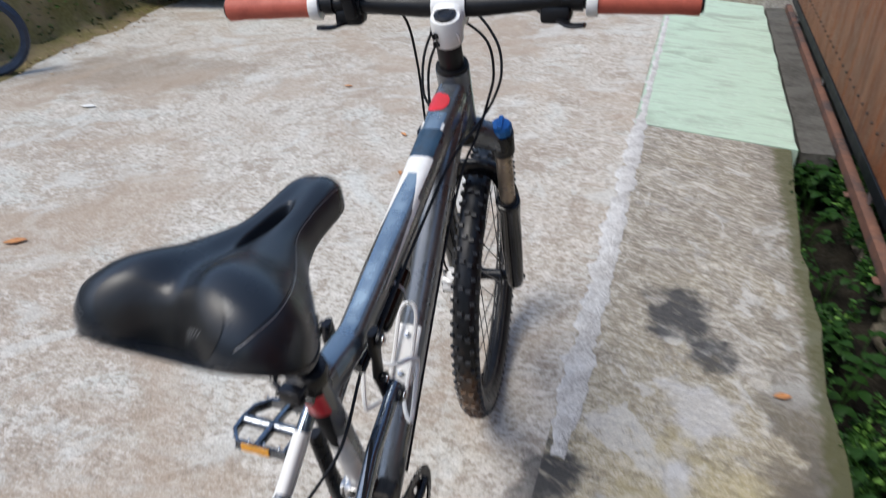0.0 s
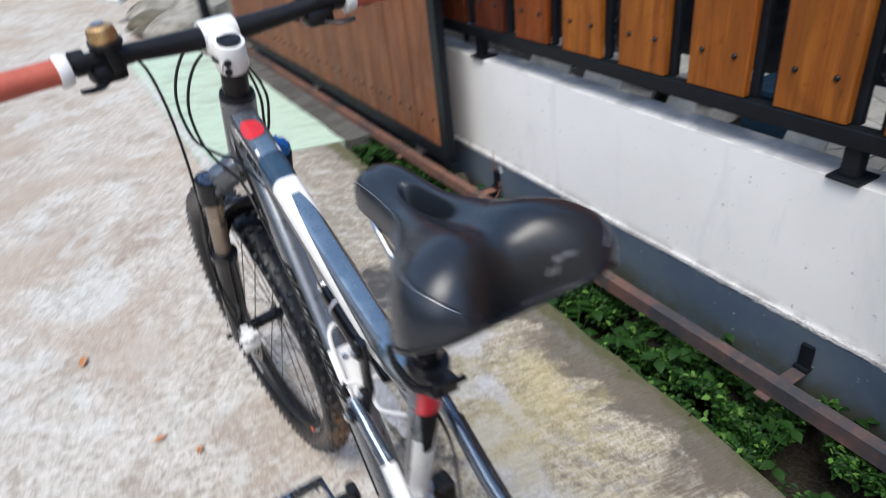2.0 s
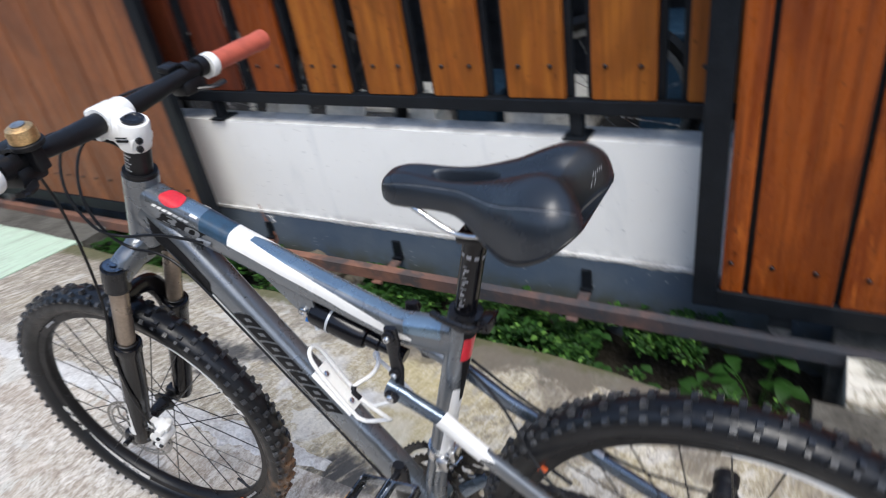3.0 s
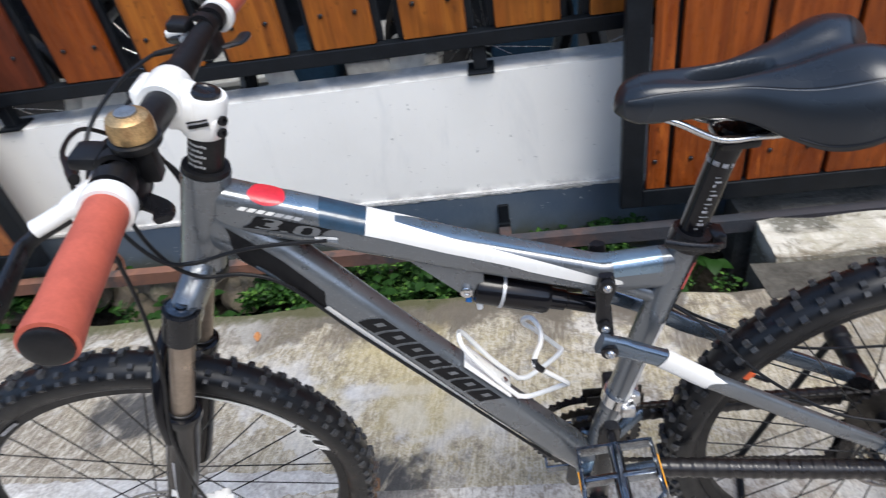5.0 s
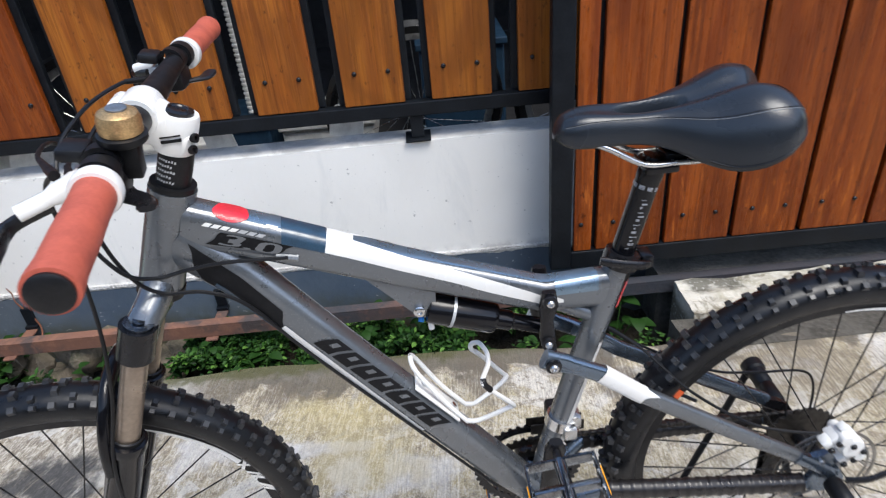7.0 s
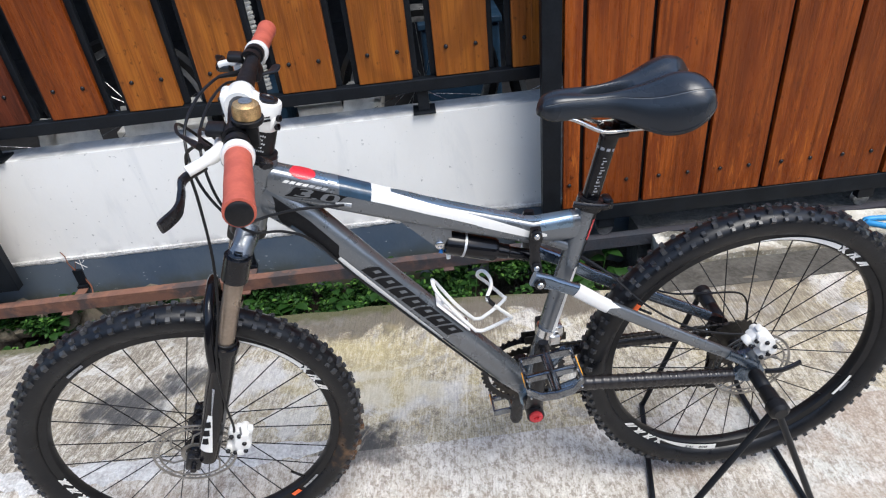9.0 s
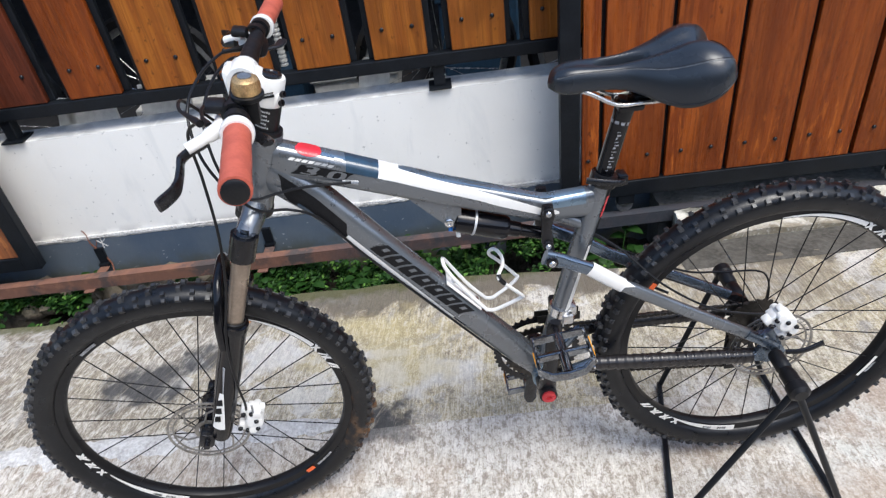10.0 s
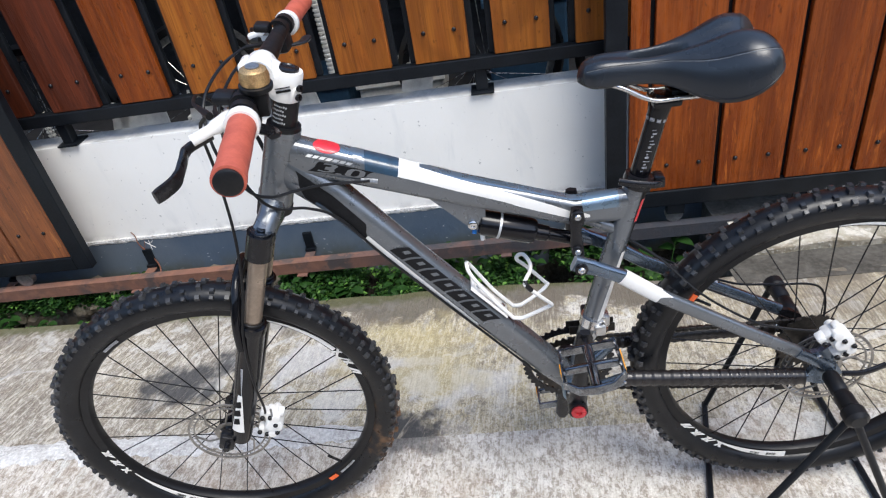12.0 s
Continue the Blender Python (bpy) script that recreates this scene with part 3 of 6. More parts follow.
    bmesh.ops.translate(bm, verts=[v for v in r["geom"] if isinstance(v, bmesh.types.BMVert)], vec=(0, 0, -0.4))
    tagged(part("pavement_bridge", bm, PALECEMENT), "rough pale cement slab bridging the drain under the gate", kind="structure")
    tagged(slab("pavement_damp", 0.70, 0.868, -2.2, -0.43, lambda x, y: -0.052 - 0.02 * (x - 0.7) / 0.17 + 0.006 * noise.noise((x * 20, y * 9, 3)), DAMP, 5, 40, 0.4, 0.0), "damp brown cement fillet beside the pale slab", kind="structure")
    tagged(slab("pavement_ledge", 1.094, 1.22, -2.2, -0.47, lambda x, y: -0.062 + 0.01 * noise.noise((x * 20, y * 9, 5)), DAMP, 5, 40, 0.4, 0.0), "damp brown cement ledge behind the gate rail", kind="structure")
    tagged(slab("ground_gate", 0.80, 1.22, -7.8, -2.203, lambda x, y: -0.06, CEMENT), "rough cement under the gate", kind="structure")
    # gate rail, tabs and anchor brackets
    rail = thing("gate_rail", "rusty steel angle rail bridging the drain", "rail")
    bm = bmesh.new()
    box(bm, 1.052, 1.088, -2.2, 6.0, -0.06, -0.052)
    box(bm, 1.052, 1.058, -2.2, 6.0, -0.1, -0.0605)
    part("rail_bar", bm, RUST, rail)
    for y in (2.37, 1.74, 1.057, 0.275):
        bm = bmesh.new()
        box(bm, 1.035, 1.2, y - 0.02, y + 0.02, -0.108, -0.101, bevel=0.002)
        part("cross_tab", bm, RUST, rail)
        bm = bmesh.new()
        box(bm, 1.196, 1.2215, y - 0.02, y + 0.02, -0.1005, -0.09)
        box(bm, 1.208, 1.2215, y - 0.018, y + 0.018, -0.0895, -0.02, bevel=0.003)
        part("anchor_bracket", bm, BLACKSTEEL, rail)
    # near-black floor and back wall, and an unseen ceiling, added to darken the fence gaps
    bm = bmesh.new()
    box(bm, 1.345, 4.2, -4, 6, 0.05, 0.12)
    tagged(part("floor_behind_fence", bm, GAPSHADE), "floor behind the fence, coloured near black for shade", kind="structure")
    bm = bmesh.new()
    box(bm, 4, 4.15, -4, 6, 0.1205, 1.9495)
    tagged(part("wall_behind_fence", bm, GAPSHADE), "near-black back wall added for the dark in the fence gaps", kind="structure")
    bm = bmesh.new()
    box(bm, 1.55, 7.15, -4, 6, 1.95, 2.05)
    tagged(part("ceiling_unseen", bm, GAPSHADE), "unseen ceiling added to shade the space behind the fence", kind="structure")


def screw(x, y, z, parent, r=0.0075):
    bm = bmesh.new()
    lathe(bm, [(r, 0), (r, 0.003), (r * 0.75, 0.0055), (r * 0.3, 0.0065)], 8, pose(x, y, z, 0, -90, 0))
    part("bolt", bm, BLACK, parent, smooth=True)


def plank(x, y0, y1, z0, z1, material, parent):
    bm = bmesh.new()
    box(bm, x, x + 0.022, y0, y1, z0, z1, bevel=0.003)
    return part("plank", bm, material, parent)


def bar(x0, x1, y0, y1, z0, z1, parent, name="bar", bevel=0.003):
    bm = bmesh.new()
    box(bm, x0, x1, y0, y1, z0, z1, bevel=bevel)
    return part(name, bm, BLACKSTEEL, parent)


def fence():
    f = thing("fence", "varnished plank fence in a black steel frame on a wall", "fence")
    bar(1.222, 1.262, -0.6, 2.75, 0.538, 0.582, f, "bottom_rail")
    bar(1.222, 1.262, -0.6, 2.75, 1.72, 1.76, f, "top_rail")
    for i in range(-3, 9):
        yc = 0.4165 + 0.2665 * i
        w = 0.092
        # planks from 4 on use darker timbers to paint the deepening shade
        plank(1.228, yc - w, yc + w, 0.584, 1.715, WOOD if i < 4 else (GATEWOOD if i < 5 else SHADEWOOD), f)
        for s in (-1, 1):
            bar(1.252, 1.272, yc + s * (w + 0.008) - 0.012, yc + s * (w + 0.008) + 0.012, 0.5825, 1.7195, f, "upright")
            screw(1.228, yc + s * 0.0505, 0.684, f)
    for y in (-0.46, 0.297, 1.845, 2.6):
        bar(1.232, 1.272, y - 0.02, y + 0.02, 0.464, 0.5375, f, "foot")
        bar(1.215, 1.3, y - 0.04, y + 0.04, 0.4555, 0.4635, f, "foot_plate", 0.002)


def gate_right():
    g = thing("sliding_gate", "sliding gate of glossy orange-brown planks in black steel", "gate", group="sliding gates")
    bar(1.058, 1.098, -0.157, -0.092, 0.028, 1.75, g, "gate_post")
    bar(1.058, 1.098, -3.6, -0.1575, 0.028, 0.088, g, "bottom_rail")
    bar(1.058, 1.098, -3.6, -0.1575, 1.7, 1.75, g, "top_rail")
    edges = [-0.158, -0.231] + [-0.231 - 0.2215 * k for k in range(1, 15)]
    for a, b in zip(edges, edges[1:]):
        plank(1.064, b + 0.008, a - 0.008, 0.089, 1.699, GATEWOOD, g)
        for y in ([a - 0.03] if a > -0.2 else [(a + b) / 2 + 0.052, (a + b) / 2 - 0.052]):
            screw(1.064, y, 0.187, g)
        bar(1.087, 1.097, b - 0.012, b + 0.012, 0.0885, 1.6995, g, "batten", 0.0)
    for y in (-0.33, -1.31, -2.9):
        bm = bmesh.new()
        box(bm, 1.062, 1.094, y - 0.03, y + 0.03, -0.01, 0.0275, bevel=0.002)
        r = part("roller_box", bm, BLACKSTEEL, g)
        bm = bmesh.new()
        lathe(bm, [(0.026, -0.012), (0.03, -0.012), (0.022, 0), (0.03, 0.012), (0.026, 0.012)], 20, across(1.09, y, -0.022))
        part("roller", bm, DULLSTEEL, r, smooth=True)


def gate_left():
    g = thing("sliding_gate", "sliding gate of brown planks in black steel, standing open", "gate", group="sliding gates")
    bar(1.062, 1.1, 1.88, 1.942, 0.012, 1.8, g, "gate_post")
    bar(1.062, 1.1, 1.9425, 5.4, 0.012, 0.07, g, "bottom_rail")
    for k in range(16):
        a = 1.944 + 0.215 * k
        plank(1.068, a + 0.004, a + 0.209, 0.071, 1.78, BROWNWOOD, g)
        for s in (-0.052, 0.052):
            screw(1.068, a + 0.1065 + s, 0.188, g)
    for y in (2.2, 3.6, 5.0):
        bm = bmesh.new()
        lathe(bm, [(0.03, -0.012), (0.034, -0.012), (0.026, 0), (0.034, 0.012), (0.03, 0.012)], 20, across(1.09, y, -0.018))
        part("roller", bm, DULLSTEEL, g, smooth=True)


def leaf_cards(name, count, rng, place, size, material):
    """Many small bent leaves as one object."""
    vs, fs = [], []
    while len(fs) < count * 4:
        p, up = place(rng)
        s = rng.uniform(*size)
        out = Vector((rng.uniform(-1, 1), rng.uniform(-1, 1), rng.uniform(-0.1, 0.7))).normalized()
        side = out.cross(Vector((rng.uniform(-0.4, 0.4), rng.uniform(-0.4, 0.4), 1))).normalized()
        nrm = side.cross(out)
        b = len(vs)
        pts = [p, p + out * s * 0.45 + side * s * 0.33 + nrm * s * 0.08, p + out * s * 0.5 - nrm * s * 0.06, p + out * s * 0.45 - side * s * 0.33 + nrm * s * 0.08,
               p + out * s * 0.85 + side * s * 0.18, p + out * s * 0.85 - side * s * 0.18, p + out * s - nrm * s * 0.18]
        vs.extend(pts)
        fs.extend([(b, b + 1, b + 2), (b, b + 2, b + 3), (b + 1, b + 4, b + 6, b + 2), (b + 3, b + 2, b + 6, b + 5)])
    me = bpy.data.meshes.new(name)
    me.from_pydata([tuple(v) for v in vs], [], fs)
    me.materials.append(material)
    return new(name, me)


def weeds():
    rng = random.Random(11)

    def height(x, y):
        """How high the growth stands, or None where the soil lies bare."""
        n = noise.noise((x * 5, y * 3.2, 1)) + 0.5 * noise.noise((x * 12, y * 9, 4))
        if y < 0.4 and x < 0.86 + 0.25 * (0.4 - y) * (1 + noise.noise((y * 7, 2, 8))):
            return None
        lush = -0.22 if y < 0.2 else 0.6 if y < 0.8 else (0.15 if y < 1.2 else -0.22)
        if n + lush < 0.14:
            return None
        return -0.36 + 0.14 * (0.6 + n) + (0.08 if x > 0.97 else 0.0)

    def low(r):
        while True:
            x, y = r.uniform(0.8, 1.2), r.uniform(-0.42, 2.75)
            h = height(x, y)
            if h is not None:
                return Vector((x, y, min(h, -0.1) + r.uniform(-0.05, 0.012))), None

    tagged(leaf_cards("weeds", 17000, rng, low, (0.013, 0.03), LEAVES), "dense small-leaved green weeds growing in the drain", "weeds", kind="stuff")

    def edge(r):
        y = r.uniform(-0.4, 2.75)
        while noise.noise((y * 6, 9, 0)) + (0.25 if y > 1.2 else 0.1) < 0:
            y = r.uniform(-0.4, 2.75)
        d = r.uniform(0, 0.16)
        return Vector((0.808 + 0.03 * r.random() + 0.012 * noise.noise((y * 4, 0, 3)), y, -0.068 - d)), None

    tagged(leaf_cards("edge_weeds", 2600, rng, edge, (0.008, 0.022), LEAVES), "small green weeds along the broken concrete edge", "weeds", kind="stuff")

    # larger plants, each a few stalks with broad leaves
    spots = [(0.9, 2.5, 0.035), (0.93, 2.3, 0.04), (0.88, 2.1, 0.03), (0.95, 1.85, 0.035), (0.86, 1.55, 0.03), (0.98, 1.45, 0.035), (0.9, 1.25, 0.04), (0.86, 0.98, 0.03), (0.95, 0.9, 0.042), (1.1, 1.1, 0.03), (0.88, 0.68, 0.04), (1.0, 0.62, 0.035), (0.87, 0.4, 0.03), (1.15, 0.55, 0.03), (1.16, 0.3, 0.032), (0.95, 0.2, 0.03), (0.84, 0.05, 0.03), (1.16, 0.02, 0.03), (0.9, -0.2, 0.04), (1.0, -0.3, 0.05), (1.15, 1.45, 0.035), (1.14, 1.75, 0.04), (1.0, 2.65, 0.03), (0.85, 2.66, 0.03), (0.94, 2.69, 0.045), (0.98, 2.67, 0.05), (1.02, 2.69, 0.04), (0.91, 2.62, 0.05), (0.96, 2.55, 0.045)]
    for x, y, s in spots:
        pl = thing("weed_plant", "small broad-leaved green plant rooted in the drain", "plant", (x, y, -0.3), "plants in the drain")
        for k in range(rng.randint(4, 7)):
            a, ln = rng.uniform(0, 6.28), rng.uniform(0.1, 0.2)
            tip = Vector((math.cos(a) * ln * 0.45, math.sin(a) * ln * 0.45, ln))
            bm = bmesh.new()
            sweep(bm, smooth_line([(0, 0, -0.02), tip * 0.5 + Vector((0, 0, 0.02)), tip], 3), 0.0016, 5)
            stalk = part("stalk", bm, LEAVES, pl)
            for j in range(3):
                d = Vector((math.cos(a + (j - 1) * 1.5), math.sin(a + (j - 1) * 1.5), 0.15)).normalized()
                sd = d.cross(Vector((0, 0, 1))).normalized()
                bm = bmesh.new()
                p = tip - Vector((0, 0, 0.02 * j))
                row = []
                for t, w in ((0, 0.06), (0.25, 0.75), (0.55, 0.95), (0.82, 0.55), (1, 0.04)):
                    c = p + d * s * 1.3 * t + Vector((0, 0, s * (0.35 * t - 0.75 * t * t)))
                    row.append([bm.verts.new(c - sd * s * 0.5 * w + Vector((0, 0, s * 0.1 * w))), bm.verts.new(c), bm.verts.new(c + sd * s * 0.5 * w + Vector((0, 0, s * 0.1 * w)))])
                for u, v in zip(row, row[1:]):
                    bm.faces.new((u[0], u[1], v[1], v[0]))
                    bm.faces.new((u[1], u[2], v[2], v[1]))
                part("leaf", bm, LEAVES, stalk, smooth=True)


def fallen_leaf(x, y, length, turn, material, name="fallen_leaf", label="dry orange-brown leaf lying on the concrete"):
    bm = bmesh.new()
    row = []
    for t, w in ((0, 0.05), (0.2, 0.6), (0.5, 1), (0.8, 0.6), (1, 0.05)):
        row.append([bm.verts.new(((t - 0.5) * length, s * w * length * 0.22, 0.004 + 0.006 * abs(s) * w + 0.006 * abs(t - 0.5))) for s in (-1, 0, 1)])
    for u, v in zip(row, row[1:]):
        bm.faces.new((u[0], u[1], v[1], v[0]))
        bm.faces.new((u[1], u[2], v[2], v[1]))
    r = bmesh.ops.extrude_face_region(bm, geom=bm.faces[:])
    bmesh.ops.translate(bm, verts=[v for v in r["geom"] if isinstance(v, bmesh.types.BMVert)], vec=(0, 0, 0.0012))
    tilt = 5.7 if x > 0.16 else 0
    tagged(part(name, bm, material, smooth=True, at=pose(x, y, strip_z(x, y) + 0.001, 0, tilt, 0) @ pose(0, 0, 0, 0, 0, turn)), label, "leaf", "fallen leaves")


setting()
fence()
gate_right()
gate_left()
weeds()
for x, y, ln, turn in ((0.695, 1.02, 0.05, 20), (-1.96, 1.0, 0.09, 30), (-0.494, 1.45, 0.055, 80), (-0.35, 0.98, 0.035, 10), (-0.27, 0.88, 0.03, 60), (-0.9, 2.3, 0.05, 140), (-1.5, 2.9, 0.05, 15), (-1.1, 0.9, 0.03, 75), (-0.75, 1.9, 0.04, 120)):
    fallen_leaf(x, y, ln, turn, DRYLEAF)
fallen_leaf(-2.86, 2.27, 0.1, 10, PAPER, "paper_scrap", "crumpled pale scrap of paper on the driveway")


# ---- beyond the bicycle ----
def car():
    """A dark car: side profile swept across its width, with wheel arches cut by dark wells."""
    c = thing("car", "dark green-black parked car standing on the driveway", "car", (-2.2, 4.62, 0))
    c.rotation_euler = (0, 0, radians(2))
    prof = [(0.5, 0.34), (0.58, 0.55), (0.5, 0.78), (-0.4, 0.9), (-1.1, 1.42), (-2.4, 1.45), (-3.1, 0.98), (-3.45, 0.85), (-3.5, 0.4), (-3.4, 0.22), (0.42, 0.22)]
    bm = bmesh.new()
    loops = []
    for x, k in ((-0.02, 0.93), (0.06, 1.0), (0.8, 1.02), (1.54, 1.0), (1.62, 0.93)):
        loops.append([Vector((y * k, x, 0.2 + (z - 0.2) * (k if z < 1 else k * 0.99))) for y, z in prof])
    rings(bm, loops)
    bmesh.ops.bevel(bm, geom=[e for e in bm.edges if e.calc_face_angle(0) > 0.35], offset=0.03, segments=2, affect="EDGES")
    part("body", bm, CARPAINT, c, smooth=True)
    for y in (0.0, -2.6):
        for x in (0.08, 1.52):
            bm = bmesh.new()
            lathe(bm, [(0.2, -0.09), (0.27, -0.1), (0.3, -0.07), (0.305, 0), (0.3, 0.07), (0.27, 0.1), (0.2, 0.09)], 36, pose(y, x, 0.305, 90, 0, 0), True)
            w = part("wheel", bm, TYRE, c, smooth=True)
            bm = bmesh.new()
            lathe(bm, [(0.03, -0.06), (0.06, -0.075), (0.17, -0.07), (0.2, -0.08), (0.205, 0.06), (0.03, 0.06)], 30, pose(y, x, 0.305, 90, 0, 0))
            part("rim", bm, DISC, w, smooth=True)
            bm = bmesh.new()
            lathe(bm, [(0.345, -0.115), (0.36, -0.118), (0.36, 0.1), (0.345, 0.1)], 36, pose(y, x, 0.305, 90, 0, 0), True)
            part("wheel_arch", bm, PLASTIC, c, smooth=True)


def far_side():
    # a skirt of litter and soil, then a steep mossy bank
    bm = bmesh.new()
    g = []
    for i in range(60):
        for j in range(16):
            y, d = 1.6 + 0.11 * i, (0.0, 0.05, 0.1, 0.16, 0.22, 0.28, 0.32, 0.35, 0.38, 0.41, 0.45, 0.5, 0.6, 0.8, 1.1, 1.5)[j]
            x = -3.92 - 0.17 * (y - 3) - d + 0.07 * noise.noise((y * 1.7, 1, 2)) + 0.03 * noise.noise((y * 6, j * 0.4, 3))
            h = 0.05 * (d / 0.3) if d < 0.3 else 0.05 + 0.75 * min(1.0, (d - 0.3) / 0.22)
            g.append(bm.verts.new((x, y, -0.008 + h + 0.05 * noise.noise((y * 4, j * 0.7, 2)) * min(d * 6, 1))))
    for i in range(59):
        for j in range(15):
            bm.faces.new((g[i * 16 + j], g[(i + 1) * 16 + j], g[(i + 1) * 16 + j + 1], g[i * 16 + j + 1]))
    tagged(part("ground_bank", bm, MOSS, smooth=True), "mossy earth bank with a skirt of soil along the driveway", kind="structure")
    rng = random.Random(21)

    def strewn(r):
        y = r.uniform(1.7, 6.0)
        return Vector((-3.92 - 0.17 * (y - 3) + r.gauss(-0.12, 0.11), y, 0.014)), None

    tagged(leaf_cards("leaf_litter", 300, rng, strewn, (0.015, 0.036), LITTER), "dry brown leaf litter along the foot of the bank", "leaves", kind="stuff")

    def moss(r):
        y = r.uniform(1.7, 6.0)
        d = r.uniform(0.24, 0.52)
        return Vector((-3.92 - 0.17 * (y - 3) - d + 0.07 * noise.noise((y * 1.7, 1, 2)), y, 0.03 + (0.75 * min(1.0, max(d - 0.28, 0) / 0.22)))), None

    tagged(leaf_cards("bank_weeds", 900, rng, moss, (0.02, 0.05), LEAVES), "small green weeds on the mossy bank", "weeds", kind="stuff")
    # wheel standing by the bank
    t = thing("tyre", "worn bluish-black tyre standing by the bank", "tyre", (-3.97, 2.6, 0))
    bm = bmesh.new()
    lathe(bm, [(0.215, -0.03), (0.245, -0.042), (0.268, -0.025), (0.273, 0), (0.268, 0.025), (0.245, 0.042), (0.215, 0.03)], 40, pose(0, 0, 0.273, 90, 0, 50), True)
    part("tread", bm, BLUETYRE, t, smooth=True)
    # plain unseen walls added round the yard to dim reflections and fill light
    for name, x0, x1, y0, y1 in (("wall_unseen_west", -6.2, -6.0, -8.0, 12.0), ("wall_unseen_south", -5.995, 1.05, -8.0, -7.8), ("wall_unseen_north", -5.995, 0.895, 11.8, 12.0)):
        bm = bmesh.new()
        box(bm, x0, x1, y0, y1, -0.1, 3.0)
        tagged(part(name, bm, UNSEENWALL), "unseen dark wall added to close the driveway and dim reflections", kind="structure")
    # low wall, rubble and post beyond the green paint
    bm = bmesh.new()
    box(bm, 0.9, 6, 9.5, 9.7, -0.02, 2.6)
    tagged(part("wall_beige", bm, BEIGE), "plain beige wall far behind the gate", kind="structure")
    post = thing("post", "dark steel post at the end of the gate", "post", (0.98, 6.1, -0.02))
    bm = bmesh.new()
    sweep(bm, [(0, 0, 0), (0.02, 0.1, 2.2)], 0.05, 10)
    part("pole", bm, BLACKSTEEL, post, smooth=True)
    rng = random.Random(5)
    for x, y, s in ((0.75, 6.35, 0.28), (1.05, 6.6, 0.32), (0.6, 6.9, 0.22), (1.2, 7.0, 0.4), (0.85, 7.4, 0.35), (0.45, 6.5, 0.1), (0.98, 5.95, 0.09)):
        bm = bmesh.new()
        bmesh.ops.create_icosphere(bm, subdivisions=3, radius=1)
        for v in bm.verts:
            v.co = v.co * (1 + 0.3 * noise.noise(v.co * 1.4 + Vector((x * 9, 0, 0))))
            v.co = Vector((v.co.x * s, v.co.y * s * 1.3, max(v.co.z * s * 0.5, -0.05)))
        tagged(part("rubble_stone", bm, CEMENT if s > 0.25 else ROCK, smooth=True, at=pose(x, y, 0.02, 0, 0, rng.uniform(0, 180))), "pale grey rubble lump beyond the green paint", "stone", "rubble")
    bm = bmesh.new()
    box(bm, -0.5, 0.5, -0.16, 0.16, 0, 0.06, bevel=0.01)
    tagged(part("slab_piece", bm, PAPER, at=pose(0.7, 7.7, 0.3, 8, -12, 35)), "broken white slab lying on the rubble", "slab")


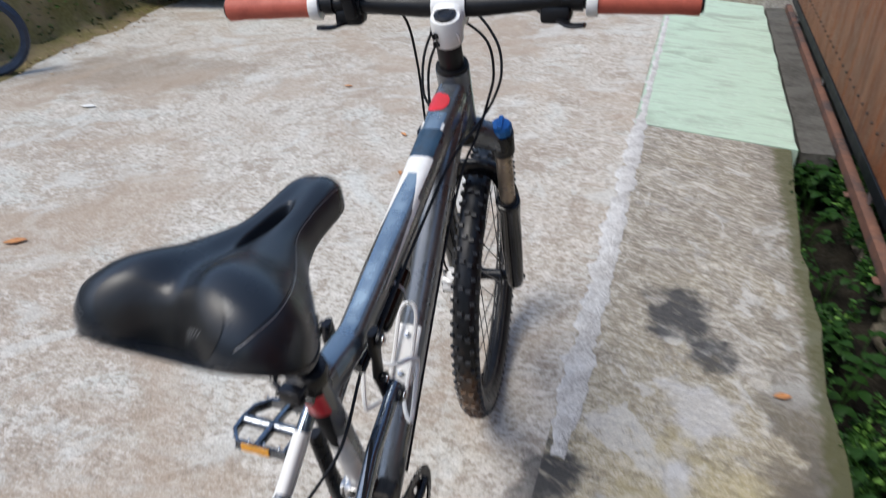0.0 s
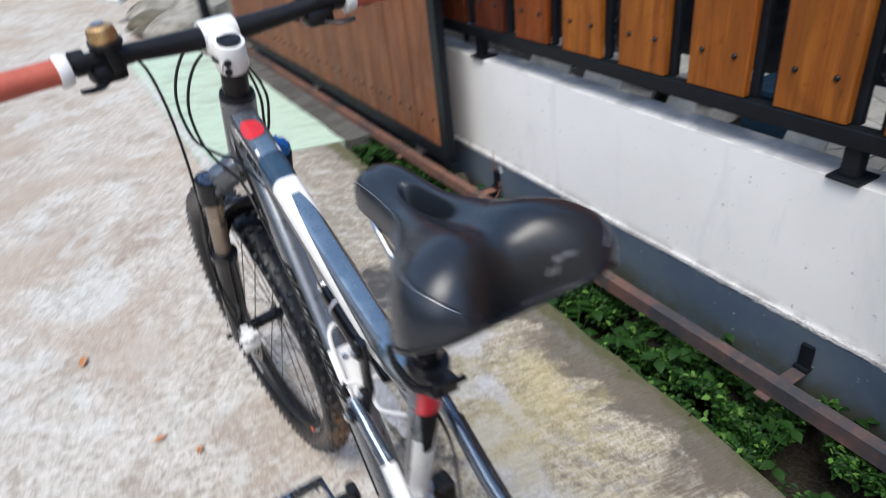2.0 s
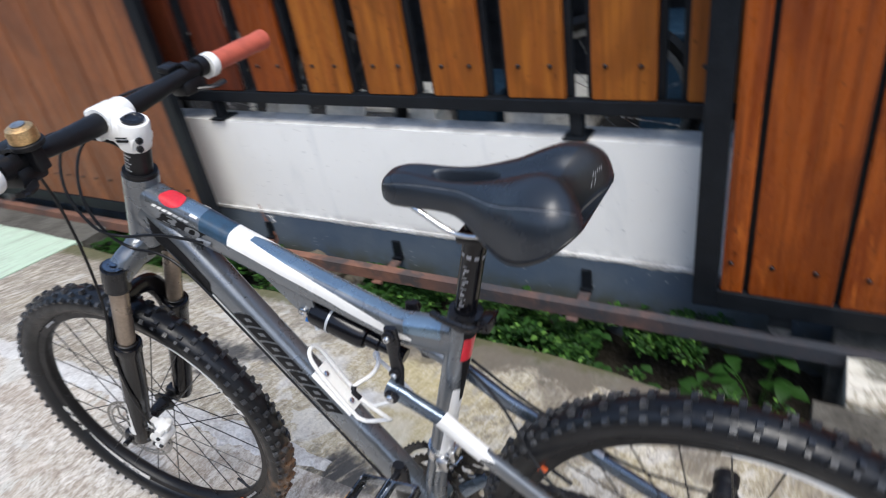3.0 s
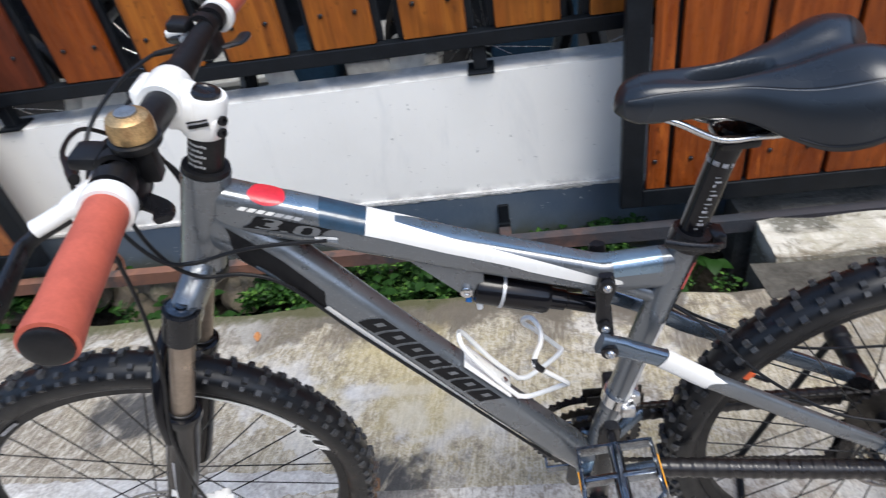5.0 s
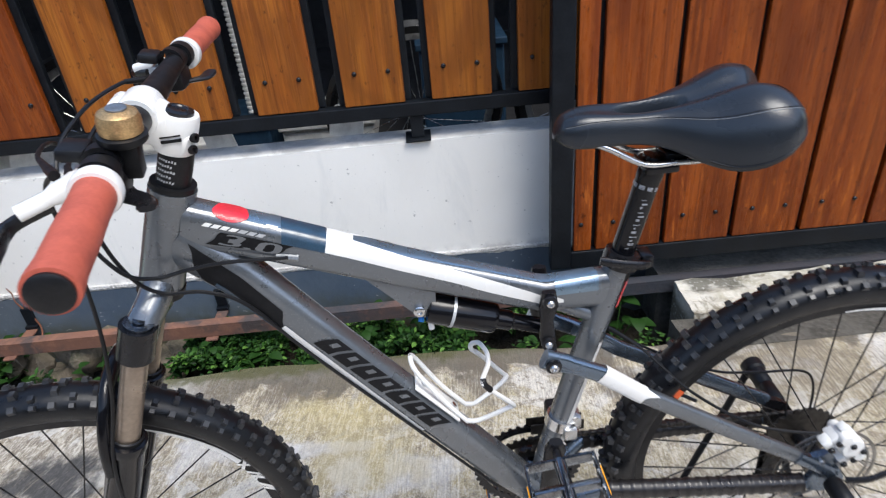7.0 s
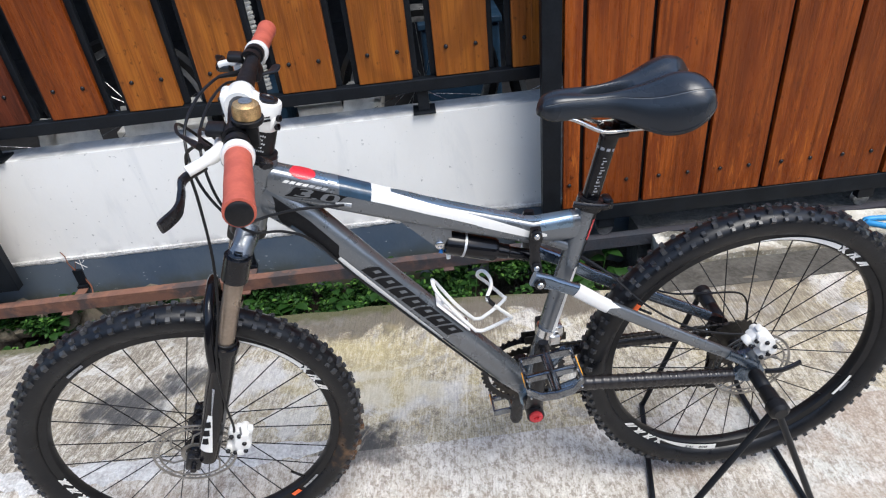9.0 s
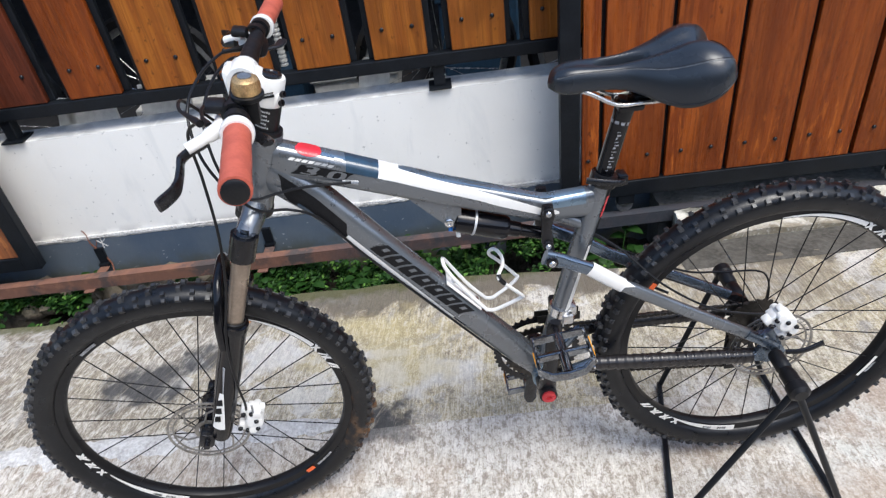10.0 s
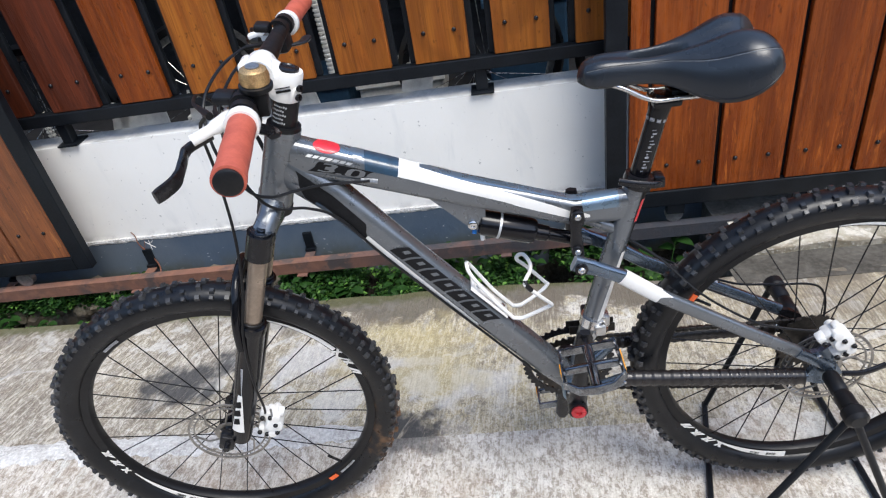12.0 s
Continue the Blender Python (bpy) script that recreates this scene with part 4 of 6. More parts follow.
def stored_things():
    """What shows through the gaps of the fence."""
    for y, z, tilt in ((1.42, 0.44, 8), (0.3, 0.44, -6), (-0.38, 0.44, 10), (2.12, 0.44, 4)):
        w = thing("spare_wheel", "spare bicycle wheel standing behind the fence", "wheel", (1.56, y, z), "stored wheels")
        w.rotation_euler = (0, radians(tilt), radians(rng2.uniform(-8, 8)))
        bm = bmesh.new()
        lathe(bm, [(0.285, -0.018), (0.31, -0.022), (0.325, 0), (0.31, 0.022), (0.285, 0.018)], 40, pose(0, 0, 0, 0, 90, 0), True)
        part("tyre", bm, TYRE, w, smooth=True)
        bm = bmesh.new()
        lathe(bm, [(0.262, -0.01), (0.284, -0.012), (0.284, 0.012), (0.262, 0.01)], 40, pose(0, 0, 0, 0, 90, 0), True)
        part("rim", bm, DULLSTEEL, w, smooth=True)
        for k in range(20):
            bm = bmesh.new()
            a = 2 * math.pi * k / 20
            sweep(bm, [(0.025 * (-1) ** k, 0.02 * math.cos(a + 1.2), 0.02 * math.sin(a + 1.2)), (0, 0.265 * math.cos(a), 0.265 * math.sin(a))], 0.0012, 4)
            part("spoke", bm, STEEL, w)
    # white boxes stand in for the pale daylit floor below the rail
    for y, x, wy, h, m, lab in ((1.45, 1.9, 0.5, 0.24, PAPER, "white box standing in for the pale floor behind the fence"), (0.7, 2.0, 0.4, 0.25, PAPER, "white box standing in for the pale floor behind the fence"), (1.055, 2.02, 0.2, 0.27, CRATE, "dull blue plastic crate behind the fence"), (0.1, 1.95, 0.35, 0.55, CRATE, "dull blue plastic crate behind the fence")):
        bm = bmesh.new()
        box(bm, x, x + 0.35, y - wy / 2, y + wy / 2, 0.12, h, bevel=0.01)
        box(bm, x - 0.012, x + 0.362, y - wy / 2 - 0.012, y + wy / 2 + 0.012, h + 0.0005, h + 0.03, bevel=0.006)
        tagged(part("storage_box", bm, m), lab, "box", "stored boxes")
    for y, wy, tilt in ((1.84, 0.07, 12), (1.64, 0.2, -6), (1.4, 0.2, 5), (0.92, 0.1, -14), (0.6, 0.12, 9)):
        bm = bmesh.new()
        box(bm, -0.006, 0.006, -wy / 2, wy / 2, 0, 0.4, bevel=0.002)
        tagged(part("white_board", bm, PAPER, at=pose(1.42, y, 0.118, tilt, 12, 0)), "white board leaning behind the fence", "board", "stored boards")
    # white ribbed ducts standing well behind the planks
    prof = [(0.001, 0.0)]
    for k in range(80):
        z = 0.021 * k
        prof += [(0.014, z + 0.001), (0.0195, z + 0.003), (0.0195, z + 0.012), (0.014, z + 0.014)]
    for x, y, z in ((2.15, 1.045, 0.3005), (2.1, 2.57, 0.12)):
        bm = bmesh.new()
        lathe(bm, prof, 16)
        tagged(part("ribbed_duct", bm, WHITE, smooth=True, at=pose(x, y, z)), "white ribbed duct standing behind the fence", "duct", "ribbed ducts")


def wall_marks():
    """A dry runner that has crept up the wall base, and a crossed white scratch beside it."""
    bm = bmesh.new()
    sweep(bm, smooth_line([(1.17, 1.70, -0.13), (1.205, 1.71, -0.10), (1.214, 1.73, -0.053), (1.214, 1.759, 0.007), (1.222, 1.764, 0.04), (1.222, 1.774, 0.064)], 4), [0.003] * 12 + [0.002] * 9, 6)
    sweep(bm, smooth_line([(1.214, 1.745, -0.02), (1.211, 1.735, 0.0), (1.213, 1.73, 0.02)], 4), 0.0013, 5)
    tagged(part("dry_runner", bm, TWIG, smooth=True), "dry red-brown creeper stem on the painted wall base", "stem")
    bm = bmesh.new()
    for a, b in (((1.7165, 0.024), (1.7185, -0.028)), ((1.735, 0.012), (1.70, -0.02)), ((1.712, 0.004), (1.70, 0.014))):
        sweep(bm, [(1.2215, *a), (1.2215, *b)], 0.0014, 5)
    tagged(part("trim_scratch", bm, PAPER), "white scratches through the grey paint", kind="structure")


rng2 = random.Random(8)
car()
far_side()
stored_things()
wall_marks()
hose = thing("garden_hose", "bright blue plastic hose lying on the cement", "hose", (0.9, -1.22, -0.03))
bm = bmesh.new()
sweep(bm, smooth_line([(-0.16, -0.2, 0.02), (-0.03, -0.03, 0.024), (0.0, 0.0, 0.02), (0.02, -0.05, 0.02), (-0.05, -0.4, 0.02)]), 0.011, 10)
part("pipe", bm, HOSE, hose, smooth=True)


# ---- the bicycle ----
BB = Vector((0, 0.139, 0.344))
RH = Vector((0, -0.303, 0.368))
FH = Vector((0, 0.82, 0.34))
HEAD = Vector((0, 0.516, 1.0))
AXIS = Vector((0, 0.4, -1)).normalized()
STEER = Matrix.Translation(HEAD) @ Matrix.Rotation(radians(6.5), 4, -AXIS) @ Matrix.Translation(-HEAD)
BAR = Matrix.Translation(HEAD + Vector((0, 0.002, 0.004))) @ Matrix.Rotation(radians(5.6), 4, -AXIS) @ Matrix.Translation(-HEAD)
BODY = Matrix.Translation((-0.006, 0.21, 0.846)) @ pose(0, 0, 0, 0, 1.2, 1.5) @ Matrix.Translation((0, -0.2, -0.85))


def on_axis(z, x=0.0, ahead=0.0):
    """A point of the steering axis at height z, moved to the side and square ahead of it."""
    return Vector((x, HEAD.y + 0.4 * (HEAD.z - z) + 0.9285 * ahead, z + 0.371 * ahead))


def rod(name, a, b, r, material, parent, n=14, label="", at=None):
    bm = bmesh.new()
    sweep(bm, [a, b], r, n)
    return part(name, bm, material, parent, label, True, at)


def lane(pts, sizes, s):
    """Place, frame and size along a tube's line at s from 0 to 1."""
    pts = [Vector(p) for p in pts]
    ds = [(b - a).length for a, b in zip(pts, pts[1:])]
    d, k = s * sum(ds), 0
    while k < len(ds) - 1 and d > ds[k]:
        d -= ds[k]
        k += 1
    f = d / ds[k]
    dirn = (pts[k + 1] - pts[k]).normalized()
    a = Vector((1, 0, 0)) - dirn.x * dirn
    a.normalize()
    sa, sb = (tuple(u + (v - u) * f for u, v in zip(sizes[k], sizes[k + 1])))
    return pts[k].lerp(pts[k + 1], f), a, dirn.cross(a), sa, sb


def decal(name, pts, sizes, power, s0, s1, lo, hi, material, parent, lift=0.0006, ns=14, na=8, slant=0.0):
    """A thin printed layer on a tube from s0 to s1 and between angles lo and hi (0 right, 90 top, 180 left), which may run from one value to another."""
    lo, hi = (v if isinstance(v, tuple) else (v, v) for v in (lo, hi))
    bm = bmesh.new()
    rows = []
    for i in range(ns + 1):
        f = i / ns
        row = []
        for j in range(na + 1):
            an = radians((lo[0] + (lo[1] - lo[0]) * f) * (1 - j / na) + (hi[0] + (hi[1] - hi[0]) * f) * j / na)
            p, a, b, sa, sb = lane(pts, sizes, min(max(s0 + (s1 - s0) * f + slant * (j / na - 0.5), 0), 1))
            c, q = math.cos(an), math.sin(an)
            row.append(bm.verts.new(p + a * (sa + lift) * math.copysign(abs(c) ** (2 / power), c) + b * (sb + lift) * math.copysign(abs(q) ** (2 / power), q)))
        rows.append(row)
    for u, v in zip(rows, rows[1:]):
        for j in range(na):
            bm.faces.new((u[j], u[j + 1], v[j + 1], v[j]))
    return part(name, bm, material, parent, smooth=True)


def figures(text, pts, sizes, power, s0, s1, top, low, material, parent, lift=0.0013):
    """Figures laid round a tube's left side, from s0 to s1 and from the angle top down to low."""
    cu = bpy.data.curves.new("figures", "FONT")
    cu.body, cu.offset = text, 0.025
    ob = bpy.data.objects.new("figures", cu)
    scene.collection.objects.link(ob)
    me = bpy.data.meshes.new_from_object(ob.evaluated_get(bpy.context.evaluated_depsgraph_get()))
    bpy.data.objects.remove(ob)
    bm = bmesh.new()
    bm.from_mesh(me)
    bmesh.ops.triangulate(bm, faces=bm.faces)
    bmesh.ops.subdivide_edges(bm, edges=bm.edges[:], cuts=2)
    xs, ys = [v.co.x for v in bm.verts], [v.co.y for v in bm.verts]
    for v in bm.verts:
        fx, fy = (v.co.x - min(xs)) / (max(xs) - min(xs)), (v.co.y - min(ys)) / (max(ys) - min(ys))
        p, a, b, sa, sb = lane(pts, sizes, s0 + (s1 - s0) * fx + 0.02 * (fy - 0.5))
        g = radians(low + (top - low) * fy)
        c, q = math.cos(g), math.sin(g)
        v.co = p + a * (sa + lift) * math.copysign(abs(c) ** (2 / power), c) + b * (sb + lift) * math.copysign(abs(q) ** (2 / power), q)
    return part("print_panel", bm, material, parent)


def bolt(x, y, z, parent, material=None, r=0.006, side=-1, depth=0.004, at=None):
    bm = bmesh.new()
    lathe(bm, [(r, 0), (r, depth), (r * 0.75, depth + 0.0015), (r * 0.45, depth + 0.0016), (r * 0.4, depth - 0.001)], 14, pose(x, y, z, 0, 90 * side, 0))
    return part("bolt", bm, material or STEEL, parent, smooth=True, at=at)


def arc(name, hub, r0, r1, a0, a1, x, material, parent, n=16, thick=0.0008, lean=0.0, taper=0.0):
    """A flat ring sector in a wheel's plane; angles from straight ahead, upwards. lean: degrees by which its outer edge runs ahead; taper: how much narrower it is at a0."""
    bm = bmesh.new()
    loops = []
    for k in range(n + 1):
        a = radians(a0 + (a1 - a0) * k / n)
        b = a + radians(lean)
        t = 1 - taper * (1 - k / n) ** 1.4
        d, e = Vector((0, math.cos(a), math.sin(a))), Vector((0, math.cos(b), math.sin(b)))
        ro = r0 + (r1 - r0) * t
        loops.append([hub + d * r0 + Vector((x, 0, 0)), hub + e * ro + Vector((x, 0, 0)), hub + e * ro + Vector((x - thick, 0, 0)), hub + d * r0 + Vector((x - thick, 0, 0))])
    rings(bm, loops)
    return part(name, bm, material, parent)


def tyre_mesh(hub, seed):
    bm = bmesh.new()
    sec = [(0.2835, -0.0125), (0.287, -0.0175), (0.297, -0.0245), (0.309, -0.0265), (0.319, -0.0245), (0.327, -0.018), (0.3305, -0.009), (0.3315, 0)]
    sec = sec + [(r, -x) for r, x in sec[-2::-1]]
    lathe(bm, sec, 72, across(*hub), True)
    rng = random.Random(seed)
    rows = 84
    for k in range(rows):
        for side in (-1, 1):
            kinds = ((0.0075, 0.0, 0.0058, 0.0048, 0.0066), (0.0222, 32.0, 0.005, 0.0052, 0.006)) if k % 2 == 0 else ((0.0152, 14.0, 0.0045, 0.0046, 0.006), (0.0232, 38.0, 0.0036, 0.0042, 0.0052))
            for x, tilt, wx, wl, h in kinds:
                a = 2 * math.pi * (k + (0.25 if side > 0 else 0)) / rows + rng.uniform(-0.004, 0.004)
                r = 0.3305 - (0.0 if x < 0.012 else (0.003 if x < 0.02 else 0.0105))
                m = Matrix.Translation(hub) @ Matrix.Rotation(a, 4, "X") @ Matrix.Translation((side * x, 0, r)) @ Matrix.Rotation(radians(side * tilt), 4, "Y")
                lo = [m @ Vector((sx * wx, sy * wl, -0.002)) for sx, sy in ((-1, -1), (1, -1), (1, 1), (-1, 1))]
                hi = [m @ Vector((sx * wx * 0.8, sy * wl * 0.75, h)) for sx, sy in ((-1, -1), (1, -1), (1, 1), (-1, 1))]
                v = [bm.verts.new(p) for p in lo + hi]
                for f in ((4, 5, 6, 7), (0, 1, 5, 4), (1, 2, 6, 5), (2, 3, 7, 6), (3, 0, 4, 7)):
                    bm.faces.new([v[i] for i in f]).material_index = 1
    return bm


def wheel(hub, name, parent, at, rear, marks):
    bm = bmesh.new()
    lathe(bm, [(0.009, -0.052), (0.012, -0.045), (0.013, -0.034), (0.024, -0.033), (0.024, -0.029), (0.015, -0.026), (0.013, 0), (0.015, 0.026), (0.024, 0.029), (0.024, 0.033), (0.013, 0.034), (0.009, 0.052)], 20, across(*hub))
    w = part(name, bm, BLACK, parent, smooth=True, at=at)
    ty = part("tyre", tyre_mesh(hub, 3 if rear else 4), TYRE, w, "black knobbly tyre", True)
    ty.data.materials.append(KNOB)
    bm = bmesh.new()
    lathe(bm, [(0.267, -0.006), (0.27, -0.011), (0.287, -0.0138), (0.289, -0.0125), (0.285, 0), (0.289, 0.0125), (0.287, 0.0138), (0.27, 0.011), (0.267, 0.006)], 90, across(*hub), True)
    part("rim", bm, PLASTIC, w, "black rim with white markings", True)
    for a0, a1, r0, r1, mt in marks:
        if mt is SILVERPRINT:
            # slanted strokes, thick and thin, crossing one another
            n = max(int(abs(a1 - a0) / 2.1), 2)
            for k in range(n):
                a = a0 + (a1 - a0) * k / n
                arc("rim_mark", hub, r0, r1, a, a + 0.9 + 0.5 * (k % 2), -0.0142, WHITE, w, 2, lean=(2.6, -2.2, 3.4)[k % 3])
        else:
            # a band that runs out to a point at its a0 end
            arc("rim_mark", hub, r0, r1, a0, a1, -0.0142, mt, w, taper=0.9 if abs(a1 - a0) > 16 else 0.0)
    # 28 spokes laced two-cross on shared meshes
    kinds = []
    for side, lead in ((-1, -1), (-1, 1), (1, -1), (1, 1)):
        bm = bmesh.new()
        a = radians(lead * 62)
        sweep(bm, [(side * 0.032, 0.023 * math.cos(a), 0.023 * math.sin(a)), (side * 0.003, 0.269, 0)], 0.0012, 5)
        me = bpy.data.meshes.new("spoke")
        bm.to_mesh(me)
        bm.free()
        me.materials.append(BLACK)
        kinds.append(me)
    for k in range(28):
        o = new("spoke", kinds[k % 4])
        o.parent = w
        o.matrix_basis = Matrix.Translation(hub) @ Matrix.Rotation(2 * math.pi * k / 28, 4, "X")
    bm = bmesh.new()
    a = radians(33 if rear else -130)
    sweep(bm, [hub + 0.267 * Vector((0, math.cos(a), math.sin(a))), hub + 0.232 * Vector((0, math.cos(a), math.sin(a)))], 0.003, 8)
    part("valve", bm, BLACK, w, smooth=True)
    # brake disc: two rims joined by many bridges, and five arms
    bm = bmesh.new()
    m = across(hub.x - 0.047, hub.y, hub.z)
    for r0, r1 in ((0.0755, 0.080), (0.066, 0.069), (0.02, 0.028)):
        lathe(bm, [(r0, -0.001), (r1, -0.001), (r1, 0.001), (r0, 0.001)], 60, m, True)
    for k in range(45):
        a = 2 * math.pi * k / 45
        sweep(bm, [m @ Vector((0.068 * math.cos(a), 0.068 * math.sin(a), 0)), m @ Vector((0.0765 * math.cos(a + 0.05), 0.0765 * math.sin(a + 0.05), 0))], 0.0011, 4)
    for k in range(6):
        a = 2 * math.pi * k / 6
        sweep(bm, [m @ Vector((0.026 * math.cos(a), 0.026 * math.sin(a), 0)), m @ Vector((0.05 * math.cos(a + 0.22), 0.05 * math.sin(a + 0.22), 0)), m @ Vector((0.068 * math.cos(a + 0.6), 0.068 * math.sin(a + 0.6), 0))], 0.0022, 6)
    part("brake_disc", bm, DISC, w, "perforated steel brake disc", True)
    if rear:
        for k, r in enumerate((0.056, 0.05, 0.044, 0.038, 0.033, 0.028, 0.024)):
            part("sprocket", toothed(hub + Vector((0.021 + 0.0042 * k, 0, 0)), r, int(r * 480), 0.0016, 0.014), CHAIN, w)
    return w


def toothed(centre, r, teeth, thick, hole):
    """A sprocket as a flat toothed ring."""
    bm = bmesh.new()
    n = teeth * 4
    loops = [[], [], [], []]
    for k in range(n):
        a = 2 * math.pi * k / n
        rr = r + (0.0045 if k % 4 in (1, 2) else 0)
        for i, (rad, x) in enumerate(((hole, -thick), (rr, -thick), (rr, thick), (hole, thick))):
            loops[i].append(centre + Vector((x, rad * math.cos(a), rad * math.sin(a))))
    return rings(bm, loops, around=True)


def caliper(name, centre, turn, parent, at=None):
    m = Matrix.Translation(centre) @ pose(0, 0, 0, turn)
    bm = bmesh.new()
    box(bm, -0.014, 0.012, -0.011, 0.012, -0.03, 0.03, m, 0.004)
    for z, r in ((0.002, 0.0165), (-0.02, 0.0085), (0.022, 0.009)):
        lathe(bm, [(r * 0.7, -0.021), (r * 0.92, -0.0205), (r, -0.017), (r, 0.012), (r * 0.8, 0.016)], 18, m @ pose(0, -0.006, z, 0, 90, 0))
    box(bm, -0.013, 0.006, 0.008, 0.024, 0.012, 0.031, m, 0.004)
    box(bm, -0.013, 0.006, 0.008, 0.022, -0.031, -0.014, m, 0.004)
    box(bm, -0.01, 0.004, -0.02, -0.008, 0.02, 0.036, m, 0.003)
    box(bm, -0.0165, -0.006, -0.008, 0.012, -0.006, 0.01, m @ pose(0, 0, 0, 20), 0.003)
    c = part(name, bm, WHITE, parent, "white brake caliper", True, at)
    for y, z in ((-0.008, 0.008), (-0.014, -0.012), (0.018, 0.02), (0.018, -0.02), (0.004, 0.023), (0.004, -0.023)):
        p = m @ Vector((-0.02 if y < 0 else -0.0165, y, z))
        bolt(p.x, p.y, p.z, c, BLACK, 0.0045, -1, 0.003)
    return c


def frame_parts(bike):
    tt, tts = [(0, 0.545, 0.880), (0, 0.48, 0.857), (0, 0.304, 0.787), (0, 0.125, 0.722), (0, 0.034, 0.722)], [(0.022, 0.030), (0.0215, 0.027), (0.02, 0.0235), (0.018, 0.0225), (0.0165, 0.027)]
    bm = bmesh.new()
    sweep(bm, tt, tts, 28, power=3.2)
    t = part("top_tube", bm, GREY, bike, "grey top tube with white and blue panels and painted sky sheen", True)
    # bluish band along the top paints the sky's reflection
    decal("sky_sheen_top", tt, tts, 3.2, 0.13, 0.95, (58, 70), (122, 110), SKYGREY, t, 0.0004, 24)
    decal("weave_panel", tt, tts, 3.2, 0.2, 0.3, 42, 172, CARBON, t, 0.0007, slant=0.02)
    decal("white_panel", tt, tts, 3.2, 0.3, 0.36, 35, 171, WHITE, t, 0.0008, slant=0.01)
    decal("white_stripe", tt, tts, 3.2, 0.357, 0.88, (98, 181), (171, 187), WHITE, t, 0.0008, 40)
    decal("white_leg", tt, tts, 3.2, 0.355, 0.47, (36, 40), (85, 46), WHITE, t, 0.0008, 14)
    decal("white_stripe", tt, tts, 3.2, 0.43, 0.7, (18, 6), (46, 10), WHITE, t, 0.0009, 18)
    # red roundel on the top, plain panels for the model name
    bm = bmesh.new()
    rows = []
    for i in range(5):
        row = []
        for k in range(32):
            an = 2 * math.pi * k / 32
            p, a, b, sa, sb = lane(tt, tts, 0.094 + 0.037 * i / 4 * math.cos(an))
            g = radians(106 + 37 * i / 4 * math.sin(an))
            c, q = math.cos(g), math.sin(g)
            row.append(bm.verts.new(p + a * (sa + 0.0011) * math.copysign(abs(c) ** 0.625, c) + b * (sb + 0.0011) * abs(q) ** 0.625))
        rows.append(row)
    for u, v in zip(rows, rows[1:]):
        for k in range(32):
            bm.faces.new((u[k], u[(k + 1) % 32], v[(k + 1) % 32], v[k]))
    bmesh.ops.remove_doubles(bm, verts=bm.verts, dist=1e-5)
    part("red_roundel", bm, RED, t, "round red badge")
    # two dark slanted plates with grey figures on them, a row of slanted white bars above
    decal("dark_panel", tt, tts, 3.2, 0.068, 0.222, (174, 172), (193, 186), INK, t, 0.0009, 30, 16, slant=-0.03)
    for k in range(7):
        s0 = 0.046 + 0.0185 * k
        decal("print_bar", tt, tts, 3.2, s0, s0 + 0.0145, 158, 168, WHITE if k < 4 else SILVERPRINT, t, 0.001, 2, 3, -0.008)
    figures("3.0", tt, tts, 3.2, 0.088, 0.212, 174.0, 188.5, GREY, t)
    for s in (-1, 1):
        decal("white_tick", tt, tts, 3.2, 0.17, 0.195, 90 + s * 28, 90 + s * 42, WHITE, t, 0.001, 3, 3)

    dt, dts = [(0, 0.56, 0.862), (0, 0.50, 0.803), (0, 0.40, 0.675), (0, 0.176, 0.392), (0, 0.135, 0.345)], [(0.024, 0.03), (0.024, 0.029), (0.0225, 0.0265), (0.0225, 0.0255), (0.022, 0.024)]
    bm = bmesh.new()
    sweep(bm, dt, dts, 28, power=2.8)
    d = part("down_tube", bm, GREY, bike, "grey down tube with black block lettering", True)
    decal("black_panel", dt, dts, 2.8, 0.05, 0.255, (160, 172), (216, 224), INK, d, 0.0007, slant=0.06)
    decal("weave_edge", dt, dts, 2.8, 0.1, 0.245, (198, 206), (217, 225), CARBON, d, 0.001)
    decal("white_stripe", dt, dts, 2.8, 0.25, 0.64, (189, 207), (233, 235), WHITE, d, 0.0008, 24)
    # seven slanted black blocks with a slit each
    for k in range(7):
        s = 0.33 + 0.0475 * k
        decal("letter_block", dt, dts, 2.8, s, s + 0.04, 141, 185, INK, d, 0.0009, 5, 8, -0.03)
        decal("letter_slit", dt, dts, 2.8, s + 0.014, s + 0.026, 154, 172, GREY, d, 0.0013, 3, 4, -0.01)

    st = [(0, 0.02, 0.768), (0, 0.063, 0.62), (0, 0.118, 0.42), (0, 0.13, 0.345)]
    bm = bmesh.new()
    sweep(bm, st, [(0.0185, 0.0185), (0.0175, 0.0175), (0.0175, 0.0175), (0.018, 0.018)], 20)
    s = part("seat_tube", bm, GREY, bike, "grey seat tube with white back and red badge", True)
    sts = [(0.0185, 0.0185), (0.0175, 0.0175), (0.0175, 0.0175), (0.018, 0.018)]
    decal("white_back", st, sts, 2, 0.3, 0.74, (28, 12), (152, 168), WHITE, s)
    decal("black_back", st, sts, 2, 0.02, 0.36, (26, 70), (154, 110), INK, s, 0.0009)
    decal("red_badge", st, sts, 2, 0.07, 0.165, 34, 146, RED, s, 0.0014)
    rod("head_tube", on_axis(0.925), on_axis(0.797), 0.0268, GREY, bike, 28)
    for z0, z1, r in ((0.931, 0.9245, 0.0255), (0.803, 0.791, 0.0282)):
        rod("headset_cup", on_axis(z0), on_axis(z1), r, PLASTIC, bike, 28)
    # reflected sky painted over the rear joint as a bluish layer
    decal("sky_sheen_joint", tt, tts, 3.2, 0.86, 0.965, 5, 175, SKYGREY, t, 0.0006)
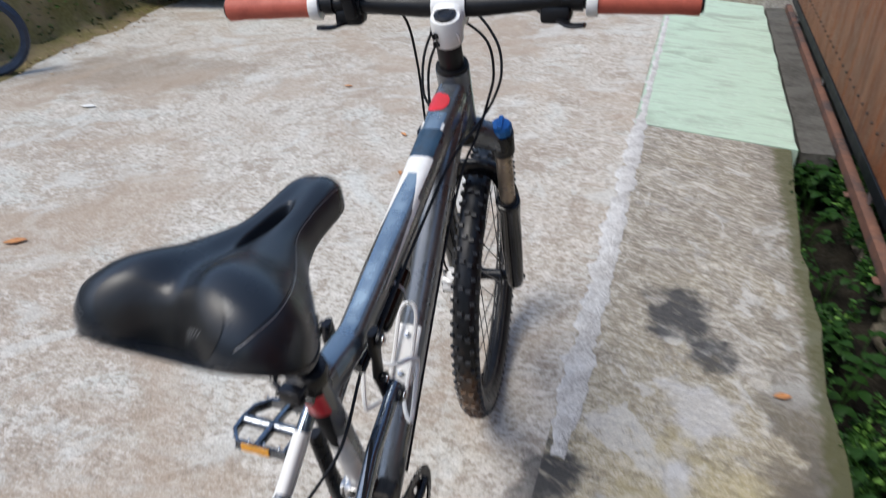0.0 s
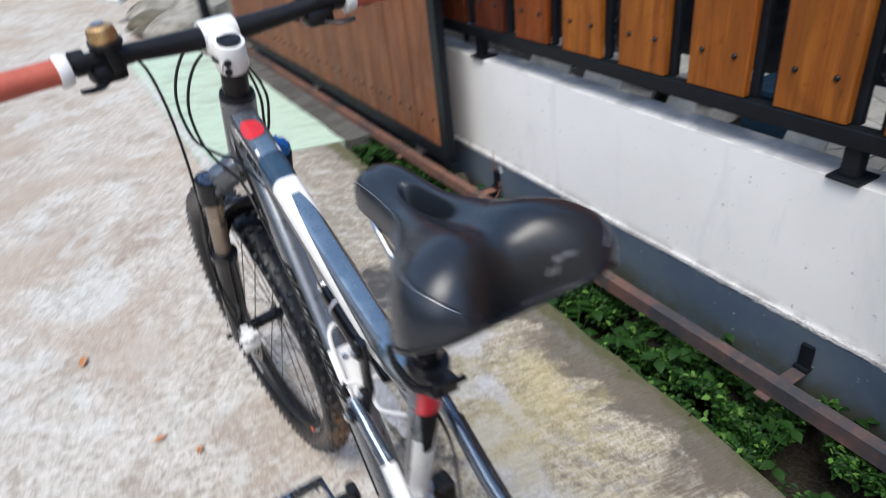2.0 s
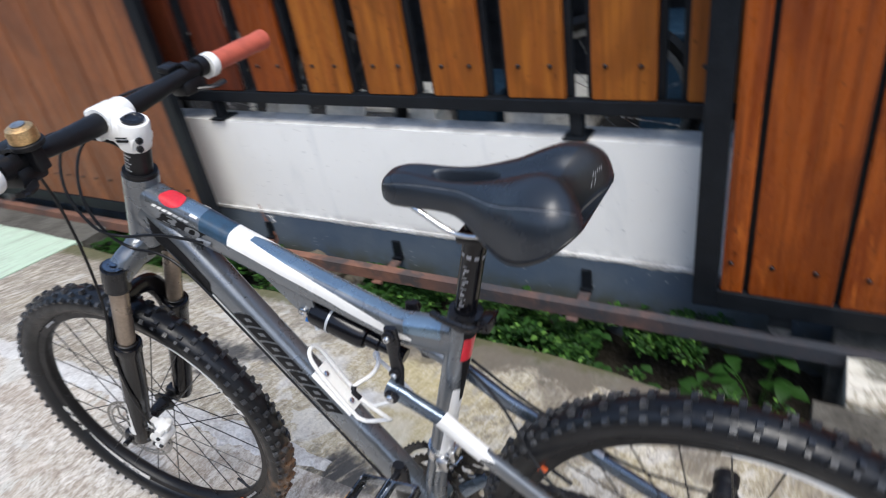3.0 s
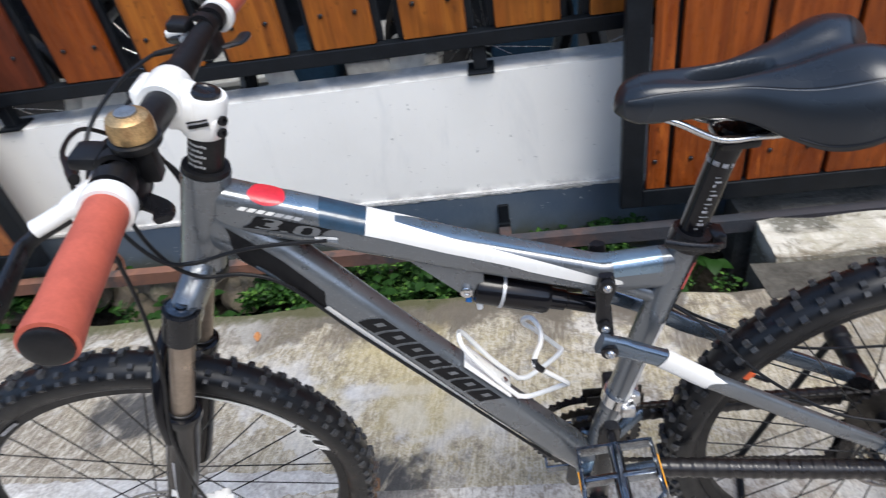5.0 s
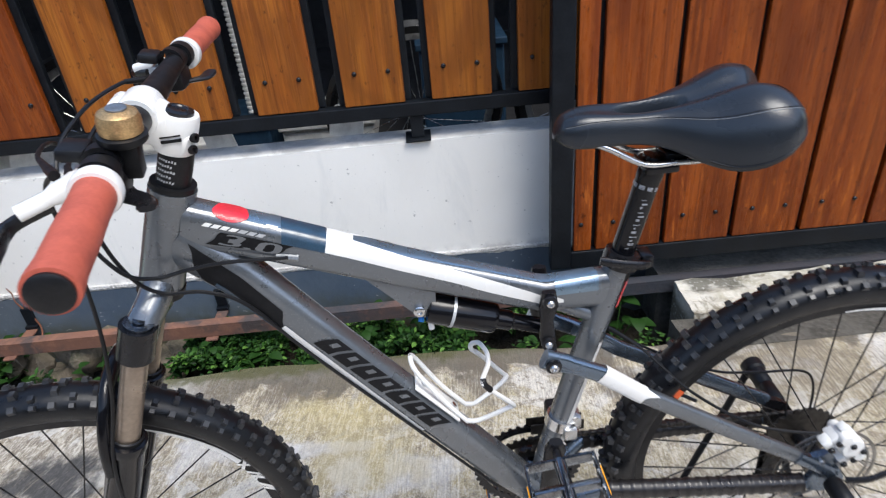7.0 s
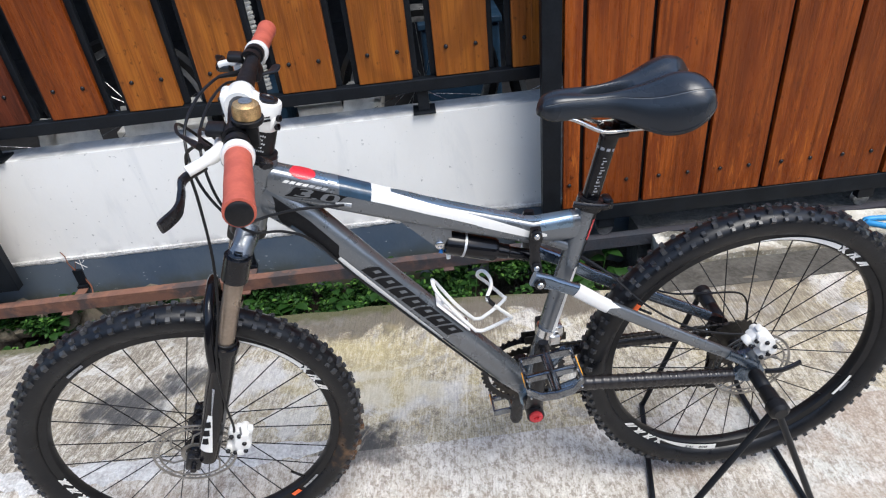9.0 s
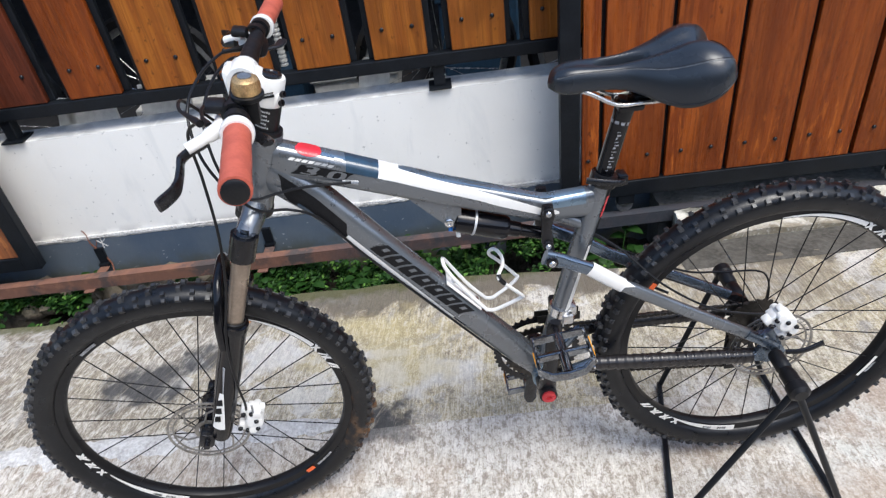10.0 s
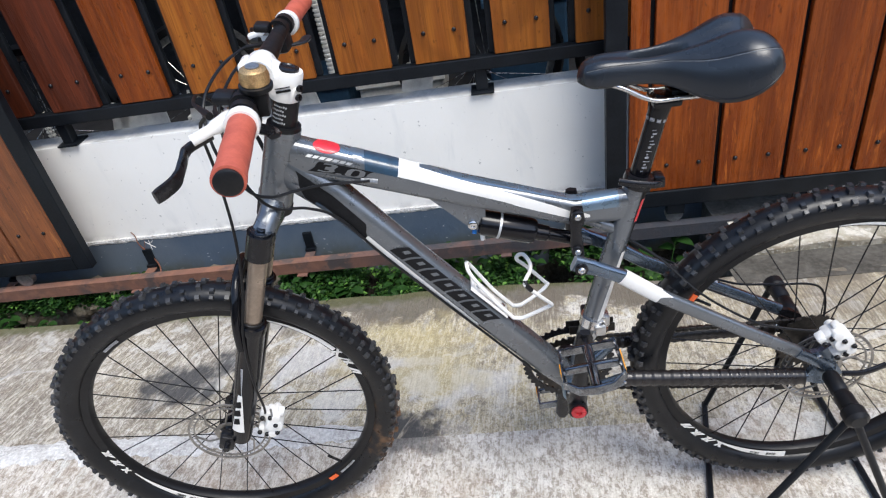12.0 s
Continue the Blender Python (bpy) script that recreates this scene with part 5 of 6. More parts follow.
    rod("strut", (0, 0.118, 0.712), (0, 0.05, 0.675), 0.011, GREY, bike)
    rod("bottom_bracket", BB + Vector((-0.036, 0, 0)), BB + Vector((0.036, 0, 0)), 0.0225, SKYGREY, bike, 20)
    # front mount of the shock
    for x in (-0.012, 0.008):
        bm = bmesh.new()
        prof = [(0.352, 0.785), (0.262, 0.752), (0.264, 0.722), (0.276, 0.711), (0.288, 0.716)]
        rings(bm, [[Vector((x, y, z)) for y, z in prof], [Vector((x + 0.004, y, z)) for y, z in prof]])
        part("shock_bracket", bm, GREY, bike)
    bolt(-0.012, 0.285, 0.724, bike, STEEL, 0.008)
    # shock
    a, b = Vector((0, 0.285, 0.724)), Vector((0, 0.124, 0.668))
    bm = bmesh.new()
    n = (b - a).normalized()
    m = Matrix.Translation(a) @ n.to_track_quat("Z", "Y").to_matrix().to_4x4()
    lathe(bm, [(0.008, -0.006), (0.009, 0.008), (0.02, 0.012), (0.0215, 0.018), (0.0215, 0.098), (0.019, 0.104), (0.014, 0.106), (0.0135, 0.125), (0.011, 0.128), (0.011, 0.168)], 24, m)
    sh = part("shock", bm, GLOSS, bike, "black air shock under the top tube", True)
    bm = bmesh.new()
    lathe(bm, [(0.0218, 0.042), (0.0222, 0.042), (0.0222, 0.046), (0.0218, 0.046)], 24, m, True)
    part("silver_band", bm, SILVERPRINT, sh)
    rod("valve_cap", (-0.004, 0.273, 0.71), (-0.008, 0.272, 0.69), 0.004, WHITE, sh, 8)
    rod("adjuster", (-0.006, 0.283, 0.712), (-0.011, 0.285, 0.705), 0.004, BLUE, sh, 8)
    # rocker links
    for s in (-1, 1):
        bm = bmesh.new()
        x = s * 0.03
        sweep(bm, [(x, 0.121, 0.743), (x, 0.121, 0.722), (x, 0.1235, 0.7), (x, 0.123, 0.672), (x * 1.25, 0.12, 0.655), (x * 1.45, 0.12, 0.636)], [(0.005, 0.009), (0.005, 0.0125), (0.005, 0.0085), (0.005, 0.0105), (0.005, 0.008), (0.005, 0.010)], 14, power=3)
        r = part("rocker_link", bm, BLACK, bike, "black rocker link with steel bolts", True)
        for y, z, k in ((0.121, 0.732, 0.036), (0.123, 0.667, 0.036)):
            bolt(s * k, y, z, r, BLACK, 0.0095, s)
            bolt(s * (k + 0.0035), y, z, r, STEEL, 0.0052, s)
        # stays
        bm = bmesh.new()
        sweep(bm, smooth_line([(s * 0.05, 0.132, 0.653), (s * 0.049, 0.095, 0.636), (s * 0.048, 0.05, 0.612)], 4), [(0.008, 0.014)] * 4 + [(0.0085, 0.012)] * 5, 14, power=3)
        y = part("stay_yoke", bm, STEELBLUE, bike, "polished blue-grey yoke", True)
        bolt(s * 0.058, 0.121, 0.646, y, BLACK, 0.0105, s)
        bolt(s * 0.0615, 0.121, 0.646, y, STEEL, 0.0062, s)
        ss, sz = [(s * 0.048, 0.055, 0.615), (s * 0.05, 0.0, 0.572), (s * 0.058, -0.12, 0.498), (s * 0.066, -0.262, 0.412)], [(0.0085, 0.0125), (0.0085, 0.012), (0.008, 0.0115), (0.0075, 0.011)]
        bm = bmesh.new()
        sweep(bm, ss, sz, 18, power=3)
        q = part("seat_stay", bm, GREY if s < 0 else STEELBLUE, bike, "grey seat stay with a white band" if s < 0 else "dark steel-blue seat stay", True)
        if s < 0:
            decal("white_band", ss, sz, 3, 0.0, 0.2, 0, 359, WHITE, q, 0.0007, 6, 20, 0.0)
            decal("white_point", ss, sz, 3, 0.2, 0.25, (100, 134), (180, 136), WHITE, q, 0.0007, 6, 6)
        else:
            decal("print_bar", ss, sz, 3, 0.5, 0.6, 60, 120, SILVERPRINT, q, 0.0007, 4, 4)
        cs = [Vector((s * 0.036, 0.095, 0.352)), Vector((s * 0.05, 0.05, 0.385)), Vector((s * 0.06, -0.1, 0.378)), Vector((s * 0.066, -0.262, 0.366))]
        bm = bmesh.new()
        sweep(bm, cs, [(0.011, 0.015), (0.01, 0.013), (0.009, 0.012), (0.009, 0.012)], 14)
        c = part("chain_stay", bm, STEELBLUE, bike, smooth=True)
        bm = bmesh.new()
        pts, szs = [], []
        for k in range(96):
            f = k / 95
            p = cs[1].lerp(cs[2], f / 0.48) if f < 0.48 else cs[2].lerp(cs[3], (f - 0.48) / 0.54)
            pts.append(p)
            szs.append((0.0142 - 0.0004 * (k % 5), 0.0162 - 0.0005 * (k % 5)))
        sweep(bm, pts, szs, 14)
        part("stay_wrap", bm, WRAP, c, "black wrapped stay protector", True)
        # dropout
        bm = bmesh.new()
        prof = [(-0.25, 0.425), (-0.275, 0.428), (-0.31, 0.455), (-0.318, 0.43), (-0.303, 0.4), (-0.318, 0.375), (-0.312, 0.352), (-0.285, 0.35), (-0.25, 0.362), (-0.268, 0.39)]
        if s > 0:
            prof = [(-0.25, 0.415), (-0.28, 0.41), (-0.303, 0.396), (-0.316, 0.375), (-0.312, 0.352), (-0.285, 0.35), (-0.25, 0.362), (-0.268, 0.39)]
        rings(bm, [[Vector((s * 0.062, yy, z)) for yy, z in prof], [Vector((s * 0.072, yy, z)) for yy, z in prof]])
        dp = part("dropout", bm, STEELBLUE if s < 0 else BLACK, bike)
        if s < 0:
            for yy, z in ((-0.272, 0.418), (-0.306, 0.44), (-0.3, 0.412)):
                bolt(-0.072, yy, z, dp, DULLSTEEL, 0.0055)
            bm = bmesh.new()
            sweep(bm, smooth_line([(-0.07, -0.238, 0.428), (-0.073, -0.268, 0.41), (-0.074, -0.292, 0.392), (-0.073, -0.3, 0.372)], 4), [(0.005, 0.010)] * 13, 12, power=3)
            part("dropout_arm", bm, STEELBLUE, dp, smooth=True)
    caliper("brake_caliper", Vector((-0.078, -0.29, 0.462)), -38, bike)
    # front derailleur band and body
    bm = bmesh.new()
    lathe(bm, [(0.0182, -0.009), (0.0215, -0.009), (0.0215, 0.009), (0.0182, 0.009)], 24, Matrix.Translation((0, 0.098, 0.49)) @ pose(0, 0, 0, 15), True)
    box(bm, -0.014, 0.012, 0.068, 0.084, 0.478, 0.502, bevel=0.004)
    box(bm, -0.026, -0.016, 0.077, 0.097, 0.47, 0.49, bevel=0.003)
    sweep(bm, smooth_line([(-0.02, 0.092, 0.48), (-0.012, 0.078, 0.47), (0.01, 0.072, 0.468)], 3), 0.005, 8)
    fd = part("front_derailleur", bm, STEEL, bike, "bright front derailleur clamp", True)
    bm = bmesh.new()
    box(bm, 0.02, 0.05, 0.078, 0.112, 0.45, 0.488, bevel=0.005)
    box(bm, 0.036, 0.0385, 0.05, 0.135, 0.425, 0.445, bevel=0.001)
    box(bm, 0.052, 0.0545, 0.05, 0.14, 0.42, 0.445, bevel=0.001)
    part("chain_guide", bm, CHAIN, fd)


def fork_parts(bike):
    bm = bmesh.new()
    arch = [on_axis(0.764, -0.063, 0.012), on_axis(0.778, -0.046, 0.009), on_axis(0.793, -0.022, 0.003), on_axis(0.797, 0), on_axis(0.793, 0.022, 0.003), on_axis(0.778, 0.046, 0.009), on_axis(0.764, 0.063, 0.012)]
    sweep(bm, smooth_line(arch, 3), [(0.0205, 0.021)] * 3 + [(0.0185, 0.026)] * 3 + [(0.0195, 0.029)] * 7 + [(0.0185, 0.026)] * 3 + [(0.0205, 0.021)] * 3, 18, up=(0, 1, 0.4), power=2.8)
    f = part("fork", bm, GREY, bike, "suspension fork with bronze stanchions and black lowers", True, STEER)
    for s in (-1, 1):
        x = s * 0.065
        rod("crown_collar", on_axis(0.785, x, 0.013), on_axis(0.742, x, 0.013), 0.0215, BLACK, f, 24)
        m = Matrix.Translation(on_axis(0.7855, x, 0.013)) @ (-AXIS).to_track_quat("Z", "Y").to_matrix().to_4x4()
        bm = bmesh.new()
        if s < 0:
            lathe(bm, [(0.017, 0), (0.017, 0.003), (0.010, 0.003), (0.010, 0.001), (0.007, 0.001), (0.007, 0.006), (0.003, 0.006)], 20, m)
            part("top_cap", bm, DARKCHROME, f, smooth=True)
        else:
            lathe(bm, [(0.0185, 0), (0.0195, 0.006), (0.0195, 0.014), (0.016, 0.019), (0.006, 0.02)], 12, m)
            k = part("damper_knob", bm, BLUE, f, "blue anodised damper knob")
            bm = bmesh.new()
            box(bm, -0.004, 0.004, -0.015, 0.015, 0.0195, 0.025, m, 0.001)
            part("knob_ridge", bm, BLUE, k)
        rod("stanchion", on_axis(0.75, x, 0.013), on_axis(0.56, x, 0.013), 0.0155, STANCHION, f, 20, "bronze-grey stanchion")
        q = (AXIS).to_track_quat("Z", "Y").to_matrix().to_4x4()
        bm = bmesh.new()
        lathe(bm, [(0.017, 0), (0.0245, 0.002), (0.025, 0.013), (0.0228, 0.019), (0.0228, 0.12), (0.0205, 0.25), (0.0195, 0.285), (0.017, 0.3), (0.006, 0.302)], 24, Matrix.Translation(on_axis(0.614, x, 0.013)) @ q)
        lo = part("fork_lower", bm, GLOSS, f, "glossy black lower leg", True)
        bm = bmesh.new()
        lathe(bm, [(0.0175, -0.006), (0.0195, -0.005), (0.0195, 0.001), (0.0175, 0.002)], 24, Matrix.Translation(on_axis(0.614, x, 0.013)) @ q, True)
        part("seal", bm, PLASTIC, f, smooth=True)
        leg, lz = [on_axis(0.57, x, 0.013), on_axis(0.36, x, 0.013)], [(0.0226, 0.0226), (0.0203, 0.0203)]
        if s < 0:
            decal("white_print", leg, lz, 2, 0.5, 0.94, (190, 164), (210, 232), WHITE, lo, 0.0012)
            for k in range(3):
                decal("print_bar", leg, lz, 2, 0.58 + 0.1 * k, 0.65 + 0.1 * k, (194, 188), (220, 222), INK, lo, 0.0018, 3, 3, 0.03)
            decal("grey_print", leg, lz, 2, 0.2, 0.5, (196, 192), (208, 195), WORNPRINT, lo, 0.0012)
        else:
            decal("gold_print", leg, lz, 2, 0.8, 0.98, 200, 330, STANCHION, lo, 0.0012)
    bm = bmesh.new()
    sweep(bm, smooth_line([on_axis(0.565, -0.068, 0.025), on_axis(0.61, -0.064, 0.037), on_axis(0.655, -0.04, 0.046), on_axis(0.666, 0, 0.048), on_axis(0.655, 0.04, 0.046), on_axis(0.61, 0.064, 0.037), on_axis(0.565, 0.068, 0.025)], 4), (0.0095, 0.019), 14, up=(0, 1, 0.4), power=3)
    part("fork_arch", bm, GLOSS, f, smooth=True)
    for s in (-1, 1):
        bm = bmesh.new()
        box(bm, s * 0.052, s * 0.075, -0.014, 0.016, -0.02, 0.016, Matrix.Translation(FH) @ pose(0, 0, 0, 24), 0.005)
        part("axle_lug", bm, BLACK, f, smooth=True)
    rod("axle", FH - Vector((0.09, 0, 0)), FH + Vector((0.085, 0, 0)), 0.006, BLACK, f, 12)
    caliper("brake_caliper", Vector((-0.066, 0.722, 0.378)), 24, bike, STEER)


def cockpit(bike):
    rod("spacer", on_axis(0.968), on_axis(0.93), 0.0192, PLASTIC, bike, 24, "black headset spacers with small white print", STEER)
    sp = [on_axis(0.966), on_axis(0.932)]
    for k in range(5):
        for j in range(7):
            lo = 172 + 11 * (k % 2) + 9 * j
            d = decal("print_bar", sp, [(0.0192, 0.0192)] * 2, 2, 0.12 + 0.17 * k - 0.02 * (j == 1), 0.18 + 0.17 * k + 0.015 * (j % 3 == 0), lo, lo + 6, SILVERPRINT, bike, 0.0006, 1, 2, 0.02)
            d.matrix_basis = STEER
    up = (-AXIS).to_track_quat("Z", "Y").to_matrix().to_4x4()
    bm = bmesh.new()
    lathe(bm, [(0.0215, -0.002), (0.0232, 0.002), (0.0232, 0.038), (0.0218, 0.0415), (0.006, 0.0417)], 26, Matrix.Translation(on_axis(0.967)) @ up)
    sweep(bm, smooth_line([(0, 0.512, 0.972), (0, 0.527, 0.982), (0, 0.54, 0.998), (0, 0.552, 1.008)], 4), [(0.021, 0.015)] * 3 + [(0.0225, 0.019)] * 4 + [(0.0245, 0.0235)] * 3 + [(0.026, 0.0225)] * 3, 24, power=3.6)
    lathe(bm, [(0.014, -0.025), (0.021, -0.0255), (0.0225, -0.02), (0.0225, 0.02), (0.021, 0.0255), (0.014, 0.025)], 26, across(0, 0.551, 1.011))
    box(bm, -0.024, 0.024, 0.562, 0.577, 0.98, 1.03, bevel=0.006)
    stem = part("stem", bm, WHITE, bike, "white handlebar stem with black bolts", True, BAR)
    bm = bmesh.new()
    lathe(bm, [(0.0165, 0.041), (0.0165, 0.045), (0.0105, 0.0462), (0.009, 0.0447), (0.004, 0.0442)], 24, Matrix.Translation(on_axis(0.967)) @ up)
    part("top_cap", bm, BLACK, stem, smooth=True)
    for z in (0.974, 0.987):
        p = on_axis(z, -0.0135, -0.0205)
        bm = bmesh.new()
        lathe(bm, [(0.0052, -0.002), (0.0052, 0.003), (0.0028, 0.003), (0.0026, 0.0)], 12, Matrix.Translation(p) @ pose(0, 0, 0, 90, 0, -30))
        part("bolt", bm, BLACK, stem, smooth=True)
    for x in (-0.016, 0.016):
        for z in (1.0, 1.022):
            bm = bmesh.new()
            lathe(bm, [(0.004, 0), (0.004, 0.004)], 10, pose(x, 0.575, z, -90))
            part("bolt", bm, BLACK, stem)
    for z0, z1 in ((0.977, 0.98), (0.983, 0.984)):
        bm = bmesh.new()
        box(bm, -0.0245, -0.0215, 0.513, 0.534, z0 + 0.004, z1 + 0.004)
        part("print_bar", bm, INK, stem)
    line = [(-0.351, 0.525, 1.02), (-0.21, 0.537, 1.02), (-0.15, 0.541, 1.019), (-0.09, 0.547, 1.014), (-0.04, 0.55, 1.011), (0.04, 0.55, 1.011), (0.09, 0.547, 1.014), (0.15, 0.541, 1.019), (0.21, 0.537, 1.02), (0.351, 0.525, 1.02)]
    bm = bmesh.new()
    sweep(bm, line, [0.0105, 0.0112, 0.0118, 0.014, 0.0158, 0.0158, 0.014, 0.0118, 0.0112, 0.0105], 20, up=(0, 0, 1))
    part("handlebar", bm, PLASTIC, bike, "black handlebar", True, BAR)
    for s in (-1, 1):
        d = Vector((s * 0.141, -0.012, 0)).normalized()
        a = Vector((s * 0.215, 0.5366, 1.017))
        q = Matrix.Translation(a) @ d.to_track_quat("Z", "Y").to_matrix().to_4x4()
        bm = bmesh.new()
        lathe(bm, [(0.012, 0), (0.0165, 0.001), (0.0162, 0.03), (0.0168, 0.07), (0.0165, 0.11), (0.0178, 0.13), (0.0175, 0.136), (0.012, 0.137)], 28, q)
        g = part("grip", bm, GRIP, bike, "orange-red rubber grip", True, BAR)
        bm = bmesh.new()
        lathe(bm, [(0.0145, 0.134), (0.0148, 0.139), (0.0125, 0.1405), (0.004, 0.1408)], 24, q)
        part("end_plug", bm, PLASTIC, g, smooth=True)
        bm = bmesh.new()
        lathe(bm, [(0.0118, -0.014), (0.0195, -0.0135), (0.0205, -0.01), (0.0205, -0.001), (0.0195, 0.002), (0.0118, 0.0022)], 26, q)
        box(bm, -0.008, 0.008, -0.024, -0.016, -0.013, 0.001, q @ pose(0, 0, 0, 0, 0, 35 * s), 0.002)
        c = part("grip_collar", bm, WHITE, bike, "white grip clamp", True, BAR)
        p = q @ pose(0, 0, 0, 0, 0, 35 * s) @ Vector((0, -0.0242, -0.006))
        bm = bmesh.new()
        bmesh.ops.create_uvsphere(bm, u_segments=10, v_segments=6, radius=0.0035)
        part("bolt", bm, RUST, c, smooth=True, at=Matrix.Translation(p))
        # brake lever: clamp, white body, curved blade
        bm = bmesh.new()
        lathe(bm, [(0.0118, -0.008), (0.0165, -0.008), (0.0165, 0.008), (0.0118, 0.008)], 20, Matrix.Translation((s * 0.188, 0.539, 1.0205)) @ d.to_track_quat("Z", "Y").to_matrix().to_4x4(), True)
        lv = part("brake_lever", bm, PLASTIC, bike, "black brake lever with a white body", True, BAR)
        bm = bmesh.new()
        sweep(bm, smooth_line([(s * 0.148, 0.566, 1.012), (s * 0.168, 0.562, 1.014), (s * 0.186, 0.567, 1.014), (s * 0.197, 0.584, 1.010), (s * 0.206, 0.602, 1.006)], 4), [(0.007, 0.007)] * 5 + [(0.0085, 0.0095)] * 6 + [(0.0065, 0.008)] * 6, 14, up=(0, 0, 1), power=2.6)
        part("lever_body", bm, WHITE, lv, smooth=True)
        bm = bmesh.new()
        sweep(bm, smooth_line([(s * 0.188, 0.584, 1.002), (s * 0.212, 0.608, 0.999), (s * 0.245, 0.606, 0.997), (s * 0.277, 0.607, 0.992), (s * 0.303, 0.623, 0.989)], 5), [(0.006, 0.005)] * 6 + [(0.0075, 0.004)] * 8 + [(0.009, 0.0035)] * 6 + [(0.008, 0.003)], 12, up=(0, 0, 1), power=2.6)
        part("lever_blade", bm, BLACK, lv, smooth=True)
        bm = bmesh.new()
        box(bm, -0.022, 0.022, -0.02, 0.018, -0.03, -0.004, Matrix.Translation((s * 0.158, 0.55, 1.017)) @ pose(0, 0, 0, 0, 0, s * -5), 0.007)
        lathe(bm, [(0.0118, -0.007), (0.016, -0.007), (0.016, 0.007), (0.0118, 0.007)], 18, Matrix.Translation((s * 0.16, 0.544, 1.0215)) @ d.to_track_quat("Z", "Y").to_matrix().to_4x4(), True)
        shf = part("shifter", bm, PLASTIC, bike, "black gear shifter", True, BAR)
        bm = bmesh.new()
        sweep(bm, smooth_line([(s * 0.165, 0.535, 0.992), (s * 0.18, 0.515, 0.99), (s * 0.2, 0.508, 0.992)], 4), [(0.009, 0.003)] * 8 + [(0.007, 0.003)], 10, up=(0, 1, 0), power=3)
        part("thumb_lever", bm, BLACK, shf, smooth=True)
        bm = bmesh.new()
        box(bm, -0.016, 0.016, -0.012, 0.012, -0.006, 0.006, Matrix.Translation((s * 0.15, 0.566, 1.032)) @ pose(0, 0, 0, 12, 0, 0), 0.004)
        part("gear_window", bm, PLASTIC, shf, smooth=True)
    # bell
    m = Matrix.Translation((-0.15, 0.525, 1.031)) @ pose(0, 0, 0, 8, -6, 0)
    bm = bmesh.new()
    lathe(bm, [(0.019, 0.004), (0.0205, 0.006), (0.0205, 0.011), (0.017, 0.0125), (0.006, 0.0127)], 26, m)
    box(bm, -0.009, 0.009, -0.012, 0.012, -0.03, 0.004, m, 0.003)
    lathe(bm, [(0.0125, -0.008), (0.017, -0.008), (0.017, 0.008), (0.0125, 0.008)], 18, across(-0.142, 0.542, 1.0185), True)
    b = part("bell", bm, PLASTIC, bike, "worn brass bell on a black mount", True, BAR)
    bm = bmesh.new()
    lathe(bm, [(0.0178, 0.013), (0.0182, 0.017), (0.0178, 0.024), (0.016, 0.0295), (0.011, 0.0325), (0.004, 0.033)], 28, m)
    part("bell_dome", bm, BRASS, b, "tarnished brass dome", True)
    bm = bmesh.new()
    lathe(bm, [(0.0085, 0.0322), (0.0085, 0.0342), (0.006, 0.0348), (0.003, 0.0344)], 20, m)
    part("bell_cap", bm, DULLSTEEL, b, smooth=True)
    # cables
    def cable(pts, r=0.0024, mt=PLASTIC):
        bm = bmesh.new()
        sweep(bm, smooth_line(pts, 8), r, 8)
        part("cable", bm, mt, bike, smooth=True)

    # from the right lever, in front of the head tube, to the bicycle's left side
    cable([(0.14, 0.585, 1.016), (0.105, 0.607, 1.022), (0.029, 0.627, 1.014), (-0.039, 0.637, 0.985), (-0.073, 0.627, 0.925), (-0.071, 0.602, 0.862), (-0.047, 0.58, 0.835), (-0.034, 0.545, 0.834), (-0.03, 0.5, 0.836), (-0.024, 0.431, 0.83)])
    cable([(0.13, 0.58, 1.005), (0.1, 0.6, 1.01), (0.03, 0.614, 1.0), (-0.03, 0.622, 0.968), (-0.061, 0.615, 0.91), (-0.06, 0.6, 0.85), (-0.043, 0.58, 0.812), (-0.032, 0.535, 0.80), (-0.028, 0.49, 0.77), (-0.02, 0.42, 0.665), (-0.02, 0.2, 0.385)])
    # from the left lever to the right side
    cable([(-0.14, 0.588, 1.006), (-0.08, 0.63, 1.004), (-0.005, 0.652, 0.991), (0.045, 0.642, 0.945), (0.062, 0.617, 0.9), (0.053, 0.602, 0.858), (0.036, 0.575, 0.826), (0.026, 0.45, 0.812), (0.022, 0.3, 0.765), (0.022, 0.1, 0.695)])
    cable([(-0.13, 0.58, 0.996), (-0.08, 0.603, 0.995), (-0.017, 0.617, 0.983), (0.034, 0.62, 0.95), (0.05, 0.612, 0.9), (0.044, 0.6, 0.855), (0.032, 0.57, 0.80), (0.028, 0.5, 0.77), (0.022, 0.4, 0.65), (0.02, 0.2, 0.385)])
    # rubber boots where the cables leave the levers
    for a, b in (((0.146, 0.58, 1.014), (0.108, 0.606, 1.022)), ((-0.146, 0.584, 1.006), (-0.1, 0.618, 1.006)), ((-0.136, 0.577, 0.997), (-0.098, 0.597, 0.996))):
        a, b = Vector(a), Vector(b)
        bm = bmesh.new()
        sweep(bm, [a, a.lerp(b, 0.4), a.lerp(b, 0.45), b], [0.0052, 0.0048, 0.0042, 0.003], 10)
        part("cable_boot", bm, PLASTIC, bike, smooth=True)
    cable([(-0.13, 0.59, 1.005), (-0.104, 0.622, 0.975), (-0.09, 0.63, 0.9), (-0.085, 0.64, 0.8), (-0.085, 0.66, 0.7), (-0.09, 0.69, 0.6), (-0.088, 0.705, 0.5), (-0.08, 0.71, 0.43), (-0.072, 0.718, 0.4)])
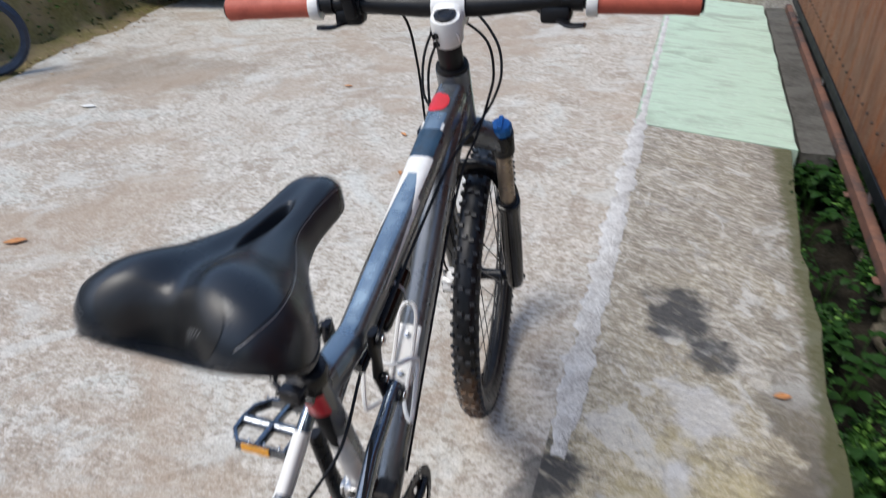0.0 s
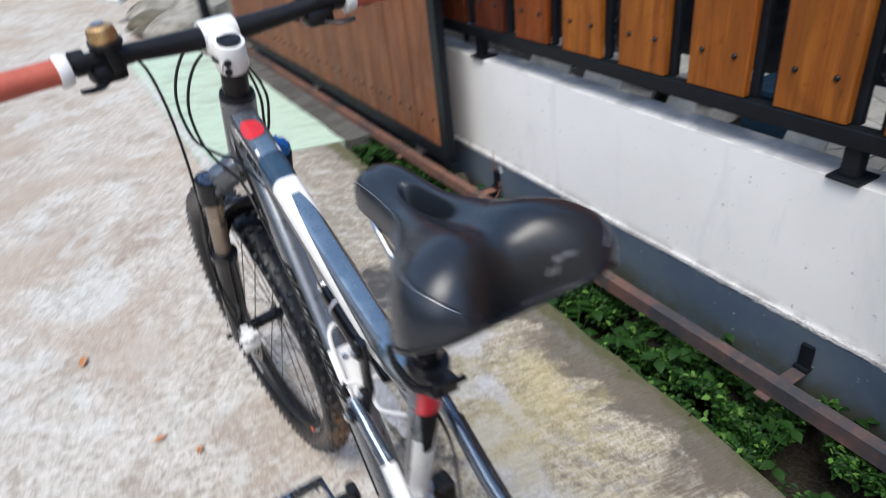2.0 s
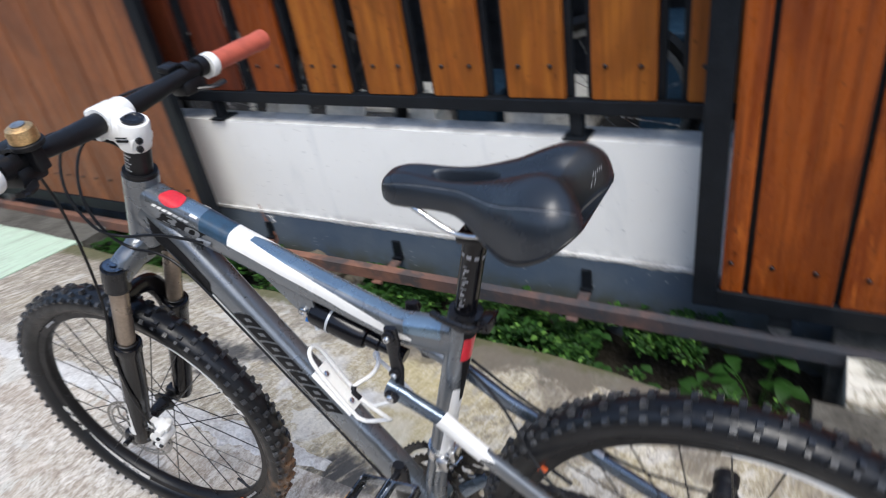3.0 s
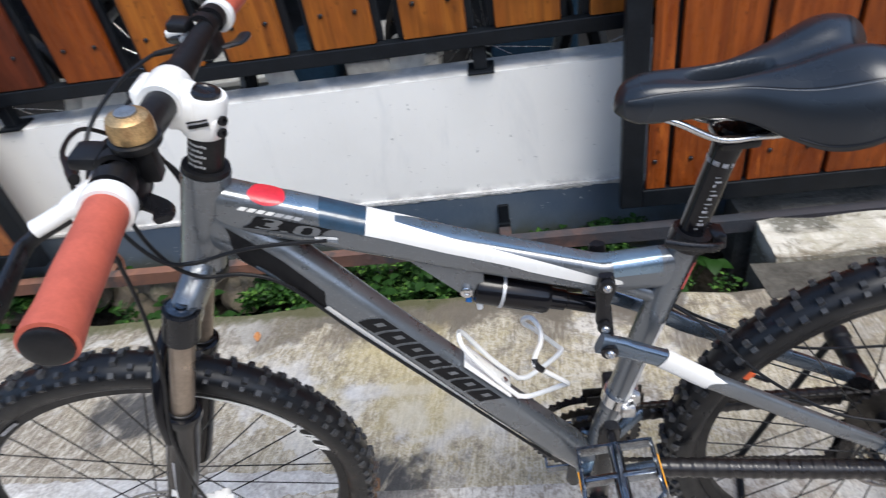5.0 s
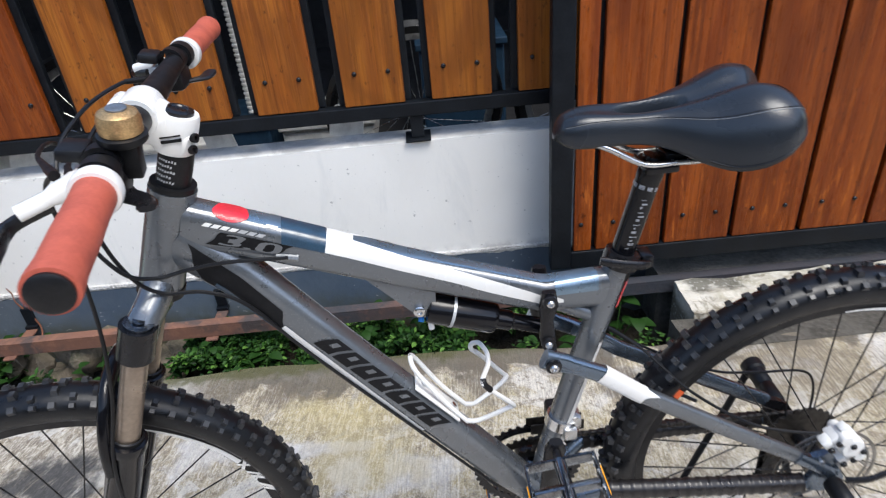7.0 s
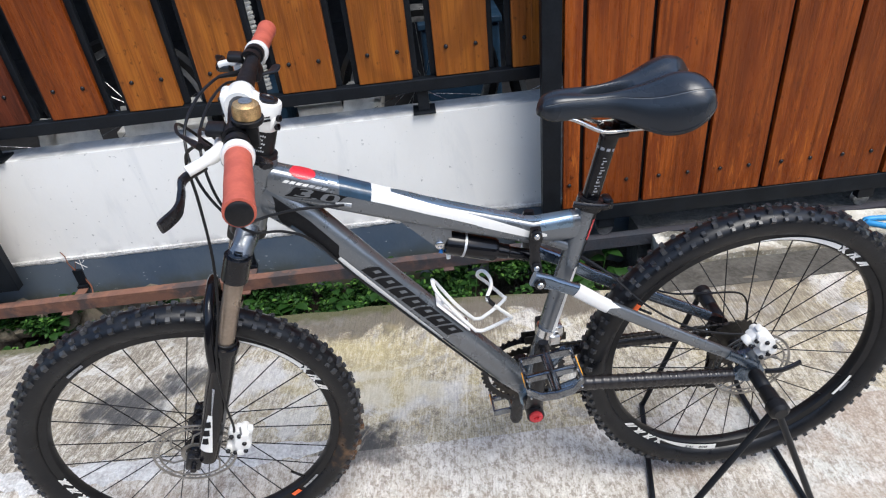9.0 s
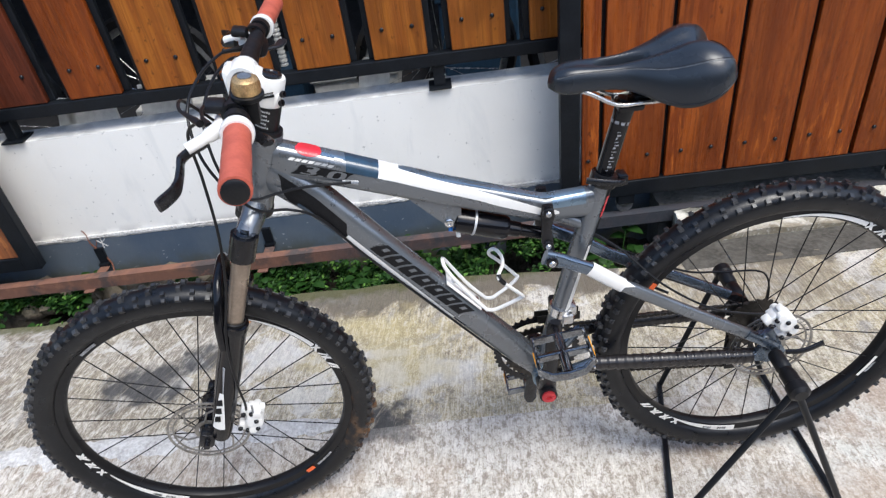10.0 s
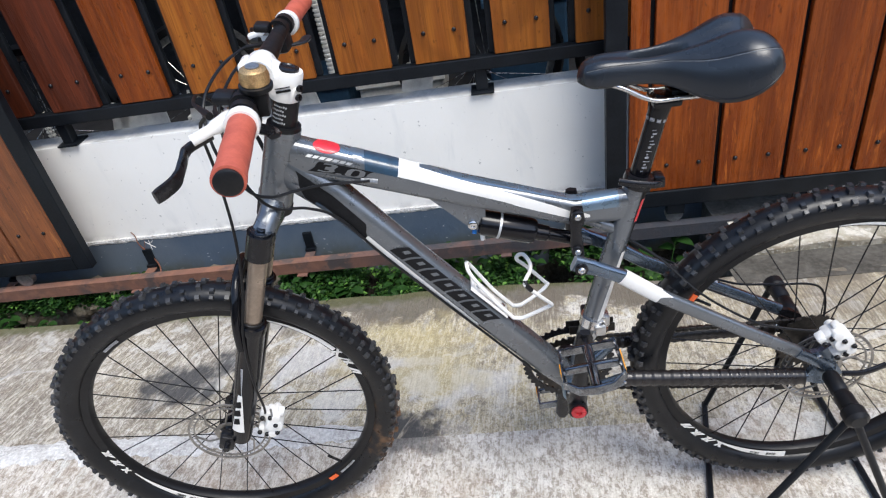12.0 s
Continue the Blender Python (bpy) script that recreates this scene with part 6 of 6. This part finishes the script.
    cable([(0.018, 0.1, 0.69), (0.02, 0.03, 0.64), (0.0, -0.02, 0.605), (-0.036, -0.08, 0.55), (-0.06, -0.16, 0.5), (-0.07, -0.22, 0.484), (-0.072, -0.27, 0.475)], 0.0022)
    cable([(0.05, 0.05, 0.64), (0.058, -0.03, 0.57), (0.066, -0.16, 0.49), (0.07, -0.24, 0.47), (0.085, -0.34, 0.44), (0.085, -0.36, 0.36), (0.075, -0.33, 0.31)], 0.0022)
    cable([(-0.075, 0.71, 0.36), (-0.08, 0.7, 0.42)], 0.002, DULLSTEEL)
    bm = bmesh.new()
    sweep(bm, [(-0.022, 0.445, 0.832), (-0.021, 0.42, 0.826)], 0.0042, 8)
    part("cable_stop", bm, DULLSTEEL, bike)


def slot(x, y):
    """Above 0 inside the saddle's long centre slot, 1 in its middle."""
    return 1 - ((x - 0.006) / 0.0115) ** 2 - abs((y + 0.004) / 0.044) ** 2.6


def saddle_point(u, v, lift=0.0):
    """The saddle's skin: u from nose to tail, v from 0 (right rim) over the top to 1 (left rim)."""
    def curve(ks):
        n = len(ks) - 1
        for k in range(n):
            (a, p), (b, q) = ks[k], ks[k + 1]
            if u <= b or k == n - 1:
                f, h = min((u - a) / (b - a), 1), b - a
                s0 = (q - ks[k - 1][1]) / (b - ks[k - 1][0]) if k else (q - p) / h
                s1 = (ks[k + 2][1] - p) / (ks[k + 2][0] - a) if k < n - 1 else (q - p) / h
                return p * (2 * f ** 3 - 3 * f * f + 1) + s0 * h * (f ** 3 - 2 * f * f + f) + q * (3 * f * f - 2 * f ** 3) + s1 * h * (f ** 3 - f * f)

    w = curve(((0, 0.004), (0.012, 0.011), (0.035, 0.0195), (0.09, 0.026), (0.3, 0.029), (0.44, 0.036), (0.6, 0.062), (0.75, 0.083), (0.86, 0.088), (0.94, 0.079), (0.98, 0.064), (1, 0.046)))
    top = curve(((0, 0.937), (0.015, 0.948), (0.05, 0.958), (0.15, 0.964), (0.4, 0.963), (0.6, 0.971), (0.78, 0.987), (0.88, 0.986), (0.94, 0.977), (0.98, 0.96), (1, 0.939)))
    low = curve(((0, 0.935), (0.08, 0.928), (0.35, 0.927), (0.48, 0.92), (0.6, 0.907), (0.69, 0.902), (0.8, 0.909), (0.91, 0.925), (1, 0.943)))
    an = math.pi * v
    c, s = math.cos(an), math.sin(an)
    x = 0.006 + 1.04 * w * math.copysign(abs(c) ** 0.75, c)
    z = low + (top - low) * max(s, 0) ** 0.62
    y = 0.108 - 0.265 * u
    wide = curve(((0, 0.3), (0.2, 1.0), (0.45, 1.0), (0.7, 1.3), (1, 2.0)))
    z -= curve(((0, 0), (0.1, 0.002), (0.3, 0.007), (0.6, 0.010), (0.8, 0.016), (1, 0.016))) * math.exp(-((x / (0.014 * wide)) ** 2)) * max(s, 0)
    pit = slot(x, y)
    if pit > 0 and s > 0.5:
        f = min(1, pit * 1.15)
        z -= 0.034 * f * f * (3 - 2 * f)
    y += 0.026 * max(0, (u - 0.75) / 0.25) ** 1.5 * math.exp(-((x / 0.032) ** 2))
    return Vector((x + lift * c, y - lift * (0.6 if u > 0.85 else 0), z + lift * max(s, 0.2)))


def saddle_parts(bike):
    bm = bmesh.new()
    loops = []
    nu, nv = 200, 120
    for i in range(nu + 1):
        u = i / nu
        lp = [saddle_point(u, j / nv) for j in range(nv + 1)]
        a, b = lp[0], lp[-1]
        lp += [Vector((b.x * 0.8, b.y, b.z - 0.004)), Vector((a.x * 0.8, a.y, a.z - 0.004))]
        loops.append(lp)
    rings(bm, loops)
    # the slot goes right through, and the shell is open below it
    gone = []
    for f in bm.faces:
        c = f.calc_center_median()
        if slot(c.x, c.y) > 0.72 or (f.calc_area() > 2e-5 and abs(c.y + 0.004) < 0.06 and c.z < 0.925 and f.normal.z ** 2 > 0.5):
            gone.append(f)
    bmesh.ops.delete(bm, geom=gone, context="FACES")
    sd = part("saddle", bm, LEATHER, bike, "wide black padded saddle with a centre slot", True)
    sd.data.set_sharp_from_angle(angle=radians(88))
    for v in (0.185, 0.197, 0.803, 0.815):
        bm = bmesh.new()
        sweep(bm, [saddle_point(0.04 + 0.93 * k / 60, v + 0.03 * math.sin(3.1 * k / 60) * (1 if v < 0.5 else -1), 0.0001) for k in range(61)], 0.00045, 5)
        part("stitching", bm, DULLSTEEL if v in (0.185, 0.815) else PLASTIC, sd)
    bm = bmesh.new()
    rows = [[bm.verts.new(saddle_point(0.885 + 0.11 * i / 10, 0.5 + (j / 14 - 0.5) * (0.2 + 0.28 * (i / 10) ** 0.7), 0.0007)) for j in range(15)] for i in range(11)]
    for a, b in zip(rows, rows[1:]):
        for j in range(14):
            bm.faces.new((a[j], a[j + 1], b[j + 1], b[j]))
    part("rear_panel", bm, SHINY, sd, "glossy black rear panel", True)
    for u, v in ((0.975, 0.375), (0.975, 0.39), (0.975, 0.405), (0.977, 0.418), (0.976, 0.43), (0.986, 0.42), (0.986, 0.44)):
        bm = bmesh.new()
        q = [saddle_point(u + du, v + dv, 0.0022) for du, dv in ((-0.0035, -0.0045), (-0.0035, -0.0015), (0.0025, 0.0035), (0.0025, 0.0008))]
        bm.faces.new([bm.verts.new(p) for p in q])
        part("print_bar", bm, SILVERPRINT, sd)
    bm = bmesh.new()
    sweep(bm, [saddle_point(0.6 + 0.4 * k / 20, 0.004) for k in range(21)] + [saddle_point(1, k / 30) for k in range(1, 30)] + [saddle_point(1 - 0.4 * k / 20, 0.996) for k in range(21)], 0.0014, 6)
    part("rim_piping", bm, PLASTIC, sd, smooth=True)
    for s in (-1, 1):
        bm = bmesh.new()
        sweep(bm, smooth_line([(s * 0.012, 0.075, 0.93), (s * 0.02, 0.05, 0.922), (s * 0.022, 0.008, 0.899), (s * 0.022, -0.03, 0.897), (s * 0.024, -0.07, 0.898), (s * 0.034, -0.12, 0.912)], 6), 0.0036, 10)
        part("saddle_rail", bm, STEEL, sd, "bright steel rail", True)
    bm = bmesh.new()
    lathe(bm, [(0.0148, -0.02), (0.0148, 0.1), (0.0155, 0.108), (0.0165, 0.125), (0.015, 0.135)], 22, Matrix.Translation((0, 0.02, 0.768)) @ Vector((0, -0.26, 1)).to_track_quat("Z", "Y").to_matrix().to_4x4())
    box(bm, -0.025, 0.025, -0.035, 0.006, 0.884, 0.898, bevel=0.005)
    box(bm, -0.016, 0.016, -0.05, -0.02, 0.888, 0.906, bevel=0.004)
    sp = part("seat_post", bm, GLOSS, bike, "glossy black seat post with worn silver print", True)
    post, ps = [(0, 0.02, 0.768), (0, -0.007, 0.872)], [(0.0149, 0.0149)] * 2
    decal("silver_band", post, ps, 2, 0.88, 0.93, 20, 340, WORNPRINT, sp)
    for k in range(13):
        decal("print_bar", post, ps, 2, 0.14 + 0.052 * k, 0.153 + 0.052 * k + 0.009 * (k * 5 % 3), 160 + 3 * (k % 3), 174 + 5 * (k * 3 % 5), WORNPRINT, sp, 0.0006, 1, 4, 0.012)
    bm = bmesh.new()
    lathe(bm, [(0.0185, -0.012), (0.0225, -0.012), (0.0235, 0), (0.0225, 0.008), (0.0155, 0.0085)], 26, Matrix.Translation((0, 0.02, 0.764)) @ pose(0, 0, 0, 15))
    box(bm, -0.014, 0.014, -0.018, -0.002, 0.75, 0.768, bevel=0.003)
    co = part("seat_collar", bm, BLACK, bike, "black quick-release seat collar", True)
    bm = bmesh.new()
    sweep(bm, smooth_line([(-0.016, -0.008, 0.76), (-0.028, 0.0, 0.765), (-0.03, 0.03, 0.772), (-0.024, 0.055, 0.776)], 4), [(0.004, 0.006)] * 13, 10)
    sweep(bm, [(-0.018, -0.012, 0.758), (0.024, -0.012, 0.758)], 0.004, 8)
    part("release_lever", bm, BLACK, co, smooth=True)


def pedal(centre, turn, parent, side):
    m = Matrix.Translation(centre) @ pose(0, 0, 0, turn)
    bm = bmesh.new()
    # a closed frame with cut outer corners, and a bar along and across the spindle
    o = side
    cage = [(-o * 0.044, -0.046), (o * 0.030, -0.046), (o * 0.047, -0.026), (o * 0.050, 0.0), (o * 0.047, 0.026), (o * 0.030, 0.046), (-o * 0.044, 0.046)]
    sweep(bm, [m @ Vector((x, y, 0)) for x, y in cage], (0.0085, 0.0036), 12, up=tuple(m.to_3x3() @ Vector((0, 0, 1))), around=True, power=4)
    box(bm, -0.0045, 0.0045, -0.043, 0.043, -0.006, 0.008, m, 0.002)
    sweep(bm, [m @ Vector((-0.046, 0, 0)), m @ Vector((0.046, 0, 0))], 0.0088, 12)
    p = part("pedal", bm, DARKCHROME, parent, "scuffed metal platform pedal with amber reflectors", True)
    for y in (-0.0492, 0.0492):
        bm = bmesh.new()
        w = 0.022 if y < 0 else 0.012
        box(bm, -w, w, y - 0.001, y + 0.001, -0.006, 0.006, m)
        part("reflector", bm, AMBER, p)
    for x in (-0.036, -0.012, 0.012, 0.036):
        for y in (-0.044, 0.044):
            for z in (0.008, -0.011):
                bm = bmesh.new()
                lathe(bm, [(0.0018, 0), (0.0018, 0.003)], 6, m @ Matrix.Translation((x, y, z)))
                part("pin", bm, STEEL, p)
    rod("spindle", m @ Vector((-side * 0.045, 0, 0)), m @ Vector((-side * 0.066, 0, 0)), 0.006, BLACK, p, 10)


def drivetrain(bike):
    d = Vector((0, -0.016, 0.174))
    for s in (-1, 1):
        a, b = BB + Vector((s * 0.062, 0, 0)), BB + Vector((s * 0.078, 0, 0)) - s * d
        bm = bmesh.new()
        sweep(bm, [a - (b - a) * 0.1, a, a.lerp(b, 0.5) + Vector((s * 0.003, 0, 0)), b, b + (b - a) * 0.07], [(0.009, 0.013), (0.0125, 0.0175), (0.009, 0.0125), (0.008, 0.0145), (0.007, 0.009)], 16, power=2.6)
        c = part("crank_arm", bm, BLACK, bike, "black crank arm", True)
        rod("spindle_boss", BB + Vector((s * 0.036, 0, 0)), BB + Vector((s * 0.082, 0, 0)), 0.0175, BLACK, c, 20)
        bm = bmesh.new()
        lathe(bm, [(0.0135, 0), (0.0135, 0.004), (0.006, 0.0045), (0.005, 0.001)], 20, pose(*(BB + Vector((s * 0.082, 0, 0))), 0, 90 * s, 0))
        part("red_cap", bm, PINK, c, "red anodised crank cap", True)
        pedal(BB + Vector((s * 0.148, 0, 0)) - s * d, -7 if s < 0 else -6, bike, s)
    crank = BB + Vector((0.046, 0, 0))
    for r, x, n in ((0.086, 0.003, 42), (0.065, -0.004, 32), (0.046, -0.011, 22)):
        part("chainring", toothed(crank + Vector((x, 0, 0)), r, n, 0.0015, r - 0.011), BLACK if r > 0.08 else CHAIN, bike, "black toothed chainring")
    for k in range(4):
        a = radians(20 + 90 * k)
        rod("spider_arm", crank, crank + Vector((0.002, 0.076 * math.cos(a), 0.076 * math.sin(a))), 0.007, BLACK, bike, 8)
    # chain with ribs for its links
    top = [crank + Vector((-0.004, 0.0, 0.066)), RH + Vector((0.034, 0, 0.04))]
    low = [crank + Vector((-0.004, 0.0, -0.066)), Vector((0.05, -0.262, 0.225))]
    for a, b in (top, low, (Vector((0.05, -0.285, 0.225)), Vector((0.045, -0.28, 0.305))), (Vector((0.045, -0.29, 0.305)), RH + Vector((0.034, 0.03, -0.03)))):
        bm = bmesh.new()
        n = max(int((b - a).length / 0.0032), 6)
        sweep(bm, [a.lerp(b, k / n) for k in range(n + 1)], [(0.0035, 0.0042) if k % 4 < 3 else (0.0022, 0.0026) for k in range(n + 1)], 8, power=3)
        part("chain", bm, CHAIN, bike)
    bm = bmesh.new()
    box(bm, 0.07, 0.092, -0.328, -0.292, 0.288, 0.338, bevel=0.008)
    box(bm, 0.056, 0.059, -0.295, -0.268, 0.22, 0.315, bevel=0.001)
    box(bm, 0.04, 0.043, -0.295, -0.268, 0.22, 0.315, bevel=0.001)
    sweep(bm, [(0.07, -0.303, 0.365), (0.08, -0.31, 0.32)], 0.012, 12)
    rd = part("rear_derailleur", bm, BLACK, bike, "black rear derailleur", True)
    for y, z in ((-0.285, 0.3), (-0.275, 0.235)):
        part("jockey_wheel", toothed(Vector((0.05, y, z)), 0.016, 11, 0.002, 0.004), PLASTIC, rd)
    rod("rear_axle", RH - Vector((0.085, 0, 0)), RH + Vector((0.085, 0, 0)), 0.007, BLACK, bike)
    bm = bmesh.new()
    sweep(bm, smooth_line([(-0.085, -0.31, 0.385), (-0.092, -0.34, 0.39), (-0.09, -0.375, 0.402)], 4), [(0.004, 0.006)] * 8 + [(0.003, 0.007)], 10)
    part("release_lever", bm, BLACK, bike, smooth=True)


def bottle_cage(bike):
    bm = bmesh.new()
    r = 0.0035
    sweep(bm, smooth_line([(-0.014, 0.236, 0.522), (-0.014, 0.268, 0.568), (-0.013, 0.3, 0.624), (0, 0.306, 0.64), (0.013, 0.3, 0.626), (0.015, 0.268, 0.57), (0.015, 0.235, 0.527)], 5), r, 8)
    # arms that rise from the foot and meet in one hoop round the bottle
    sweep(bm, smooth_line([(-0.014, 0.238, 0.524), (-0.013, 0.225, 0.52), (-0.014, 0.21, 0.525), (-0.017, 0.174, 0.543), (-0.02, 0.169, 0.549), (-0.026, 0.18, 0.566), (-0.035, 0.206, 0.6), (-0.034, 0.212, 0.61), (-0.024, 0.209, 0.613), (0.0, 0.2, 0.612), (0.02, 0.199, 0.616), (0.036, 0.208, 0.622), (0.043, 0.218, 0.616), (0.044, 0.219, 0.606), (0.046, 0.205, 0.59), (0.049, 0.174, 0.549), (0.047, 0.169, 0.543), (0.035, 0.185, 0.536), (0.02, 0.214, 0.528), (0.016, 0.224, 0.526), (0.015, 0.236, 0.528)], 4), r, 8)
    m = Matrix.Translation((0, 0.272, 0.567)) @ Vector((0, -0.78, 0.62)).to_track_quat("Z", "Y").to_matrix().to_4x4()
    box(bm, -0.02, 0.02, -0.045, 0.045, -0.006, -0.003, m, 0.001)
    c = part("bottle_cage", bm, WHITE, bike, "white wire bottle cage", True)
    for y in (-0.03, 0.03):
        bm = bmesh.new()
        lathe(bm, [(0.0045, -0.003), (0.0045, 0.002), (0.002, 0.0025)], 12, m @ Matrix.Translation((0, y, 0)))
        part("bolt", bm, STEEL, c, smooth=True)
    bm = bmesh.new()
    sweep(bm, smooth_line([(-0.034, 0.202, 0.595), (-0.035, 0.21, 0.607), (-0.03, 0.211, 0.613)], 3), 0.0045, 10)
    part("rubber_tip", bm, PLASTIC, c, smooth=True)


def rear_stand():
    """A folding steel stand that holds the rear axle."""
    st = thing("bicycle_stand", "black tubular bicycle stand holding the rear axle", "stand", (-0.004, -0.281, 0))
    o = Vector((0, 0.29, 0))
    for s in (-1, 1):
        e = Vector((s * 0.08, -0.293, 0.378)) + o
        bm = bmesh.new()
        ax = across(e.x, e.y, e.z) if s > 0 else pose(e.x, e.y, e.z, 0, -90, 0)
        lathe(bm, [(0.012, 0), (0.014, 0.004), (0.014, 0.04), (0.0125, 0.042), (0.0125, 0.046), (0.015, 0.05), (0.0155, 0.078), (0.019, 0.082), (0.019, 0.1), (0.012, 0.106)], 20, ax)
        part("axle_holder", bm, PLASTIC, st, "black rubber axle holder", True)
        hub = Vector((s * 0.172, -0.29, 0.382)) + o
        for name, y in (("front_leg", -0.1 if s < 0 else -0.19), ("rear_leg", -0.45)):
            foot = Vector((s * 0.19, y, 0.008)) + o
            bm = bmesh.new()
            sweep(bm, [hub, foot], 0.0065, 10)
            part(name, bm, BLACKSTEEL, st, smooth=True)
    for y, y2 in ((-0.1, -0.19), (-0.45, -0.45)):
        bm = bmesh.new()
        sweep(bm, [Vector((-0.195, y, 0.008)) + o, Vector((0.195, y2, 0.008)) + o], 0.0065, 10)
        part("floor_bar", bm, BLACKSTEEL, st, smooth=True)


bike = thing("bicycle", "grey full-suspension mountain bicycle with orange grips, on a stand", "bicycle")
bike.matrix_basis = BODY
wheel(FH, "wheel", bike, STEER, False, ((-22, -5, 0.271, 0.285, SILVERPRINT), (-24, -62, 0.271, 0.286, WHITE), (-56, -52, 0.275, 0.282, INK), (-50, -46, 0.275, 0.282, INK), (118, 150, 0.274, 0.282, WHITE), (150, 166, 0.272, 0.285, SILVERPRINT), (-124.5, -120, 0.273, 0.283, ORANGE), (55, 63, 0.276, 0.281, WORNPRINT), (-137, -127, 0.276, 0.281, WORNPRINT)))
wheel(RH, "wheel", bike, Matrix(), True, ((-58, -36, 0.271, 0.285, SILVERPRINT), (-54, -86, 0.271, 0.286, WHITE), (-82, -78, 0.275, 0.282, INK), (-75, -71, 0.275, 0.282, INK), (88, 122, 0.274, 0.283, WHITE), (122, 138, 0.272, 0.285, SILVERPRINT), (-157, -145, 0.272, 0.278, WHITE), (-154, -148, 0.28, 0.286, WORNPRINT), (33, 36, 0.274, 0.284, ORANGE)))
frame_parts(bike)
fork_parts(bike)
cockpit(bike)
saddle_parts(bike)
drivetrain(bike)
bottle_cage(bike)
rear_stand()
